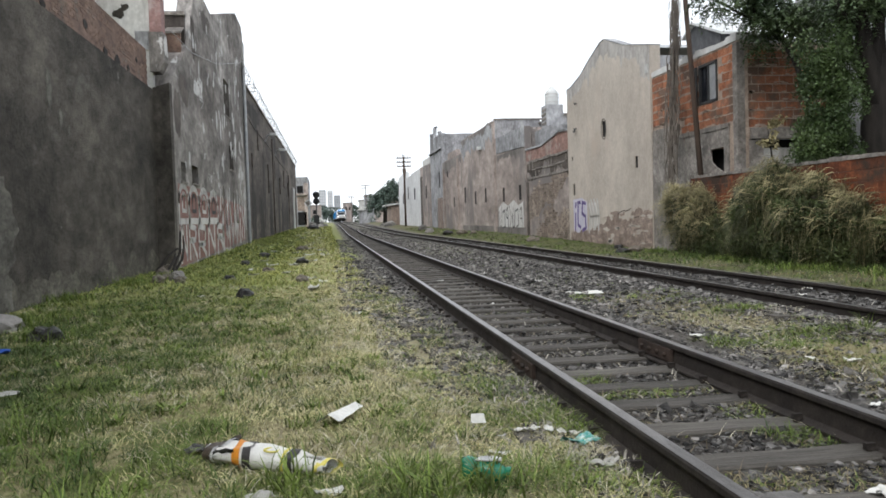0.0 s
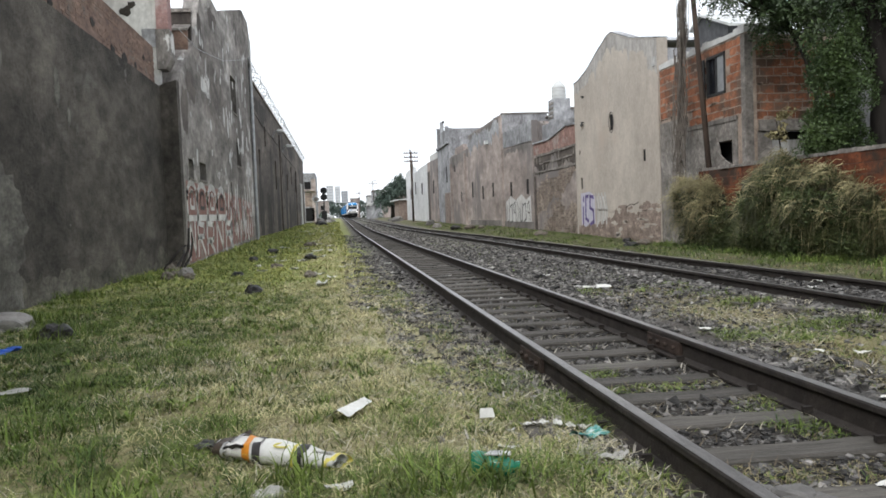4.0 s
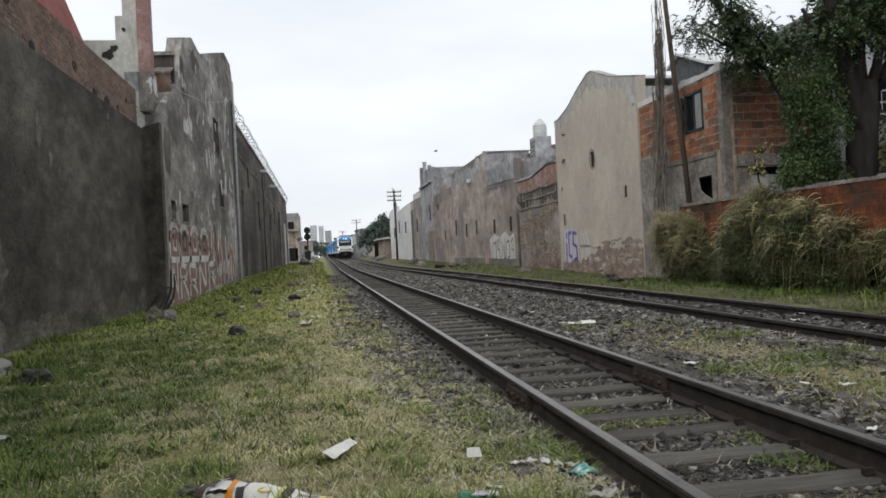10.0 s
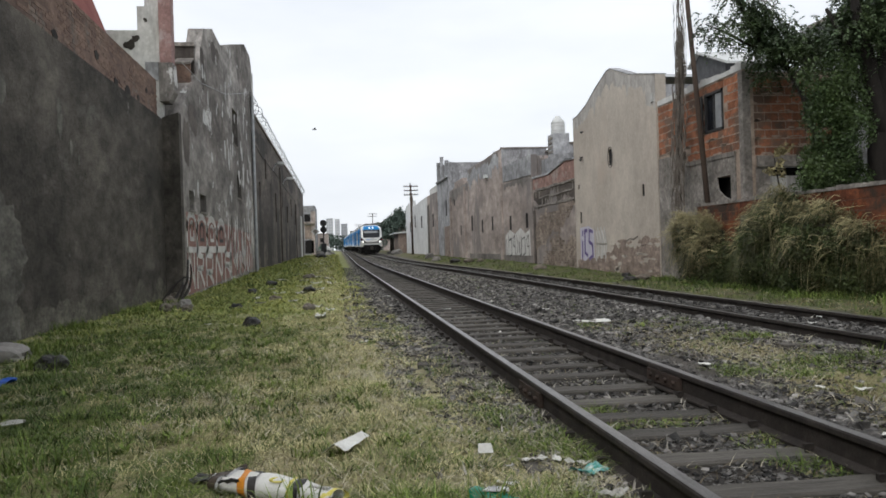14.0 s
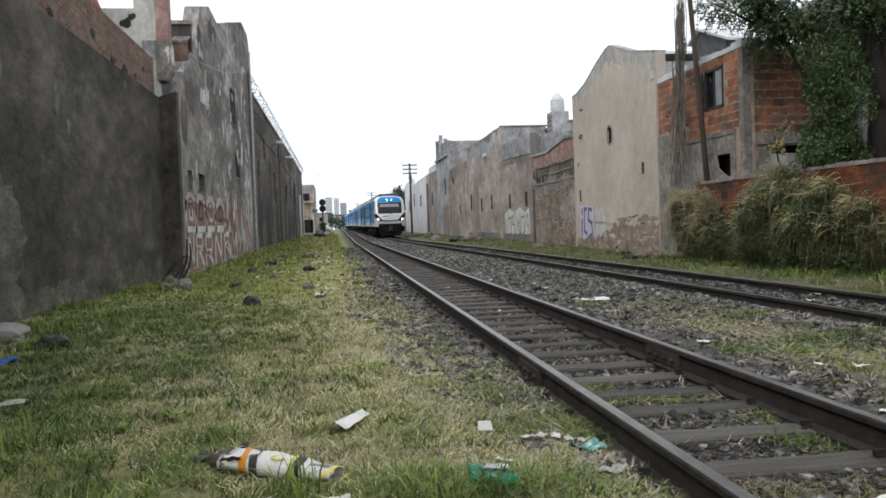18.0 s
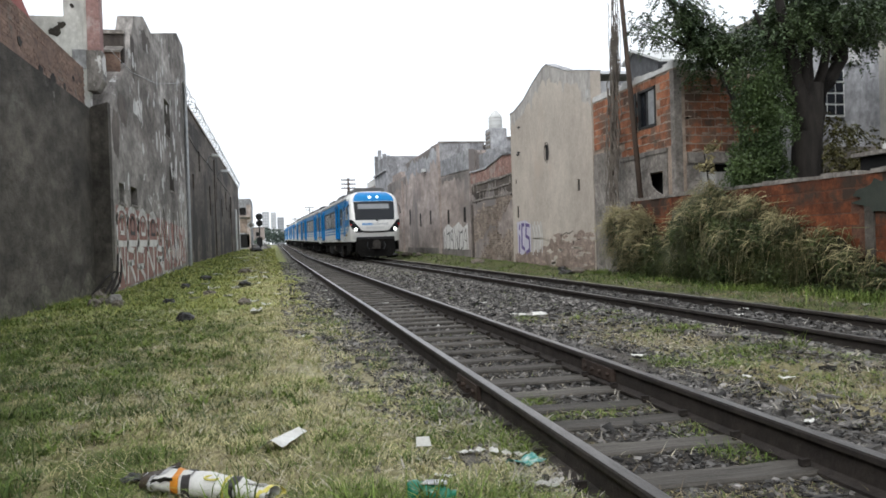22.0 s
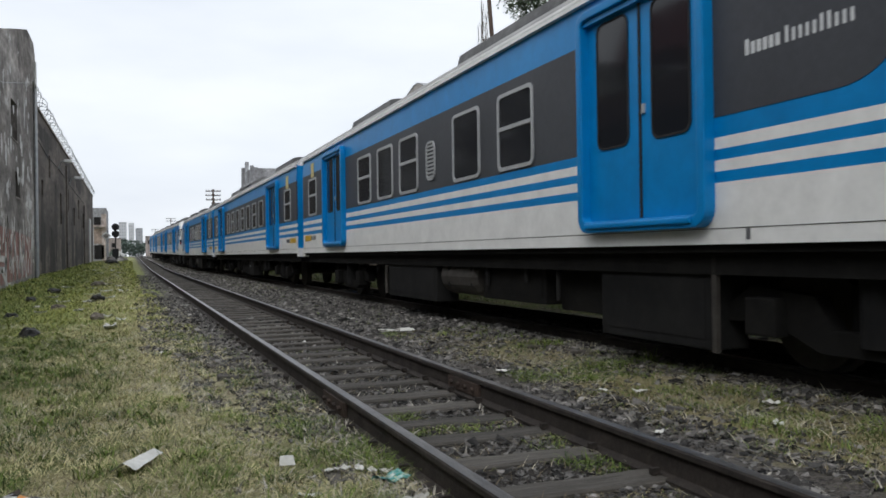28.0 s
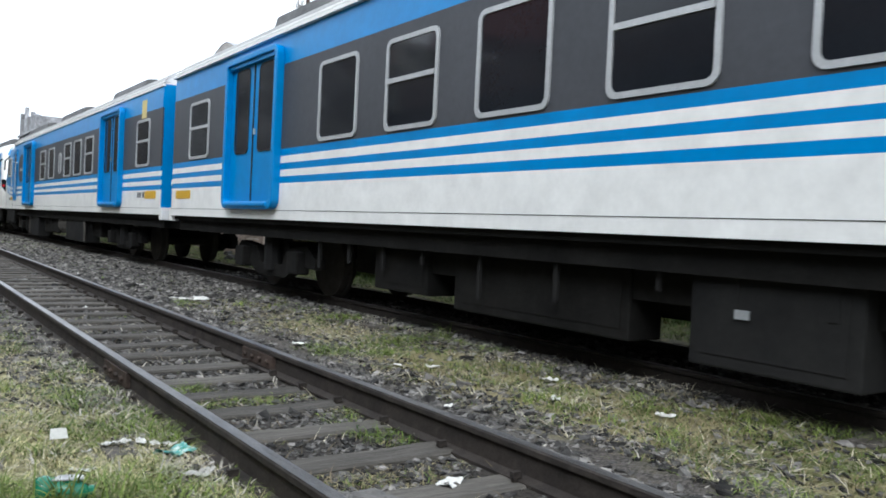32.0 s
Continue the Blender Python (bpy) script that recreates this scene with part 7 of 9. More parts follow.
# matted dead stalks lying over the turf and the soil
def lying(regions, name, mat, label):
    xs_, ys_, hs_, ws_, ls_ = [], [], [], [], []
    for x0, x1, y0, y1, n, length, width, seed in regions:
        x, y = scatter(x0, x1, y0, y1, n)
        keep = RN.uniform(-0.35, 0.45, n) < patch_noise(x, y, 1.5, seed) + 0.3 * patch_noise(x, y, 5.0, seed + 3)
        keep &= off_sleepers(x, y, 0.12)
        x, y = x[keep], y[keep]
        h = RN.uniform(0.012, 0.045, len(x))
        xs_.append(x), ys_.append(y), hs_.append(h)
        ws_.append(width * RN.uniform(0.6, 1.4, len(x)))
        ls_.append(length * RN.uniform(0.4, 1.3, len(x)) / h)
    x, y, h, w, ln_ = (np.concatenate(c) for c in (xs_, ys_, hs_, ws_, ls_))
    ob = blades(x, y, heights(x, y) + 0.008, h, w, ln_, mat, name, bend=0.0)
    return tagged(ob, label, "grass", kind="stuff")


M["blade_thatch"] = surface("bleached_dead_stalks", (0.33, 0.295, 0.205), (0.60, 0.555, 0.43), 2.0, rough=0.85, bump=0, island=0.55, spec=0.15)
lying([(-2.4, 1.2, 1.7, 4.5, 5200, 0.13, 0.0035, 31.0), (-3.6, 1.1, 4.5, 8, 6000, 0.16, 0.0048, 33.0), (-4.1, 0.9, 8, 14, 4200, 0.2, 0.008, 35.0), (3.0, 4.7, 1.2, 8, 7200, 0.17, 0.005, 37.0),
       (1.35, 2.35, 2.0, 9, 900, 0.13, 0.004, 39.0), (0.35, 1.25, 2.2, 8, 3400, 0.14, 0.0045, 41.0), (-1.6, 0.9, 5, 12, 4200, 0.16, 0.0065, 44.0), (6.7, 8.6, 4, 16, 1500, 0.2, 0.007, 43.0)], "dead_stalks", M["blade_thatch"], "bleached dead stalks matted over the grass")
M["blade_brown"] = surface("brown_dead_stalks", (0.085, 0.068, 0.045), (0.20, 0.165, 0.115), 2.0, rough=0.9, bump=0, island=0.5, spec=0.1)
lying([(-2.4, 1.2, 1.7, 4.5, 3800, 0.10, 0.004, 51.0), (-3.6, 1.1, 4.5, 8, 4200, 0.13, 0.006, 53.0), (-4.1, 0.9, 8, 14, 3000, 0.16, 0.009, 55.0), (3.0, 4.5, 2.2, 9, 3600, 0.13, 0.006, 57.0),
       (1.35, 2.35, 2.0, 9, 1600, 0.11, 0.005, 59.0), (0.3, 1.25, 2.2, 9, 2000, 0.12, 0.005, 61.0)], "rotten_stalks", M["blade_brown"], "brown rotting stalks and thatch in the turf")

# broad-leaved weeds among the grass
wx, wy = RN.uniform(-4.0, 0.4, 260), 1.9 + 10.5 * RN.uniform(0, 1, 260) ** 1.2
keep = RN.uniform(-0.5, 0.4, 260) < patch_noise(wx, wy, 0.8, 71.0) + np.clip((-0.8 - wx) / 3, -0.3, 0.3)
wx, wy = np.repeat(wx[keep], 16), np.repeat(wy[keep], 16)
wx, wy = wx + RN.normal(0, 0.03, len(wx)), wy + RN.normal(0, 0.03, len(wy))
ob = blades(wx, wy, heights(wx, wy), RN.uniform(0.035, 0.085, len(wx)), RN.uniform(0.012, 0.026, len(wx)), RN.uniform(0.6, 1.6, len(wx)), M["blade_green"], "leafy_weeds")
tagged(ob, "broad-leaved green weeds low in the grass", "weeds", kind="stuff")

# taller tufts and weeds on the verges
tx, ty = [], []
for cx, cy, r, n in ((-3.7, 15.8, 0.5, 420), (-3.4, 17.4, 0.5, 300), (-3.9, 12.5, 0.4, 260), (-2.75, 8.1, 0.3, 300), (-1.6, 4.3, 0.25, 160), (-0.9, 3.0, 0.22, 140), (-1.9, 3.2, 0.3, 200), (-0.2, 3.25, 0.12, 60), (0.35, 3.0, 0.15, 70),
                     (0.6, 3.1, 0.14, 70), (-3.4, 9.6, 0.4, 260), (4.45, 6.2, 0.08, 26), (7.9, 9.6, 0.6, 420), (8.3, 12.2, 0.4, 420), (8.3, 15.5, 0.4, 420), (8.4, 19.8, 0.3, 240), (8.5, 7.4, 0.5, 500), (7.6, 12.5, 0.5, 240)):
    tx.append(cx + RN.normal(0, r * 0.5, n))
    ty.append(cy + RN.normal(0, r * 0.5, n))
tx, ty = np.concatenate(tx), np.concatenate(ty)
ob = blades(tx, ty, heights(tx, ty) - 0.01, RN.uniform(0.09, 0.24, len(tx)), RN.uniform(0.006, 0.011, len(tx)), RN.uniform(0.3, 1.3, len(tx)), M["blade_green"], "weeds")
tagged(ob, "taller green weeds and tufts along the walls", "weeds", kind="stuff")


# ---- ballast stones ----
def stones(regions, name, material, label):
    vs, fs, count = [], [], 0
    cube = np.array([(a, b, c) for c in (-1, 1) for b in (-1, 1) for a in (-1, 1)], float)
    quads = np.array([(0, 2, 3, 1), (4, 5, 7, 6), (0, 1, 5, 4), (2, 6, 7, 3), (0, 4, 6, 2), (1, 3, 7, 5)])
    for x0, x1, y0, y1, n, size, line in regions:
        x, y = scatter(x0, x1, y0, y1, n)
        if line:
            x = x + np.array([line_x(v) for v in y])
        keep = (RN.uniform(-0.7, 0.45, n) < patch_noise(x, y, 1.4, 12.0) + 0.25) & (off_sleepers(x, y) | (RN.uniform(0, 1, n) < 0.05))
        x, y = x[keep], y[keep]
        n = len(x)
        z = heights(x, y)
        s = size * RN.lognormal(0, 0.35, (n, 1, 1)) * RN.uniform(0.6, 1.35, (n, 1, 3)) * np.array([1.15, 0.9, 0.55]) * 0.5
        v = cube[None] * s * RN.uniform(0.35, 1.15, (n, 8, 3))
        a = RN.uniform(0, 2 * np.pi, n)
        b = RN.uniform(-0.6, 0.6, n)
        ca, sa, cb, sb = (q[:, None] for q in (np.cos(a), np.sin(a), np.cos(b), np.sin(b)))
        vx, vy, vz = v[..., 0] * cb + v[..., 2] * sb, v[..., 1], -v[..., 0] * sb + v[..., 2] * cb
        v = np.stack([vx * ca - vy * sa + x[:, None], vx * sa + vy * ca + y[:, None], vz + z[:, None] + size * 0.12], -1)
        vs.append(v.reshape(-1, 3))
        fs.append((quads[None] + (count + 8 * np.arange(n))[:, None, None]).reshape(-1, 4))
        count += 8 * n
    me = mesh_from_arrays(name, np.concatenate(vs), np.concatenate(fs), material)
    return tagged(new(name, me), label, "ballast", kind="stuff")


stones([(2.45, 3.3, 1.0, 9, 7000, 0.034, False), (3.2, 4.6, 1.2, 10, 2400, 0.03, False), (1.38, 2.30, 1.8, 5, 2600, 0.026, False), (1.38, 2.30, 5, 9, 3200, 0.032, False), (-0.47, 0.47, 1.8, 14, 6500, 0.036, True), (1.38, 2.3, 9, 26, 5200, 0.04, False),
        (-0.5, 0.5, 14, 40, 3600, 0.05, True), (0.55, 1.24, 4.6, 9, 2600, 0.03, False), (0.3, 1.24, 9, 22, 3000, 0.038, False), (2.45, 4.7, 9, 24, 9000, 0.042, False), (-1.2, -0.6, 3, 20, 4200, 0.036, True), (0.6, 1.15, 3, 20, 3000, 0.036, True)],
       "ballast_stones", M["ballast"], "loose dark ballast stones between the rails")
stones([(0.95, 1.24, 1.8, 5.5, 600, 0.026, False), (0.4, 1.24, 5.5, 9, 2600, 0.028, False), (2.45, 3.3, 1.8, 9, 2200, 0.03, False), (3.2, 4.4, 2.0, 10, 1300, 0.03, False), (1.38, 2.3, 2, 12, 1300, 0.03, False), (-1.15, -0.6, 3, 14, 2200, 0.034, True), (0.6, 1.1, 3, 14, 1400, 0.034, True),
        (0.1, 1.24, 9, 22, 4200, 0.036, False), (2.45, 4.7, 9, 22, 8000, 0.04, False), (0.2, 1.2, 22, 50, 1500, 0.055, False), (2.45, 4.6, 22, 50, 4800, 0.055, False), (0.6, 1.2, 14, 40, 1400, 0.046, True), (2.4, 4.8, 50, 90, 1500, 0.08, False)],
       "ballast_shoulder", M["ballast_pale"], "dusty paler ballast stones beside the rails")
# chips of wood, bark and grit strewn over the stones
M["chips"] = surface("bleached_wood_chips", (0.20, 0.185, 0.155), (0.44, 0.415, 0.36), 6, bump=0, island=0.6)
lying([(2.45, 4.4, 2, 10, 1500, 0.06, 0.011, 81.0), (0.95, 1.27, 2.2, 7, 1500, 0.055, 0.009, 82.0), (0.2, 1.1, 9, 20, 1100, 0.09, 0.016, 84.0), (0.4, 1.25, 3, 12, 1300, 0.06, 0.010, 83.0), (1.36, 2.34, 2, 12, 700, 0.055, 0.010, 85.0), (2.45, 4.8, 10, 24, 1200, 0.09, 0.018, 87.0), (4.8, 6.4, 4, 20, 900, 0.08, 0.014, 89.0)], "wood_chips", M["chips"], "bleached chips and twigs strewn over the ballast")


# ---- trees ----
def leaf_cloud(blobs, size, seed):
    """Small folded leaves spread through uneven clumps: (centre, radii, count)."""
    rg = np.random.default_rng(seed)
    vs, fs, c = [], [], 0
    for (cx, cy, cz), (rx, ry, rz), n in blobs:
        d = rg.normal(0, 1, (n, 3))
        d /= np.linalg.norm(d, axis=1)[:, None]
        r = rg.uniform(0.25, 1.0, n) ** 0.55
        p = np.array([cx, cy, cz]) + d * r[:, None] * np.array([rx, ry, rz])
        t = rg.normal(0, 1, (n, 3)) + np.array([0, 0, -0.5])
        t /= np.linalg.norm(t, axis=1)[:, None]
        u = np.cross(t, rg.normal(0, 1, (n, 3)))
        u /= np.linalg.norm(u, axis=1)[:, None] + 1e-9
        L = size * rg.uniform(0.6, 1.4, n)[:, None]
        q = np.stack([p - t * L * 0.5, p + u * L * 0.22, p + t * L * 0.5, p - u * L * 0.22], 1)
        vs.append(q.reshape(-1, 3))
        fs.append(c + 4 * np.arange(n)[:, None] + np.array([0, 1, 2, 3]))
        c += 4 * n
    return np.concatenate(vs), np.concatenate(fs)


def sprays(blobs, size, seed):
    """Drooping stems with leaflets on both sides, strewn through uneven clumps."""
    rg = np.random.default_rng(seed)
    vs, fs, c = [], [], 0
    for (cx, cy, cz), (rx, ry, rz), n in blobs:
        for _ in range(max(3, n // 7)):
            d = rg.normal(0, 1, 3)
            d /= np.linalg.norm(d)
            p = np.array([cx, cy, cz]) + d * rg.uniform(0.1, 1.0) ** 0.5 * np.array([rx, ry, rz])
            out = np.array([d[0], d[1], 0.25 * d[2]]) + rg.normal(0, 0.35, 3) * np.array([1, 1, 0.4])
            out /= np.linalg.norm(out) + 1e-9
            side = np.cross(out, np.array([0, 0, 1.0]))
            side /= np.linalg.norm(side) + 1e-9
            m = int(rg.integers(5, 9))
            L = size * m * 0.55
            for k in range(m):
                q = (k + 1) / m
                at = p + out * L * q * (1 - 0.25 * q) - np.array([0, 0, 0.75 * L * q * q])
                for sg in (-1, 1):
                    t = sg * side * 0.75 + out * 0.45 + np.array([0, 0, -0.55]) + rg.normal(0, 0.2, 3)
                    t /= np.linalg.norm(t)
                    u = np.cross(t, np.array([0, 0, 1.0]) + rg.normal(0, 0.4, 3))
                    u /= np.linalg.norm(u) + 1e-9
                    l_ = size * rg.uniform(0.75, 1.25)
                    vs.append([at, at + t * l_ * 0.45 + u * l_ * 0.23, at + t * l_, at + t * l_ * 0.45 - u * l_ * 0.23])
                    fs.append([c, c + 1, c + 2, c + 3])
                    c += 4
    return np.array(vs).reshape(-1, 3), np.array(fs)


def blobs_along(points, spread, radius, n, each, seed):
    """Clumps strewn round a few crown points."""
    rg = np.random.default_rng(seed)
    out = []
    for k in range(n):
        p = points[k % len(points)]
        out.append((tuple(np.array(p) + rg.normal(0, 1, 3) * np.array(spread)), tuple(radius * rg.uniform(0.55, 1.25, 3)), int(each * rg.uniform(0.6, 1.4))))
    return out


def tree(name, label, limbs, blobs, leaf, mat, seed, crown=None):
    t = thing(name, label, "tree")
    for k, (pts, r0, r1) in enumerate(limbs):
        rr = [r0 + (r1 - r0) * i / (len(pts) - 1) for i in range(len(pts))]
        part("trunk" if k == 0 else "limb", Geo().tube(pts, rr, 9), M["bark"], t, smooth=True)
    v, f = (crown or leaf_cloud)(blobs, leaf, seed)
    cr = new("crown", mesh_from_arrays("crown", v, f, mat))
    cr.parent = t
    return t


tree("street_tree", "dark-leaved broad tree with a forked trunk behind the brick wall",
     [([(10.36, 14.0, 0.0), (10.33, 14.0, 1.5), (10.36, 14.0, 2.6), (10.42, 14.0, 3.3), (10.45, 14.0, 3.9)], 0.31, 0.27), ([(10.36, 14.0, 2.7), (10.27, 13.97, 3.4), (10.06, 13.9, 4.1), (9.8, 13.8, 4.9), (9.6, 13.7, 5.6)], 0.25, 0.07),
      ([(10.4, 14.0, 2.8), (10.6, 14.02, 3.4), (10.9, 14.05, 3.95), (11.3, 14.1, 4.45), (11.55, 14.1, 5.1)], 0.24, 0.07), ([(10.42, 14.0, 3.2), (10.45, 14.05, 3.9), (10.48, 14.1, 4.5), (10.7, 14.2, 5.5), (11.05, 14.2, 6.2), (11.22, 14.2, 6.85)], 0.15, 0.06),
      ([(11.1, 14.1, 4.4), (11.4, 14.0, 4.8), (11.75, 13.9, 5.1)], 0.08, 0.03), ([(10.0, 13.9, 4.2), (9.5, 13.9, 4.8), (9.2, 13.9, 5.3)], 0.08, 0.03), ([(10.7, 14.2, 5.4), (10.3, 14.3, 5.9), (9.9, 14.3, 6.1)], 0.06, 0.02),
      ([(10.2, 14.0, 3.7), (10.0, 14.1, 4.6), (10.2, 14.1, 5.6), (10.15, 14.1, 6.2)], 0.1, 0.03), ([(10.3, 14.0, 3.2), (9.95, 14.0, 3.8), (9.7, 14.0, 4.4), (9.55, 14.0, 4.9)], 0.13, 0.04), ([(10.4, 14.0, 3.3), (10.7, 13.9, 4.2), (10.8, 13.8, 4.9), (10.9, 13.8, 5.3)], 0.12, 0.04), ([(10.35, 14.0, 3.2), (10.2, 13.8, 4.0), (10.25, 13.7, 4.8)], 0.13, 0.05), ([(11.5, 14.1, 5.0), (11.9, 14.1, 5.3), (12.2, 14.0, 5.35)], 0.05, 0.02)],
     blobs_along([(10.0, 13.9, 5.0), (10.3, 14.0, 5.4), (10.8, 14.1, 5.3), (11.3, 14.1, 5.25), (11.7, 14.0, 5.2), (10.05, 14.0, 5.6), (10.5, 14.1, 5.75), (9.75, 13.9, 4.85), (11.1, 13.9, 5.0), (11.0, 14.0, 5.6), (10.2, 14.1, 4.85), (12.1, 14.0, 5.15)], (0.22, 0.5, 0.2), 0.34, 88, 150, 3)
     + blobs_along([(9.95, 14.0, 6.05), (10.2, 14.1, 6.2), (10.6, 14.1, 6.0), (9.75, 13.9, 5.75)], (0.1, 0.15, 0.08), 0.17, 12, 50, 4)
     + blobs_along([(11.22, 14.2, 6.95)], (0.06, 0.06, 0.04), 0.1, 3, 24, 6), 0.085, M["leaf_dark"], 5, sprays)
tree("street_tree", "tall dark-leaved tree beside the brick house",
     [([(10.05, 15.2, 0.0), (10.0, 15.3, 2.5), (9.75, 15.6, 4.0), (9.4, 15.9, 5.0), (9.1, 16.0, 6.0)], 0.09, 0.03), ([(9.5, 15.8, 4.6), (9.0, 15.9, 5.2), (8.6, 15.8, 5.8), (8.25, 15.7, 6.4)], 0.06, 0.02),
      ([(9.4, 15.9, 4.9), (8.7, 15.9, 5.15), (8.2, 15.8, 5.35), (7.7, 15.7, 5.5)], 0.04, 0.012),
      ([(9.0, 15.9, 5.2), (8.9, 15.9, 5.9), (8.85, 15.9, 6.6), (8.9, 15.9, 7.1)], 0.035, 0.012), ([(8.6, 15.8, 5.8), (8.3, 15.8, 6.2), (8.0, 15.8, 6.9)], 0.025, 0.01)],
     blobs_along([(9.75, 15.8, 4.95), (10.0, 15.6, 4.7), (9.4, 15.9, 5.05), (9.9, 15.8, 5.1), (9.5, 15.7, 4.85), (9.7, 15.7, 5.05), (9.2, 15.8, 5.1), (9.15, 15.9, 5.35)], (0.22, 0.3, 0.19), 0.29, 50, 150, 13)
     + blobs_along([(9.0, 15.9, 5.6), (8.9, 15.9, 6.0), (8.85, 15.9, 6.5), (8.9, 15.9, 6.95), (9.1, 15.9, 5.6), (8.65, 15.8, 5.85), (8.4, 15.75, 6.2), (8.25, 15.7, 6.5), (8.05, 15.8, 6.8), (8.5, 15.8, 5.4), (7.8, 15.7, 5.5), (8.15, 15.8, 5.35), (9.35, 15.9, 5.4)], (0.11, 0.12, 0.13), 0.21, 72, 80, 14), 0.075, M["leaf_dark"], 15, sprays)
tree("shrub", "fresh green shrub behind the brick wall",
     [([(9.4, 14.0, 0.0), (9.4, 14.0, 1.6), (9.35, 13.95, 3.4)], 0.06, 0.02)],
     blobs_along([(9.15, 13.9, 2.3), (9.45, 13.9, 2.6), (9.2, 13.9, 3.0), (9.2, 13.9, 3.45), (9.4, 13.9, 3.7), (9.0, 13.9, 2.6), (9.5, 13.9, 3.2), (9.55, 13.9, 2.2), (8.98, 13.9, 2.0), (9.45, 13.9, 3.4), (9.6, 13.9, 1.8), (9.2, 13.9, 3.85), (9.45, 13.9, 4.05)], (0.17, 0.22, 0.17), 0.31, 80, 450, 23), 0.06, M["leaf_light"], 25)
tree("shrub", "mixed green shrub beside the tree trunk",
     [([(11.2, 14.0, 0.0), (11.2, 14.0, 2.4)], 0.05, 0.02)],
     blobs_along([(11.0, 13.9, 2.2), (11.5, 13.9, 2.3), (11.2, 13.9, 2.8), (11.1, 13.9, 3.1)], (0.22, 0.2, 0.2), 0.25, 26, 90, 33), 0.08, M["leaf_olive"], 35, sprays)
tree("shrub", "yellowing twigs at the corner of the brick house",
     [([(9.1, 15.4, 0.6), (9.05, 15.4, 2.0), (8.95, 15.4, 2.7)], 0.03, 0.01)],
     blobs_along([(8.95, 15.4, 2.5), (9.15, 15.4, 2.75)], (0.14, 0.1, 0.12), 0.12, 8, 40, 43), 0.09, M["straw"], 45)
tree("creeping_plant", "small plants growing on the pale wall top",
     [([(13.1, 9.5, 5.2), (13.05, 9.6, 5.4)], 0.02, 0.01)],
     blobs_along([(13.05, 9.0 + 0.7 * k, 5.27) for k in range(8)], (0.05, 0.3, 0.05), 0.14, 26, 40, 53), 0.10, M["leaf_dark"], 55)
tree("far_tree", "broad dark tree at the far end of the row",
     [([(9.6, 140, 0.5), (9.6, 140, 4.5)], 0.4, 0.25)],
     blobs_along([(8.4, 140, 4.2), (9.8, 141, 5.0), (10.8, 141, 6.0), (11.6, 142, 5.0), (9.2, 140, 5.6), (12, 142, 6.4), (11.4, 141, 6.7), (8.0, 139, 3.2)], (0.6, 0.6, 0.5), 1.1, 44, 90, 63), 0.5, M["leaf_far"], 65)
far_blobs = [((-6 + 1.1 * k + 3 * math.sin(k * 2.3), 330 + 12 * math.sin(k), 4.6 + 1.2 * math.sin(k * 1.7)), (3.2, 3, 2.4), 90) for k in range(18)]
v, f = leaf_cloud(far_blobs, 1.3, 71)
tagged(new("far_woods", mesh_from_arrays("far_woods", v, f, M["leaf_far"])), "dark green treetops beyond the crossing", "woods", kind="stuff")


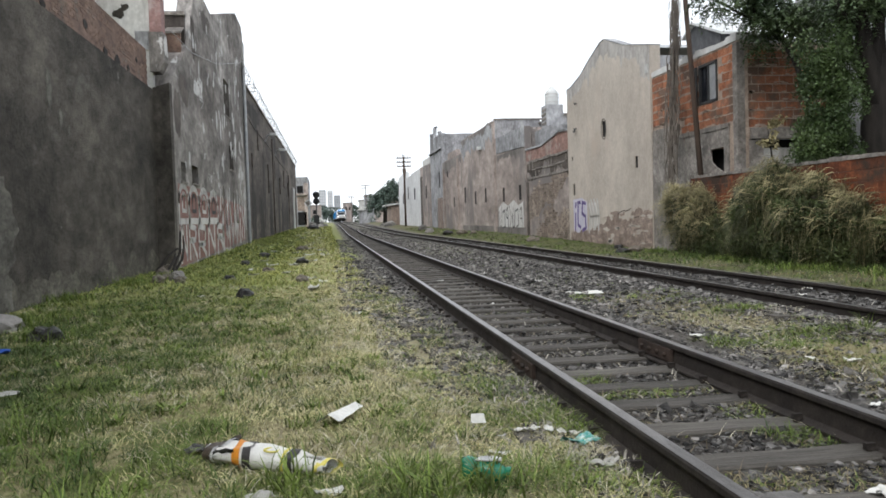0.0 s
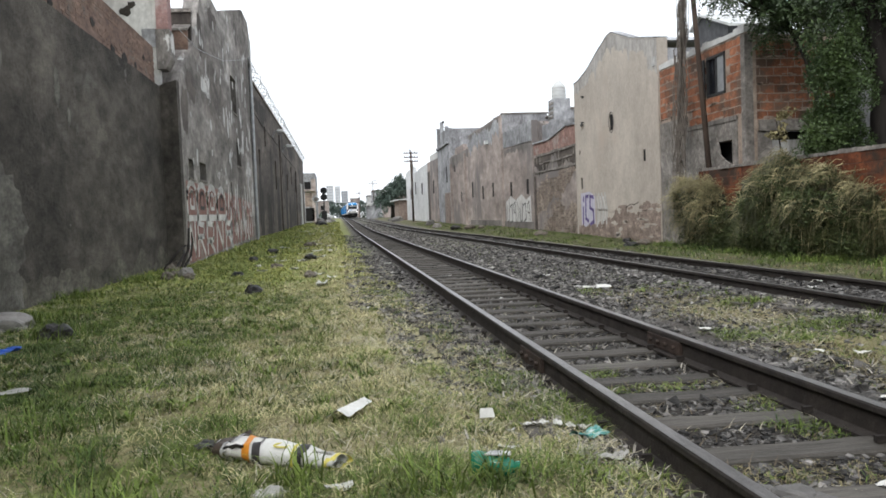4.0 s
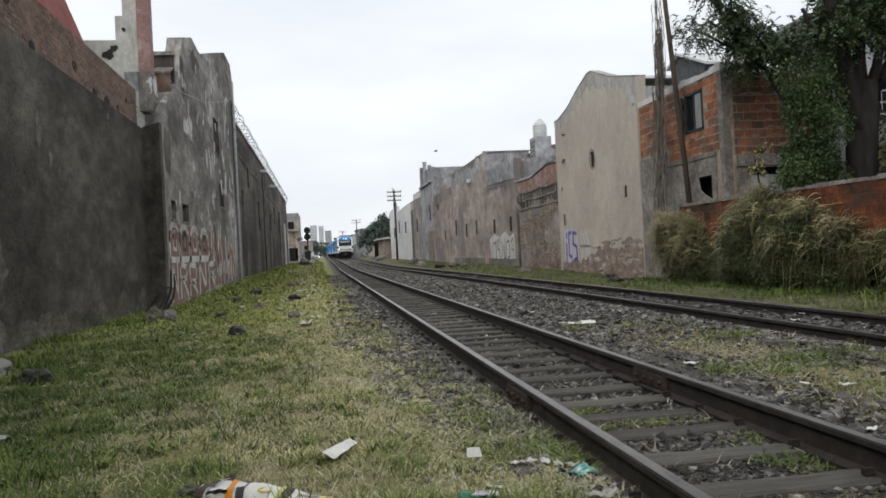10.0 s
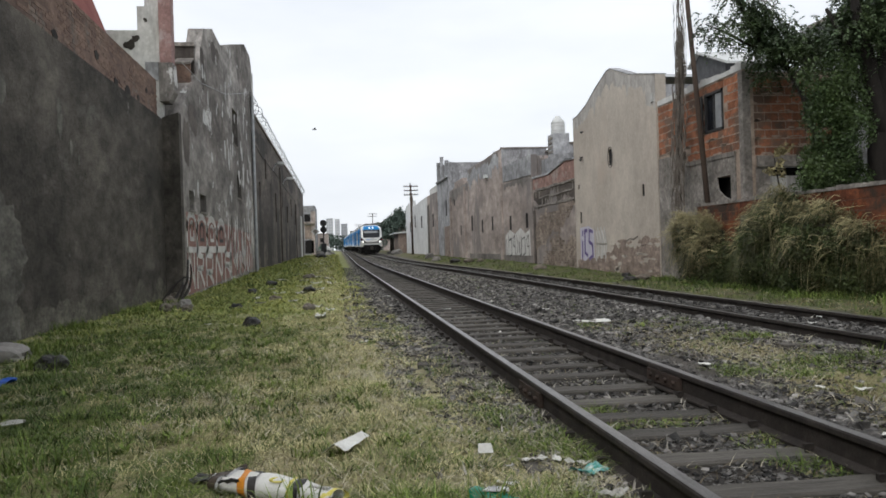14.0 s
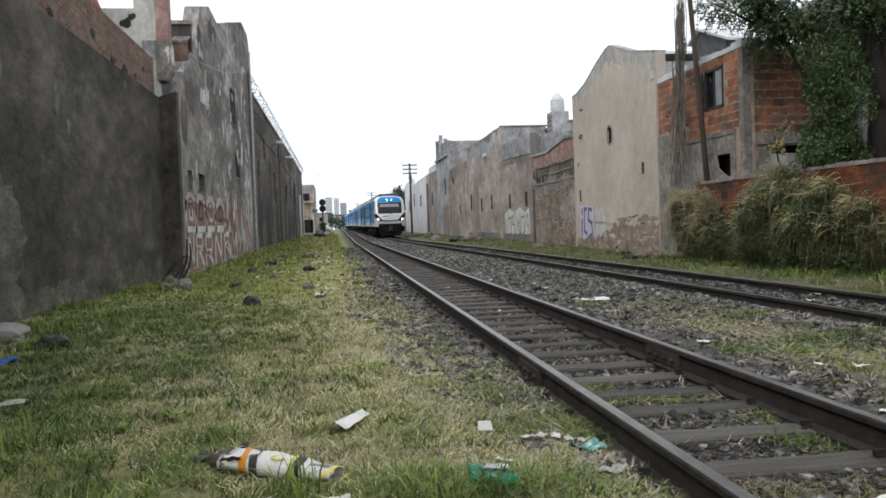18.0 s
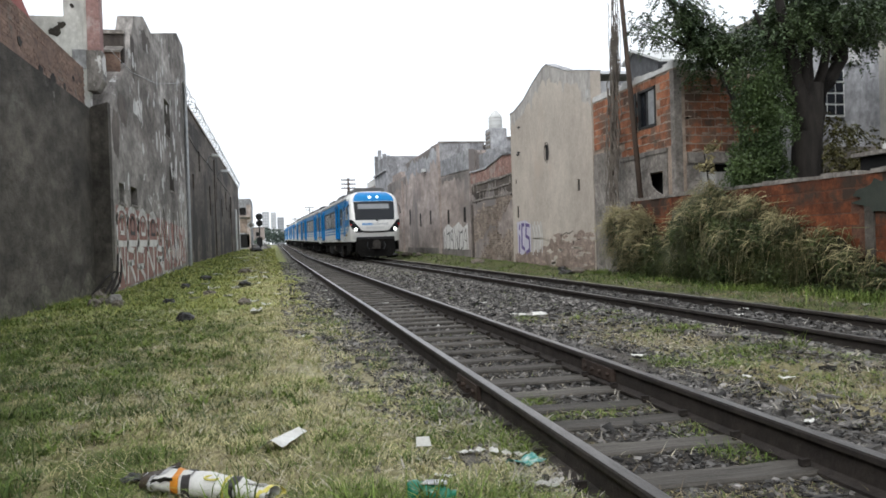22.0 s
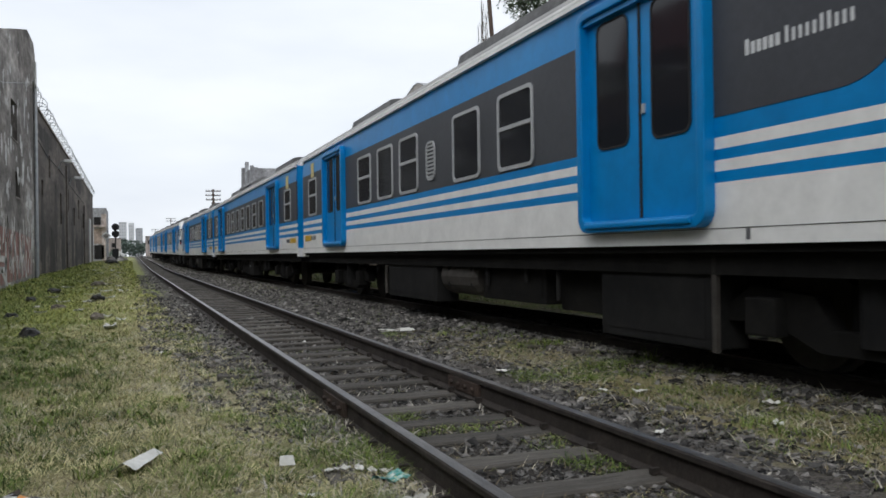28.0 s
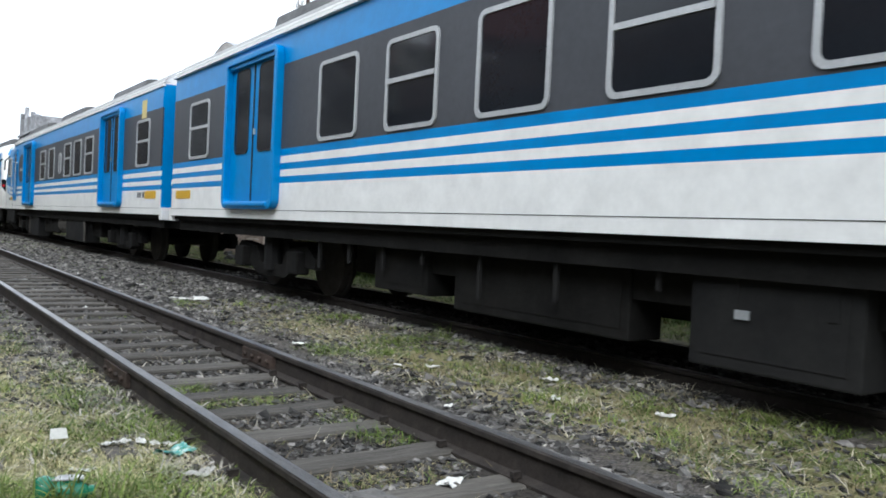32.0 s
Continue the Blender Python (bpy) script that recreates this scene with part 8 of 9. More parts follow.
# ---- dry creeper over the brick wall ----
def creeper(name, label, y0, y1, top, depth, tufts, leaves, seed, dry=0.55, slope=0.0, leaf="creeper_leaf"):
    """A lumpy mass against the wall, hung with tufts of arching strands and small leaves."""
    rg = np.random.default_rng(seed)
    c = thing(name, label, "creeper")

    def skin(u, w):
        y = y0 + (y1 - y0) * u
        side = max(0.0, math.sin(math.pi * u)) ** 0.45
        zt = top * (0.66 + 0.34 * side) * (1 - slope * (1 - u) ** 4) + 0.36 * noise.noise(Vector((y * 1.3, 3.0, seed))) + 0.2 * noise.noise(Vector((y * 4.1, 3.0, seed)))
        d = depth * side * (0.45 + 0.55 * math.sin(math.pi * min(1, 0.2 + 0.8 * (1 - w)))) * (1 + 0.9 * noise.noise(Vector((y * 2.0, w * 2.6, seed + 5))) + 0.6 * noise.noise(Vector((y * 5.0, w * 5.0, seed + 8))))
        return (8.60 - max(0.015, d * (1.0 if w < 0.9 else 0.5)), y, -0.02 + (zt + 0.02) * w)

    ny, nz = 70, 24
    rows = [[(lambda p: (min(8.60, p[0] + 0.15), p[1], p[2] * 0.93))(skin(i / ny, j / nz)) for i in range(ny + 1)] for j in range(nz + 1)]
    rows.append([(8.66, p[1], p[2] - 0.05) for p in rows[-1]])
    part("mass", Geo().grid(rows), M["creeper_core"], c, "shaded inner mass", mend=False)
    made = {"straw": [], "green": []}
    for _ in range(tufts):
        u, w = rg.uniform(0.01, 0.99), min(1.0, rg.beta(2.2, 1.0) + 0.03)
        if noise.noise(Vector((u * (y1 - y0) * 2.4, w * 3.2, seed + 31))) < -0.22:
            continue
        kind = "straw" if rg.uniform() < dry * min(1.0, (0.5 if dry > 0.85 else 0.15) + max(0.0, (w - 0.45) / 0.4)) else "green"
        px, py, pz = skin(u, w)
        lean = rg.normal(0, 0.9)
        hang = rg.uniform() < (0.32 if w < 0.75 else 0.12)
        for _ in range(int(rg.uniform(5, 11))):
            L = rg.uniform(0.3, 0.85) * min(1.0, 0.35 + w) if hang else rg.uniform(0.10, 0.46)
            made[kind].append((px + rg.uniform(-0.03, 0.03), py + rg.normal(0, 0.06), pz + rg.normal(0, 0.03), L, L * rg.uniform(0.08, 0.25 if hang else 0.6), L * (0.45 * lean + rg.normal(0, 0.3 if hang else 0.85)), L * rg.uniform(0.0, 0.95 if w > 0.8 else 0.4), rg.uniform(0.010, 0.03), rg.uniform(0.8, 1.05) if hang else rg.uniform(-0.35, 0.8)))
    for nm, key, mat in (("dry_tangle", "straw", M["straw"]), ("green_tangle", "green", M["vine_green"])):
        if not made[key]:
            continue
        a = np.array(made[key])
        n = len(a)
        v = np.zeros((n, 10, 3))
        for k in range(5):
            s = k / 4
            p = np.stack([a[:, 0] - a[:, 4] * (1.6 * s - 0.6 * s * s), a[:, 1] + a[:, 5] * s, a[:, 2] + a[:, 6] * 4 * s * (1 - s) * 0.6 - a[:, 3] * s ** 1.6 * a[:, 8]], -1)
            ww = a[:, 7] * (1 - 0.7 * s)
            side = np.stack([ww * 0.15, ww * 0.5, ww * 0.25], -1)
            v[:, 2 * k], v[:, 2 * k + 1] = p + side, p - side
        v[:, :, 2] = np.maximum(v[:, :, 2], 0.0)
        b = np.arange(n)[:, None] * 10
        f = np.concatenate([b + np.array([2 * k, 2 * k + 1, 2 * k + 3, 2 * k + 2]) for k in range(4)])
        ob = new(nm, mesh_from_arrays(nm, v.reshape(-1, 3), f, mat))
        ob.parent = c
        tagged(ob, "tangle of hanging strands", kind="stuff")
    blobs = []
    for _ in range(leaves):
        px, py, pz = skin(rg.uniform(0.04, 0.96), rg.beta(1.3, 1.7))
        r = rg.uniform(0.06, 0.18)
        blobs.append(((px - 0.03, py, pz), (r, r * 1.3, r), 30))
    v, f = leaf_cloud(blobs, 0.06, seed + 20)
    ob = new("leaves", mesh_from_arrays("leaves", v, f, M[leaf]))
    ob.parent = c
    tagged(ob, "small dull green leaves", kind="stuff")
    return c


creeper("dry_creeper", "hanging straw-coloured creeper on the end of the brick wall", 16.95, 19.15, 1.62, 0.32, 520, 50, 3, 0.9)
creeper("dry_creeper", "broad mound of straw and green creeper over the brick wall", 11.5, 16.0, 1.76, 0.5, 1150, 800, 5, 0.55, 0.45)
creeper("dry_creeper", "thin straw and twigs trailing over the bare brick wall", 9.5, 12.4, 0.95, 0.10, 110, 90, 7, 0.5, 0.75)
creeper("dry_creeper", "low dark creeper between the two straw mounds", 15.6, 17.6, 0.95, 0.2, 90, 130, 8, 0.3)
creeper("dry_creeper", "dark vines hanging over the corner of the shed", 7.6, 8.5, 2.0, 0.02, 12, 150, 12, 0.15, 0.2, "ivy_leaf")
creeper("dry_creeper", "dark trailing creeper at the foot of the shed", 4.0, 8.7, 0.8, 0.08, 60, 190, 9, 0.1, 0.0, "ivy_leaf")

# ---- poles, signal and distance ----
def telegraph_pole(name, label, base, top, arms, r=0.11, arm=1.5, across=True):
    p = thing(name, label, "pole")
    bx, by, bz = base
    tx_, ty_, tz_ = top
    part("shaft", Geo().tube([base, ((bx + tx_) / 2, (by + ty_) / 2, (bz + tz_) / 2), top], [r, r * 0.85, r * 0.7], 8), M["dark_wood"], p, smooth=True)
    for z in arms:
        k = (z - bz) / (tz_ - bz)
        cx, cy = bx + (tx_ - bx) * k, by + (ty_ - by) * k
        a = part("crossarm", box(cx - arm / 2, cy - 0.09, z - 0.05, cx + arm / 2, cy - 0.02, z + 0.05), M["dark_wood"], p, bevel=0.008)
        for i in range(6):
            xi = cx - arm / 2 + 0.08 + i * (arm - 0.16) / 5
            part("insulator", Geo().tube([(xi, cy - 0.055, z + 0.05), (xi, cy - 0.055, z + 0.10), (xi, cy - 0.055, z + 0.13), (xi, cy - 0.055, z + 0.18)], [0.02, 0.05, 0.05, 0.03], 8), M["concrete"], a)
    return p


telegraph_pole("telegraph_pole", "leaning dark wooden telegraph pole with three crossarms", (8.76, 17.75, 0), (8.42, 18.4, 8.85), (7.78, 8.2, 8.62), 0.075, 1.25)
M["vine_stem"] = surface("grey_dead_stem", (0.12, 0.10, 0.085), (0.2, 0.175, 0.15), 6, bump=0)
vine = thing("dead_vine", "bare twiggy vine hanging down beside the pole", "vine")
rnd = random.Random(2)
for k in range(26):
    z0 = rnd.uniform(0.2, 3.5)
    x0, y0 = 8.55 + rnd.uniform(-0.05, 0.05), 19.15 + rnd.uniform(-0.25, 0.25)
    pts = [(x0 + rnd.uniform(-0.08, 0.08), y0 + (18.75 - y0) * s + rnd.uniform(-0.14, 0.14) * (1 - 0.3 * s), z0 + (rnd.uniform(5.5, 7.6) - z0) * s) for s in [i / 9 for i in range(10)]]
    part("stem", Geo().tube(pts, [0.02 - 0.0014 * i for i in range(10)], 4, False), M["vine_stem"], vine, mend=False)
for k in range(26):
    z0 = rnd.uniform(4.2, 7.2)
    a = rnd.uniform(0, 6.28)
    p0 = (8.52, 18.85 - 0.02 * (z0 - 4), z0)
    pts = [p0, (p0[0] + 0.1 * math.cos(a), p0[1] + 0.22 * math.sin(a), z0 - 0.1), (p0[0] + 0.08 * math.cos(a), p0[1] + 0.2 * math.sin(a), z0 - 0.5)]
    part("twig", Geo().tube(pts, [0.008, 0.007, 0.004], 3, False), M["vine_stem"], vine, mend=False)
for k in range(34):
    z0 = rnd.uniform(0.4, 3.4)
    a = rnd.uniform(0, 6.28)
    p0 = (8.54, 19.12, z0)
    pts = [p0, (p0[0] - 0.05, p0[1] + 0.3 * math.sin(a), z0 + 0.15), (p0[0] - 0.05, p0[1] + 0.42 * math.sin(a), z0 - 0.4)]
    part("twig", Geo().tube(pts, [0.012, 0.01, 0.006], 3, False), M["vine_stem"], vine, mend=False)

telegraph_pole("telegraph_pole", "distant dark telegraph pole with three crossarms", (8.15, 86.5, 0.2), (8.12, 86.5, 7.95), (6.85, 7.3, 7.75), 0.12, 1.55)
telegraph_pole("telegraph_pole", "far telegraph pole beyond the row of houses", (8.6, 190, 1.1), (8.6, 190, 9.6), (8.9, 9.5), 0.13, 2.2)
telegraph_pole("telegraph_pole", "far telegraph pole beyond the row of houses", (7.4, 268, 0.8), (7.4, 268, 9.6), (9.0, 9.5), 0.14, 2.4)
column = thing("stone_ornament", "dark tapering post beside the white house", "post")
part("post", Geo().tube([(8.3, 88, 0.5), (8.3, 88, 5.6), (8.3, 88, 6.6), (8.3, 88, 7.0)], [0.1, 0.1, 0.22, 0.06], 10), M["concrete"], column)

signal = thing("railway_signal", "black two-lamp railway signal on a dark post", "signal")
part("post", Geo().tube([(-1.88, 120, 0.3), (-1.88, 120, 4.2)], 0.10, 8), M["black_iron"], signal)
for z in (5.2, 4.25):
    hd = part("signal_head", Geo().tube([(-1.88, 119.9, z), (-1.88, 120.1, z)], [0.5, 0.5], 18), M["black_iron"], signal, "round black signal head")
    part("lens_hood", Geo().tube([(-1.88, 119.5, z), (-1.88, 119.9, z)], [0.17, 0.17], 10, False), M["black_iron"], hd)
part("box", box(-2.3, 119.8, 0.3, -1.5, 120.2, 2.2), M["black_iron"], signal)
sign = thing("warning_sign", "white diamond warning sign on a post", "sign")
part("post", Geo().tube([(-2.68, 104.5, 0.2), (-2.68, 104.5, 3.1)], 0.06, 6), M["galvanised"], sign)
part("board", Geo().prism([(-3.22, 3.62), (-2.68, 3.08), (-2.14, 3.62), (-2.68, 4.16)], 104.4, 104.45, "y"), M["white_plastic"], sign)
part("border", Geo().prism([(-3.0, 3.62), (-2.68, 3.30), (-2.36, 3.62), (-2.68, 3.94)], 104.36, 104.4, "y"), M["concrete"], sign)

far_w = thing("house_crossing", "grey two-storey house at the end of the wall", "house")
part("wall", box(-9, 112, 0, -2.85, 124, 7.4), M["render_blue_grey"], far_w)
part("pale_side", box(-3.4, 111.9, 0.4, -2.8, 112.0, 6.6), M["render_mauve"], far_w)
part("balcony", box(-4.4, 111.2, 4.9, -3.0, 112, 5.15), M["render_mauve"], far_w)
part("window", box(-4.3, 111.9, 5.2, -3.5, 111.98, 6.2), M["dark_void"], far_w, "dark window")
part("shop_front", box(-4.3, 111.9, 0.8, -3.1, 111.98, 2.6), M["dark_void"], far_w, "dark shop front")
part("brick_panel", box(-4.3, 111.92, 2.8, -3.1, 111.99, 4.7), M["worn_brick"], far_w)
# Tower colours are paled so that they carry the haze of distance.
M["haze_white"] = surface("hazy_pale_facade", (0.62, 0.63, 0.64), (0.70, 0.71, 0.72), 0.1, bump=0)
M["haze_grey"] = surface("hazy_grey_facade", (0.40, 0.42, 0.44), (0.47, 0.49, 0.51), 0.1, bump=0)
for x0, x1, top, mt in ((-11, -3.2, 37.5, "haze_white"), (-1.5, 4.2, 36.5, "haze_white"), (5.5, 12.5, 31.0, "haze_grey")):
    tw = thing("apartment_tower", "pale distant apartment tower with rows of windows", "apartment tower", "towers on the horizon")
    part("wall", box(x0, 900, 0, x1, 915, top), M[mt], tw)
    for fl in range(int(top / 3.1)):
        for k in range(3):
            wx0 = x0 + (x1 - x0) * (0.08 + 0.31 * k)
            part("window", box(wx0, 899.8, 1 + 3.1 * fl, wx0 + (x1 - x0) * 0.2, 900, 2.6 + 3.1 * fl), M["haze_grey"] if mt == "haze_white" else M["render_blue_grey"], tw)
for x0, x1, y0, top, mt in ((9.0, 11.6, 200, 7.4, "render_blue_grey"), (8.2, 13, 215, 6.6, "render_pale"), (10, 18, 170, 5.2, "render_mauve"), (-14, -5.5, 150, 6.2, "render_mauve"), (-16, -6, 185, 7.5, "render_pale"),
                            (-9, -2.6, 260, 6.5, "render_mauve"), (12.5, 20, 128, 5.5, "render_pale"), (5.2, 8.5, 300, 8.0, "render_mauve"), (14, 30, 300, 9.0, "render_blue_grey"), (-30, -9, 330, 9.5, "render_blue_grey")):
    hs = thing("far_house", "small distant house beyond the crossing", "house", "houses beyond the crossing")
    part("wall", box(x0, y0, 0.5, x1, y0 + 10, top), M[mt], hs)
    part("roof", box(x0 - 0.2, y0 - 0.2, top, x1 + 0.2, y0 + 10.2, top + 0.25), M["concrete"], hs)
    for k in range(2):
        wx0 = x0 + (x1 - x0) * (0.2 + 0.4 * k)
        part("window", box(wx0, y0 - 0.06, top - 2.6, wx0 + (x1 - x0) * 0.18, y0, top - 1.3), M["dark_void"], hs)
kiosk = thing("trackside_shelter", "low shelter with a pale sloping roof beside the line", "shelter")
part("wall", box(5.6, 152, 0.5, 7.6, 157, 3.2), M["render_blue_grey"], kiosk)
part("roof", Geo().prism([(5.1, 3.1), (8.0, 4.0), (8.0, 4.15), (5.1, 3.25)], 151.5, 157.5, "y"), M["render_pale"], kiosk)


# ---- litter and stones ----
def lump(x, y, r, squash, seed, material, name, label, category, rough=0.4):
    """A rough stone or crumpled lump lying on the ground."""
    bm = bmesh.new()
    bmesh.ops.create_icosphere(bm, subdivisions=3, radius=1.0)
    for v in bm.verts:
        n = noise.noise(v.co * 1.6 + Vector((seed, 0, 0))) + 0.5 * noise.noise(v.co * 4.1 + Vector((0, seed, 0)))
        v.co = v.co * (1 + rough * n)
        v.co = Vector((v.co.x * r[0], v.co.y * r[1], max(v.co.z, -0.5) * r[2] * squash))
    me = bpy.data.meshes.new(name)
    bm.to_mesh(me)
    bm.free()
    me.materials.append(material)
    ob = new(name, me)
    ob.matrix_basis = pose(x, y, ground_z(x, y) + r[2] * squash * 0.35, 0, 0, (seed * 57) % 360)
    return tagged(ob, label, category)


def sheet(x, y, w, d, seed, material, name, label, category, turn=0.0, lift=0.035, curl=0.03, parent=None):
    """A thin crumpled sheet lying on the grass."""
    rows, n = [], 8
    for j in range(n + 1):
        row = []
        for i in range(n + 1):
            u, v = i / n - 0.5, j / n - 0.5
            curl = min(curl, 0.16 * w)
            z = lift * 0.7 + curl * noise.noise(Vector((u * 3 + seed, v * 3, seed))) + curl * 0.5 * (u * 2) ** 2
            row.append((u * w * (1 + 0.12 * noise.noise(Vector((v * 4, seed, 1)))), v * d * (1 + 0.12 * noise.noise(Vector((u * 4, seed, 2)))), z))
        rows.append(row)
    low = [[(a, b, c - 0.003) for a, b, c in r] for r in rows]
    g = Geo().grid(rows).grid(low)
    ob = part(name, g, material, mend=False)
    ob.matrix_basis = pose(x, y, ground_z(x, y), 0, 0, turn)
    return tagged(ob, label, category)


M["litter_white"] = surface("white_paper", (0.62, 0.61, 0.57), (0.74, 0.73, 0.69), 8, rough=0.8, bump=0.2)
M["litter_grey"] = surface("grey_card", (0.36, 0.35, 0.32), (0.5, 0.49, 0.45), 8, rough=0.9, bump=0.2)
M["litter_teal"] = surface("teal_plastic", (0.06, 0.30, 0.27), (0.14, 0.46, 0.41), 8, rough=0.35, bump=0.1, stain=(0.6, 0.66, 0.64), stain_scale=14, stain_cover=0.4, stain_stretch=(1, 3, 1))
M["litter_green"] = surface("green_bottle_plastic", (0.01, 0.14, 0.075), (0.025, 0.22, 0.12), 5, rough=0.25, bump=0.1, spec=0.5)
M["litter_black"] = surface("black_plastic", (0.02, 0.02, 0.02), (0.045, 0.04, 0.038), 5, rough=0.5, bump=0.2)
M["litter_silver"] = surface("crumpled_silver_film", (0.30, 0.30, 0.30), (0.62, 0.62, 0.61), 9, rough=0.35, bump=0.3, grain=30, mottle=0.3)
M["litter_brown"] = surface("dark_brown_print", (0.04, 0.03, 0.022), (0.08, 0.06, 0.045), 6, rough=0.5, bump=0.2)
M["litter_orange"] = surface("orange_print", (0.62, 0.22, 0.02), (0.68, 0.27, 0.03), 5, rough=0.4, bump=0.1)
M["litter_yellow"] = surface("pale_yellow_print", (0.60, 0.52, 0.10), (0.66, 0.58, 0.14), 5, rough=0.4, bump=0.1)
M["litter_blue"] = surface("blue_plastic", (0.02, 0.08, 0.4), (0.03, 0.12, 0.5), 5, rough=0.4, bump=0.1)
M["stone_grey"] = surface("grey_field_stone", (0.20, 0.19, 0.175), (0.32, 0.30, 0.28), 6, bump=0.6, grain=30)
M["stone_mid"] = surface("dark_grey_stone", (0.11, 0.105, 0.10), (0.2, 0.19, 0.18), 6, bump=0.6, grain=30)
M["stone_brown"] = surface("brown_field_stone", (0.13, 0.11, 0.09), (0.22, 0.19, 0.16), 6, bump=0.6, grain=30)

# parked cars, hedges and a barrier at the level crossing
M["car_white"] = surface("white_car_paint", (0.62, 0.62, 0.62), (0.70, 0.70, 0.70), 2, rough=0.3, bump=0, spec=0.5)
M["car_red"] = surface("dull_red_car_paint", (0.28, 0.07, 0.05), (0.34, 0.09, 0.07), 2, rough=0.35, bump=0, spec=0.5)


def parked_car(x, y, z, turn, paint, label):
    c = thing("parked_car", label, "car", "cars at the crossing", m=pose(x, y, z, 0, 0, turn))
    part("body", Geo().prism([(-2.1, 0.35), (2.1, 0.35), (2.15, 0.75), (1.9, 0.88), (1.1, 0.95), (0.6, 1.4), (-0.9, 1.45), (-1.6, 0.98), (-2.1, 0.9)], -0.82, 0.82), paint, c, bevel=0.05)
    for sx in (-0.83, 0.83):
        part("side_window", Geo().prism([(0.95, 0.97), (0.52, 1.34), (-0.85, 1.38), (-1.4, 0.99)], sx - 0.006, sx + 0.006), M["glass_dark"], c)
    part("windscreen", box(-0.68, 0.84, 0.98, 0.68, 0.9, 1.3), M["glass_dark"], c)
    for wx_ in (-0.76, 0.76):
        for wy_ in (-1.3, 1.3):
            part("wheel", Geo().tube([(wx_ - 0.1, wy_, 0.32), (wx_ + 0.1, wy_, 0.32)], 0.32, 14), M["train_rubber"], c)
    return c


parked_car(-3.4, 205, rise(205), 80, M["car_white"], "white car waiting at the level crossing")
parked_car(-7.6, 206, rise(206), 84, M["car_red"], "dull red car waiting at the level crossing")
parked_car(8.2, 214, rise(214), -95, M["car_white"], "white car waiting at the level crossing")
barrier = thing("crossing_barrier", "striped barrier pole beside the level crossing", "barrier")
part("post", box(-2.6, 198.8, rise(199), -2.2, 199.2, rise(199) + 1.3), M["render_pale"], barrier)
part("arm", Geo().tube([(-2.4, 199, rise(199) + 1.1), (-7.0, 199, rise(199) + 1.25)], 0.07, 6), M["white_plastic"], barrier)
hedge_blobs = [((-3.2 - 0.5 * k + 0.4 * math.sin(k * 2.1), 172 + 6 * (k % 4), rise(172) + 0.7 + 0.35 * math.sin(k * 1.3)), (1.1, 1.1, 0.9), 70) for k in range(10)]
hedge_blobs += [((6.2 + 0.45 * k, 168 + 7 * (k % 3), rise(168) + 0.8 + 0.4 * math.sin(k * 1.9)), (0.9, 1.0, 0.9), 70) for k in range(7)]
v, f = leaf_cloud(hedge_blobs, 0.4, 91)
tagged(new("far_hedge", mesh_from_arrays("far_hedge", v, f, M["leaf_far"])), "dull green bushes beside the level crossing", "bushes", kind="stuff")
# rubble heaped on the verges near the signal
for k, (x, y, r) in enumerate(((-1.2, 108, 0.5), (-2.4, 113, 0.7), (-0.6, 118, 0.4), (-1.4, 128, 0.6), (-3.0, 131, 0.7), (6.9, 96, 0.5), (7.4, 99, 0.7), (6.8, 105, 0.4), (7.2, 58, 0.35), (7.6, 66, 0.4))):
    lump(x, y, (r, r * 0.8, r * 0.7), 1, 260 + k, M["stone_mid"] if k % 2 else M["stone_grey"], "rubble", "grey heap of rubble on the verge", "rubble")

# the printed snack bag: a flattened tube with coloured bands
bag = thing("snack_bag", "crumpled white snack bag with orange, black and yellow print", "bag", m=pose(-0.54, 3.70, ground_z(-0.4, 3.7) - 0.01, 0, 0, -35))


def bag_band(s0, s1, mat, name, label="", grow=0.0, slant=0.0):
    """A stretch of the flattened bag; slant skews its two ends across the bag."""
    rows, n, sides = [], 7, 26
    for j in range(n + 1):
        row = []
        for k in range(sides + 1):
            a = 2 * math.pi * k / sides
            s = s0 + (s1 - s0) * j / n + slant * math.cos(a)
            hw = (0.088 - 0.036 * s / 0.78 + 0.010 * noise.noise(Vector((s * 7, a * 0.5, 1)))) + grow
            hh = (0.036 + 0.012 * math.sin(math.pi * min(1, max(0, s / 0.7))) - 0.014 * max(0, s - 0.5) / 0.28 + 0.024 * noise.noise(Vector((s * 11, math.cos(a) * 2, math.sin(a) * 2)))) + grow
            row.append((s * 0.79, hw * math.copysign(abs(math.cos(a)) ** 0.75, math.cos(a)), 0.045 + 0.012 * (1 - s) + hh * math.sin(a)))
        rows.append(row)
    return part(name, Geo().grid(rows), mat, bag, label, smooth=True, mend=False)


bag_band(0.07, 0.775, M["litter_white"], "bag_body")
bag_band(0.02, 0.075, M["litter_brown"], "torn_end", "dark torn mouth of the bag", 0.004, 0.03)
bag_band(0.07, 0.095, M["litter_silver"], "silver_band", "crumpled silver edge", 0.004, 0.03)
bag_band(0.155, 0.205, M["litter_orange"], "orange_band", "orange printed band", 0.003, -0.045)
bag_band(0.222, 0.275, M["litter_black"], "black_band", "black printed band", 0.003, -0.045)
bag_band(0.505, 0.522, M["litter_yellow"], "yellow_band", "thin gold printed band", 0.003, -0.012)
bag_band(0.528, 0.572, M["litter_black"], "black_band", "black printed band", 0.003, -0.012)
bag_band(0.752, 0.78, M["litter_yellow"], "yellow_band", "pale yellow printed end", 0.003, 0.035)
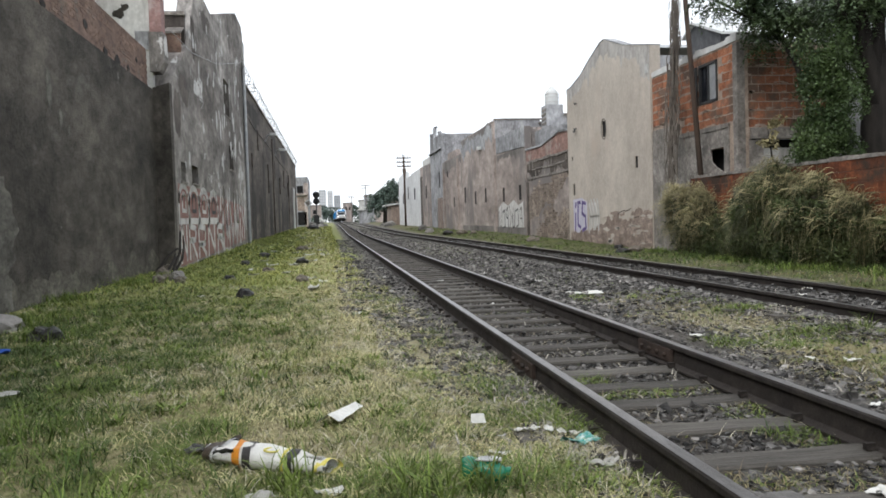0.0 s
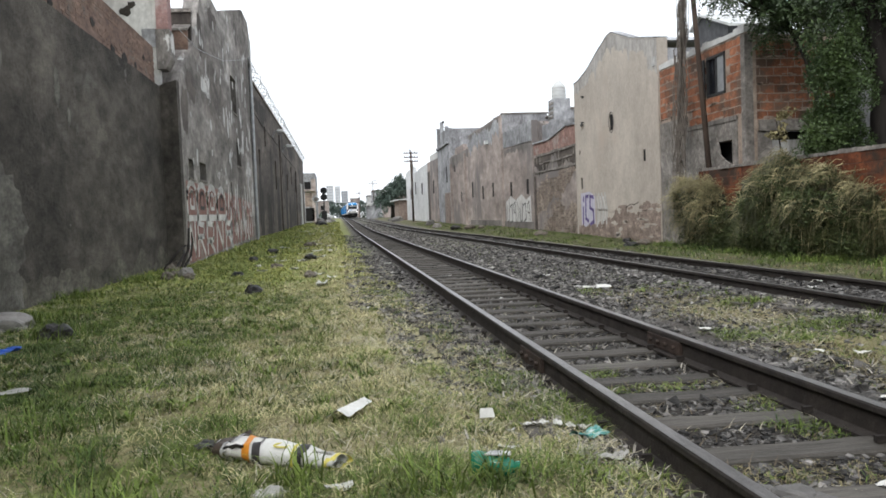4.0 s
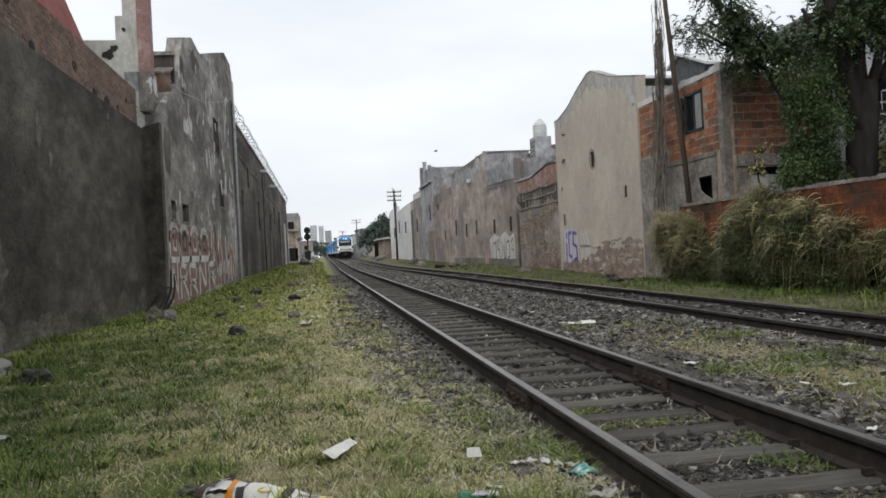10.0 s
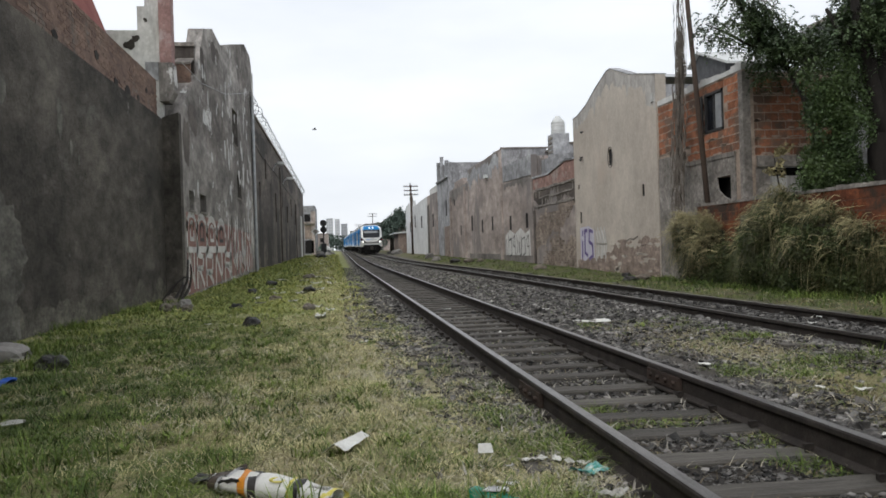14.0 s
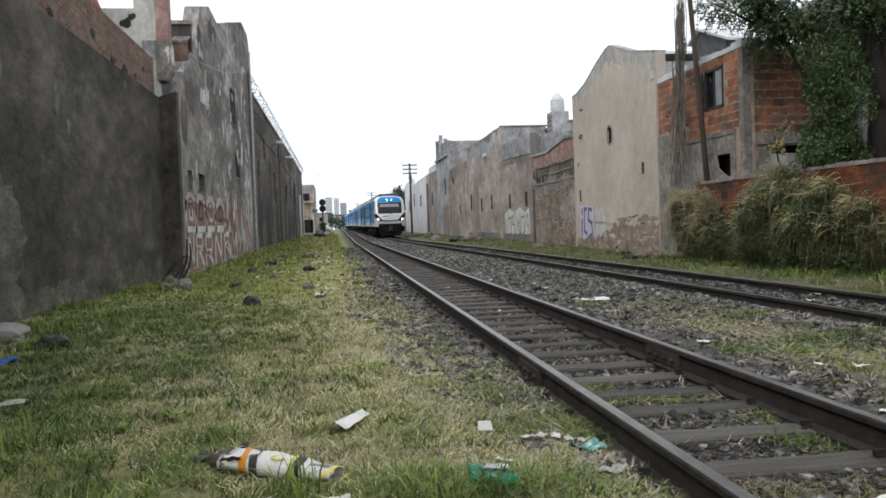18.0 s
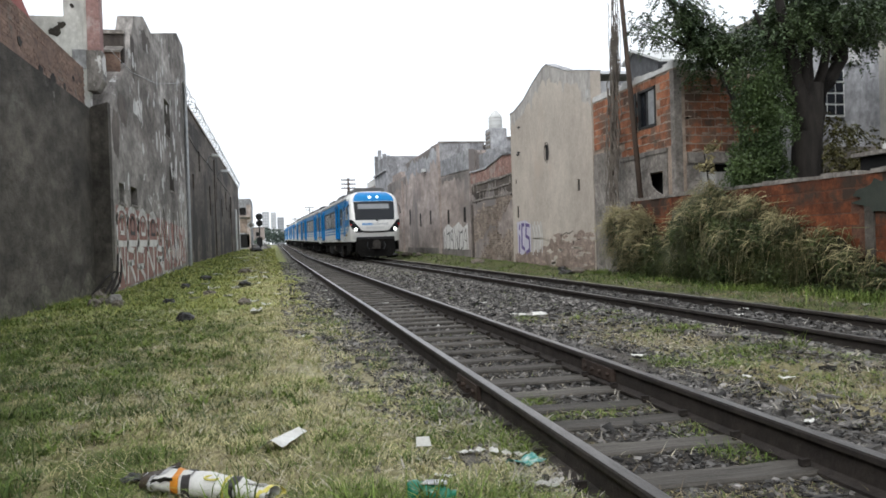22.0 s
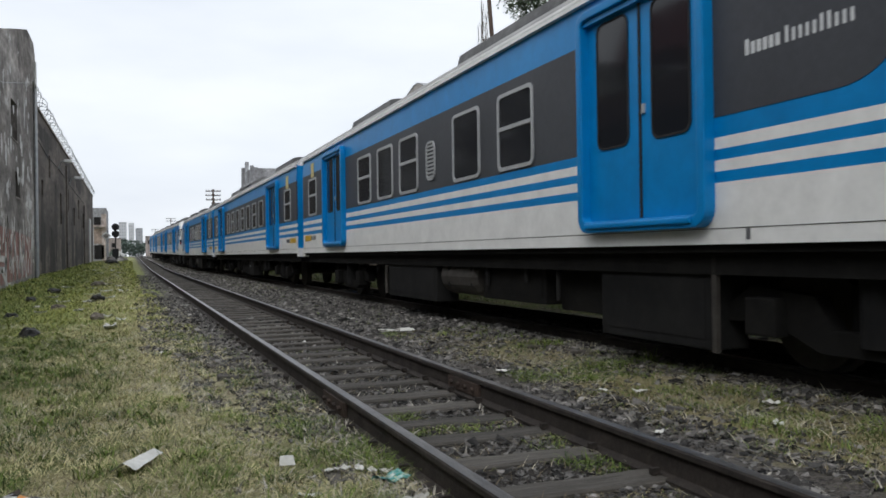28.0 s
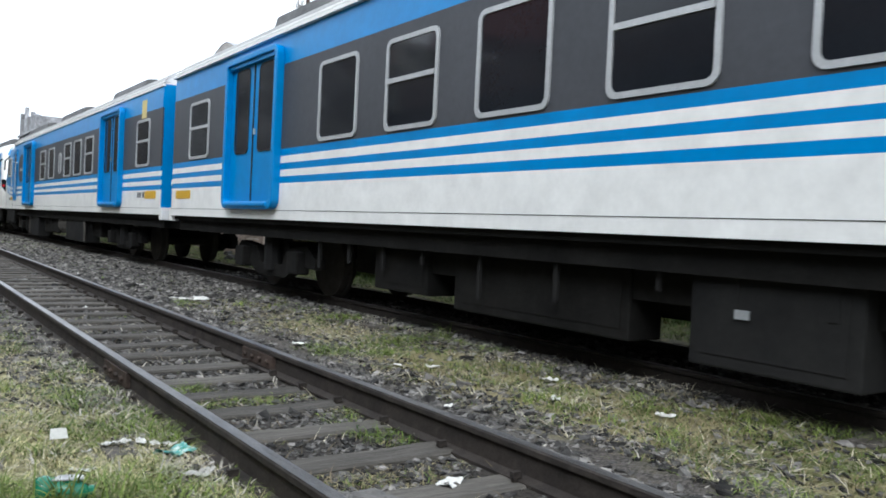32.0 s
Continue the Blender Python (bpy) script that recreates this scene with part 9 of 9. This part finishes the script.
part("print_ring", Geo().tube([(0.33 + 0.036 * math.cos(a), -0.022 + 0.026 * math.sin(a), 0.097) for a in [2 * math.pi * k / 14 for k in range(15)]], 0.005, 5, False), M["litter_yellow"], bag, "yellow printed ring")
for k in range(6):
    part("print_bar", box(0.485 + 0.016 * k, -0.012 + 0.003 * k, 0.04, 0.496 + 0.016 * k, 0.004 + 0.003 * k, 0.084), M["litter_grey"], bag)
# torn flaps round the mouth
for k, (x, y, w, d, mat, turn) in enumerate(((-0.05, 0.07, 0.20, 0.09, "litter_brown", 28), (-0.015, 0.05, 0.10, 0.05, "litter_brown", 20), (-0.02, 0.0, 0.09, 0.05, "litter_silver", -10), (0.03, -0.055, 0.12, 0.05, "litter_silver", -25), (-0.03, 0.03, 0.08, 0.04, "litter_black", 40), (0.10, -0.075, 0.13, 0.045, "litter_black", -8))):
    rows = [[((i / 6 - 0.5) * w, (j / 6 - 0.5) * d, 0.022 * noise.noise(Vector((i * 0.8, j * 0.8, k * 3.1)))) for i in range(7)] for j in range(7)]
    flap = part("flap", Geo().grid(rows), M[mat], bag, "crumpled torn flap", mend=False)
    flap.matrix_basis = pose(x, y, 0.05 + 0.012 * (k % 3), 18 - 12 * k, -14, turn)
sheet(-0.62, 3.80, 0.13, 0.11, 3, M["litter_black"], "torn_wrapper", "dark torn scrap beside the snack bag", "litter", -20, 0.04, 0.05)
card = part("paper_sheet", Geo().grid([[((0.072 - 0.002 * k) * (j / 5 - 1), 0.30 * k / 8 + 0.02 * abs(j - 5) / 5, 0.012 + 0.055 * (1 - abs(j - 6) / 6) * (1 - 0.05 * k) + 0.02 * k / 8 + 0.006 * noise.noise(Vector((j * 0.7, k * 0.6, 2)))) for j in range(11)] for k in range(9)]), M["litter_white"], mend=False, smooth=True)
card.matrix_basis = pose(-0.06, 4.14, ground_z(0, 4.3) + 0.01, 0, 0, -30)
tagged(card, "curled white sheet of card on the grass", "litter")
stub = part("paper_scrap", Geo().grid([[((i / 4 - 0.5) * (0.085 - 0.004 * j), 0.004 * noise.noise(Vector((i, j, 3))) + 0.012 * (i / 4 - 0.5) ** 2, 0.05 * j / 4) for i in range(5)] for j in range(5)]), M["litter_white"], mend=False)
stub.matrix_basis = pose(0.72, 4.02, ground_z(0.72, 4.02) + 0.02, -28, 4, 8)
tagged(stub, "white scrap of card standing in the grass", "litter")
sheet(1.13, 3.60, 0.17, 0.10, 11, M["litter_teal"], "plastic_scrap", "crumpled teal plastic beside the rail", "litter", 25, 0.03, 0.05)
for k, (x, y, s) in enumerate(((0.90, 3.86, 0.06), (0.96, 3.84, 0.07), (1.03, 3.80, 0.07), (1.09, 3.76, 0.06), (1.15, 3.74, 0.07), (0.80, 3.82, 0.04))):
    sheet(x, y, s, s * 0.6, 20 + k, M["litter_white"], "paper_scrap", "small torn white scrap on the grass", "litter", 40 * k, 0.03, 0.03)
sheet(0.72, 3.52, 0.09, 0.035, 31, M["litter_white"], "paper_scrap", "narrow white scrap on the grass", "litter", -30, 0.035, 0.01)
sheet(1.12, 3.25, 0.12, 0.06, 33, M["litter_grey"], "paper_scrap", "grey flattened scrap by the rail", "litter", 15, 0.03, 0.02)
sheet(-0.04, 3.10, 0.11, 0.05, 35, M["litter_white"], "paper_scrap", "white scrap on the grass", "litter", 10, 0.03, 0.015)
lump(-0.31, 3.12, (0.07, 0.05, 0.03), 1, 4, M["litter_grey"], "crumpled_paper", "crumpled grey paper on the grass", "litter")
bottle = thing("plastic_bottle", "crushed green plastic bottle lying in the grass", "bottle", m=pose(0.53, 3.22, ground_z(0.5, 3.3) + 0.035, 0, 0, -20))
prof = [(-0.03, 0.028), (-0.025, 0.046), (0.0, 0.052), (0.03, 0.046), (0.06, 0.053), (0.08, 0.044), (0.10, 0.052), (0.125, 0.044), (0.145, 0.03), (0.155, 0.016)]
part("bottle_body", Geo().tube([(s, 0.006 * math.sin(s * 40), 0.006 * math.cos(s * 31)) for s, r in prof], [r for s, r in prof], 14), M["litter_green"], bottle, smooth=True)
part("cap", Geo().tube([(0.155, 0, 0), (0.175, 0, 0)], 0.018, 10), M["litter_green"], bottle)
part("label", Geo().prism([(0.03, -0.03), (0.14, -0.022), (0.13, 0.03), (0.05, 0.035)], 0.046, 0.050, "z"), M["litter_silver"], bottle, "torn scrap of pale label", mend=False)
for k, (x, y, r) in enumerate(((1.52, 2.78, 0.06), (1.60, 2.70, 0.09), (1.68, 2.62, 0.07), (1.56, 2.62, 0.06), (1.66, 2.76, 0.05))):
    lump(x, y, (r, r * 0.8, r * 0.5), 1, 40 + k, M["stone_mid"], "stone", "angular grey stone between the sleepers", "stone")
sheet(2.02, 2.72, 0.12, 0.08, 44, M["litter_white"], "paper_scrap", "white scrap between the rails", "litter", 30, 0.03, 0.03)
lump(-3.72, 9.3, (0.34, 0.3, 0.16), 1, 51, M["stone_grey"], "boulder", "big pale stone at the foot of the wall", "stone", 0.25)
lump(-2.72, 8.05, (0.17, 0.14, 0.11), 1, 53, M["litter_black"], "dark_clump", "dark clump of soil in the grass", "clump")
lump(-1.25, 11.8, (0.13, 0.12, 0.1), 1, 55, M["litter_black"], "dark_clump", "dark clump on the grass", "clump")
sheet(-2.2, 5.4, 0.38, 0.12, 57, M["litter_grey"], "plank", "pale flat board in the grass", "board", 8, 0.05, 0.02)
sheet(-2.85, 7.1, 0.3, 0.16, 59, M["litter_blue"], "plastic_scrap", "blue plastic scrap by the wall", "litter", 10, 0.05, 0.04)
sheet(3.4, 10.4, 0.42, 0.16, 61, M["litter_white"], "paper_scrap", "white flattened packet on the ballast", "litter", 10, 0.03, 0.03)
rnd = random.Random(77)
for k, (x, y, s) in enumerate(((3.16, 10.5, 0.1), (2.0, 9.9, 0.08), (0.2, 18.3, 0.12), (0.05, 17.1, 0.1), (3.3, 5.2, 0.07), (3.5, 5.0, 0.08), (4.55, 5.2, 0.09), (3.55, 3.7, 0.08), (2.85, 3.9, 0.09), (3.95, 3.15, 0.1), (4.05, 4.3, 0.12), (3.0, 6.3, 0.09),
                               (7.6, 9.6, 0.08), (7.3, 8.8, 0.08), (2.6, 13.5, 0.09), (2.9, 15.2, 0.1), (3.3, 12.6, 0.08), (1.9, 14.0, 0.08), (5.4, 8.6, 0.08), (5.9, 9.2, 0.08))):
    sheet(x, y, s * rnd.uniform(0.8, 1.5), s * rnd.uniform(0.5, 1.0), 100 + k, M["litter_white"], "paper_scrap", "small white scrap among the ballast", "litter", rnd.uniform(0, 180), 0.035, 0.03)
for k, (x, y, s) in enumerate(((-1.0, 24.5, 0.45), (-0.55, 22.3, 0.34), (-1.5, 21.0, 0.3), (-0.9, 20.2, 0.28), (-1.9, 19.3, 0.25), (-0.7, 26.5, 0.35), (-1.2, 28.5, 0.35), (-0.35, 30.5, 0.3), (-0.9, 33.0, 0.45), (-1.6, 17.0, 0.2),
                               (-0.4, 15.2, 0.24), (-0.15, 14.3, 0.16), (-1.9, 23.4, 0.24), (-1.2, 38.5, 0.6), (-0.6, 45.0, 0.6), (-1.8, 36, 0.4), (-0.5, 55, 0.8), (-1.5, 62, 0.9), (-1.0, 75, 1.2), (-0.29, 12.8, 0.34), (1.05, 17.6, 0.16), (0.97, 14.7, 0.1), (0.28, 9.15, 0.1), (-1.89, 12.0, 0.1), (-0.92, 16.8, 0.2), (-0.8, 50, 0.7), (-1.7, 53, 0.6), (-0.3, 64, 0.8), (-1.1, 68, 0.9), (-1.9, 71, 0.8), (-0.5, 82, 1.0), (-1.6, 86, 1.1), (-0.9, 95, 1.2), (-2.4, 45, 0.5), (-2.6, 60, 0.7),
                               (-0.7, 41.5, 0.5), (-1.4, 34.5, 0.4), (-2.0, 29.5, 0.35), (-0.2, 26.0, 0.3))):
    sheet(x, y, s, s * rnd.uniform(0.4, 0.8), 140 + k, M["litter_white"] if k % 3 else M["litter_grey"], "paper_scrap", "pale scrap on the far grass", "litter", rnd.uniform(0, 180), 0.05, 0.05)
for k, (x, y, r) in enumerate(((-0.75, 21.6, 0.2), (-1.4, 18.2, 0.15), (-2.0, 16.2, 0.13), (-0.55, 14.9, 0.14), (-2.1, 26.0, 0.2), (-1.1, 31.0, 0.25), (-2.2, 21.2, 0.16), (7.6, 46, 0.32), (7.2, 49, 0.36), (7.9, 44, 0.22), (7.6, 20.2, 0.16), (8.1, 20.6, 0.2), (8.3, 22.4, 0.16), (7.7, 30, 0.25), (-1.8, 90, 0.6), (-2.2, 100, 0.6))):
    lump(x, y, (r, r * 0.8, r * 0.6), 1, 160 + k, M["stone_brown"] if k % 2 else M["litter_black"], "dark_clump", "dark clump of rubble on the verge", "clump")
for k, (x, y, r) in enumerate(((-3.0, 16.3, 0.16), (-3.3, 16.7, 0.11), (-3.3, 15.9, 0.13), (-2.8, 15.4, 0.1), (-3.6, 18.0, 0.15), (-3.75, 19.4, 0.16))):
    lump(x, y, (r, r * 0.9, r * 0.9), 1, 60 + k, M["stone_brown"] if k else M["stone_grey"], "rubble", "lump of rubble at the wall corner", "rubble")
branch = thing("dead_branch", "bare dead branches leaning at the wall corner", "branch")
for pts in ([(-3.95, 18.9, 0.05), (-3.7, 19.2, 0.42), (-3.6, 19.6, 0.55), (-3.55, 20.3, 0.5)], [(-3.5, 18.4, 0.05), (-3.4, 18.9, 0.5), (-3.5, 19.6, 0.95)], [(-3.6, 19.2, 0.0), (-3.5, 19.7, 0.3), (-3.55, 20.3, 0.62), (-3.6, 20.5, 0.85)], [(-3.7, 18.8, 0.02), (-3.62, 19.5, 0.35), (-3.75, 20.2, 0.42)]):
    part("branch", Geo().tube(pts, [0.035, 0.03, 0.024, 0.012][: len(pts)], 6), M["bark"], branch)
# broken sleepers lying between the tracks
for x, y, a in ((4.35, 7.9, 4), (4.5, 7.2, -6), (0.98, 8.1, 6), (1.0, 7.3, -3)):
    ob = part("old_sleeper", box(-0.3, -0.09, -0.09, 0.3, 0.09, 0.006), M["timber"], bevel=0.01)
    ob.matrix_basis = pose(x, y, ground_z(x, y) + 0.0, 0, 1, a)
    tagged(ob, "weathered end of a sunken timber sleeper", "sleeper")

# birds crossing the sky
M["bird"] = surface("dark_bird_plumage", (0.05, 0.05, 0.055), (0.09, 0.09, 0.09), 5, bump=0)
BIRDS = []
for k in range(3):
    b = thing("bird", "small dark bird in flight over the line", "bird", "birds in the sky")
    part("body", Geo().tube([(0, -0.15, 0), (0, -0.05, 0), (0, 0.08, 0), (0, 0.2, 0)], [0.02, 0.06, 0.05, 0.015], 8), M["bird"], b)
    for s in (-1, 1):
        part("wing", Geo().grid([[(0, -0.07, 0.02), (s * 0.16, -0.1, 0.09), (s * 0.36, 0.0, 0.05)], [(0, 0.07, 0.02), (s * 0.16, 0.05, 0.09), (s * 0.34, 0.06, 0.05)]]), M["bird"], b, mend=False)
    BIRDS.append(b)

# ---- brickwork laid last ----
rnd = random.Random(3)
brick_wall(wall_east, 8.62, 8.5, 18.3, -0.05, 1.86, 0.33, 0.19, M["grimy_brick"], rnd, 0.02, depth=0.004,
           holes=[(9.05, 9.1, 0, 1.5), (10.35, 10.4, 0, 1.5)])
brick_wall(brick_house, 8.95, 16.8, 21.25, 3.04, 4.78, 0.33, 0.19, M["hollow_brick"], rnd, 0.026, holes=[h_win, (19.5, 21.3, 2.9, 3.3)], depth=0.004, hgap=0.016)
brick_wall(brick_house, 16.62, 9.13, 11.28, 2.88, 4.72, 0.33, 0.19, M["hollow_brick"], rnd, 0.026, depth=0.004, facing="y", hgap=0.016)
g = Geo()
zc = 4.49
row = 0
while zc < 5.3:
    yb = 6.0 + (0.14 if row % 2 else 0)
    while yb < 20.1:
        if noise.noise(Vector((yb * 0.9, zc * 2.2, 4))) + rnd.uniform(-0.25, 0.25) < 0.12:
            g.box(-4.26, yb, zc, -4.2365 + rnd.uniform(-0.002, 0.003), yb + rnd.uniform(0.25, 0.27), zc + rnd.uniform(0.058, 0.068))
        yb += 0.275
    zc += 0.073
    row += 1
tagged(part("brick_courses", g, M["old_brick"], parapet, "weathered brown brick courses", mend=False), kind="stuff")

# ---- what moves ----
def motions():
    times = [k / 2 for k in range(65)]
    for car, offset, turned in COACHES:
        walk(car, [(t, coach_pose(t, offset, turned)) for t in times])
    # birds start from their perches and cross the sky
    for b, flight in zip(BIRDS, FLIGHTS):
        walk(b, [(t, pose(*p, 0, 0, turn)) for t, p, turn in flight])


FLIGHTS = [[(0.0, (-4.3, 58.0, 8.42), 60), (10.6, (-4.3, 58.0, 8.42), 60), (12.0, (0.58, 55.0, 7.25), 60), (12.5, (-2.84, 50.0, 11.73), 60), (13.5, (-9.68, 40.0, 20.69), 60), (20.0, (-70, 30, 40), 60), (32.0, (-150, 10, 60), 60)],
           [(0.0, (9.0, 66.3, 8.66), 95), (9.0, (9.0, 66.3, 8.66), 95), (12.0, (13.08, 70.0, 12.32), 95), (12.5, (9.61, 68.0, 11.89), 95), (14.5, (-4.27, 60.0, 10.17), 95), (22.0, (-60, 52, 24), 95), (32.0, (-140, 40, 30), 95)],
           [(0.0, (8.06, 86.45, 8.05), 20), (15.4, (8.06, 86.45, 8.05), 20), (17.0, (2.59, 110.0, 9.08), 20), (19.5, (-9.5, 122, 9.0), 20), (32.0, (-60, 150, 22), 20)]]

motions()
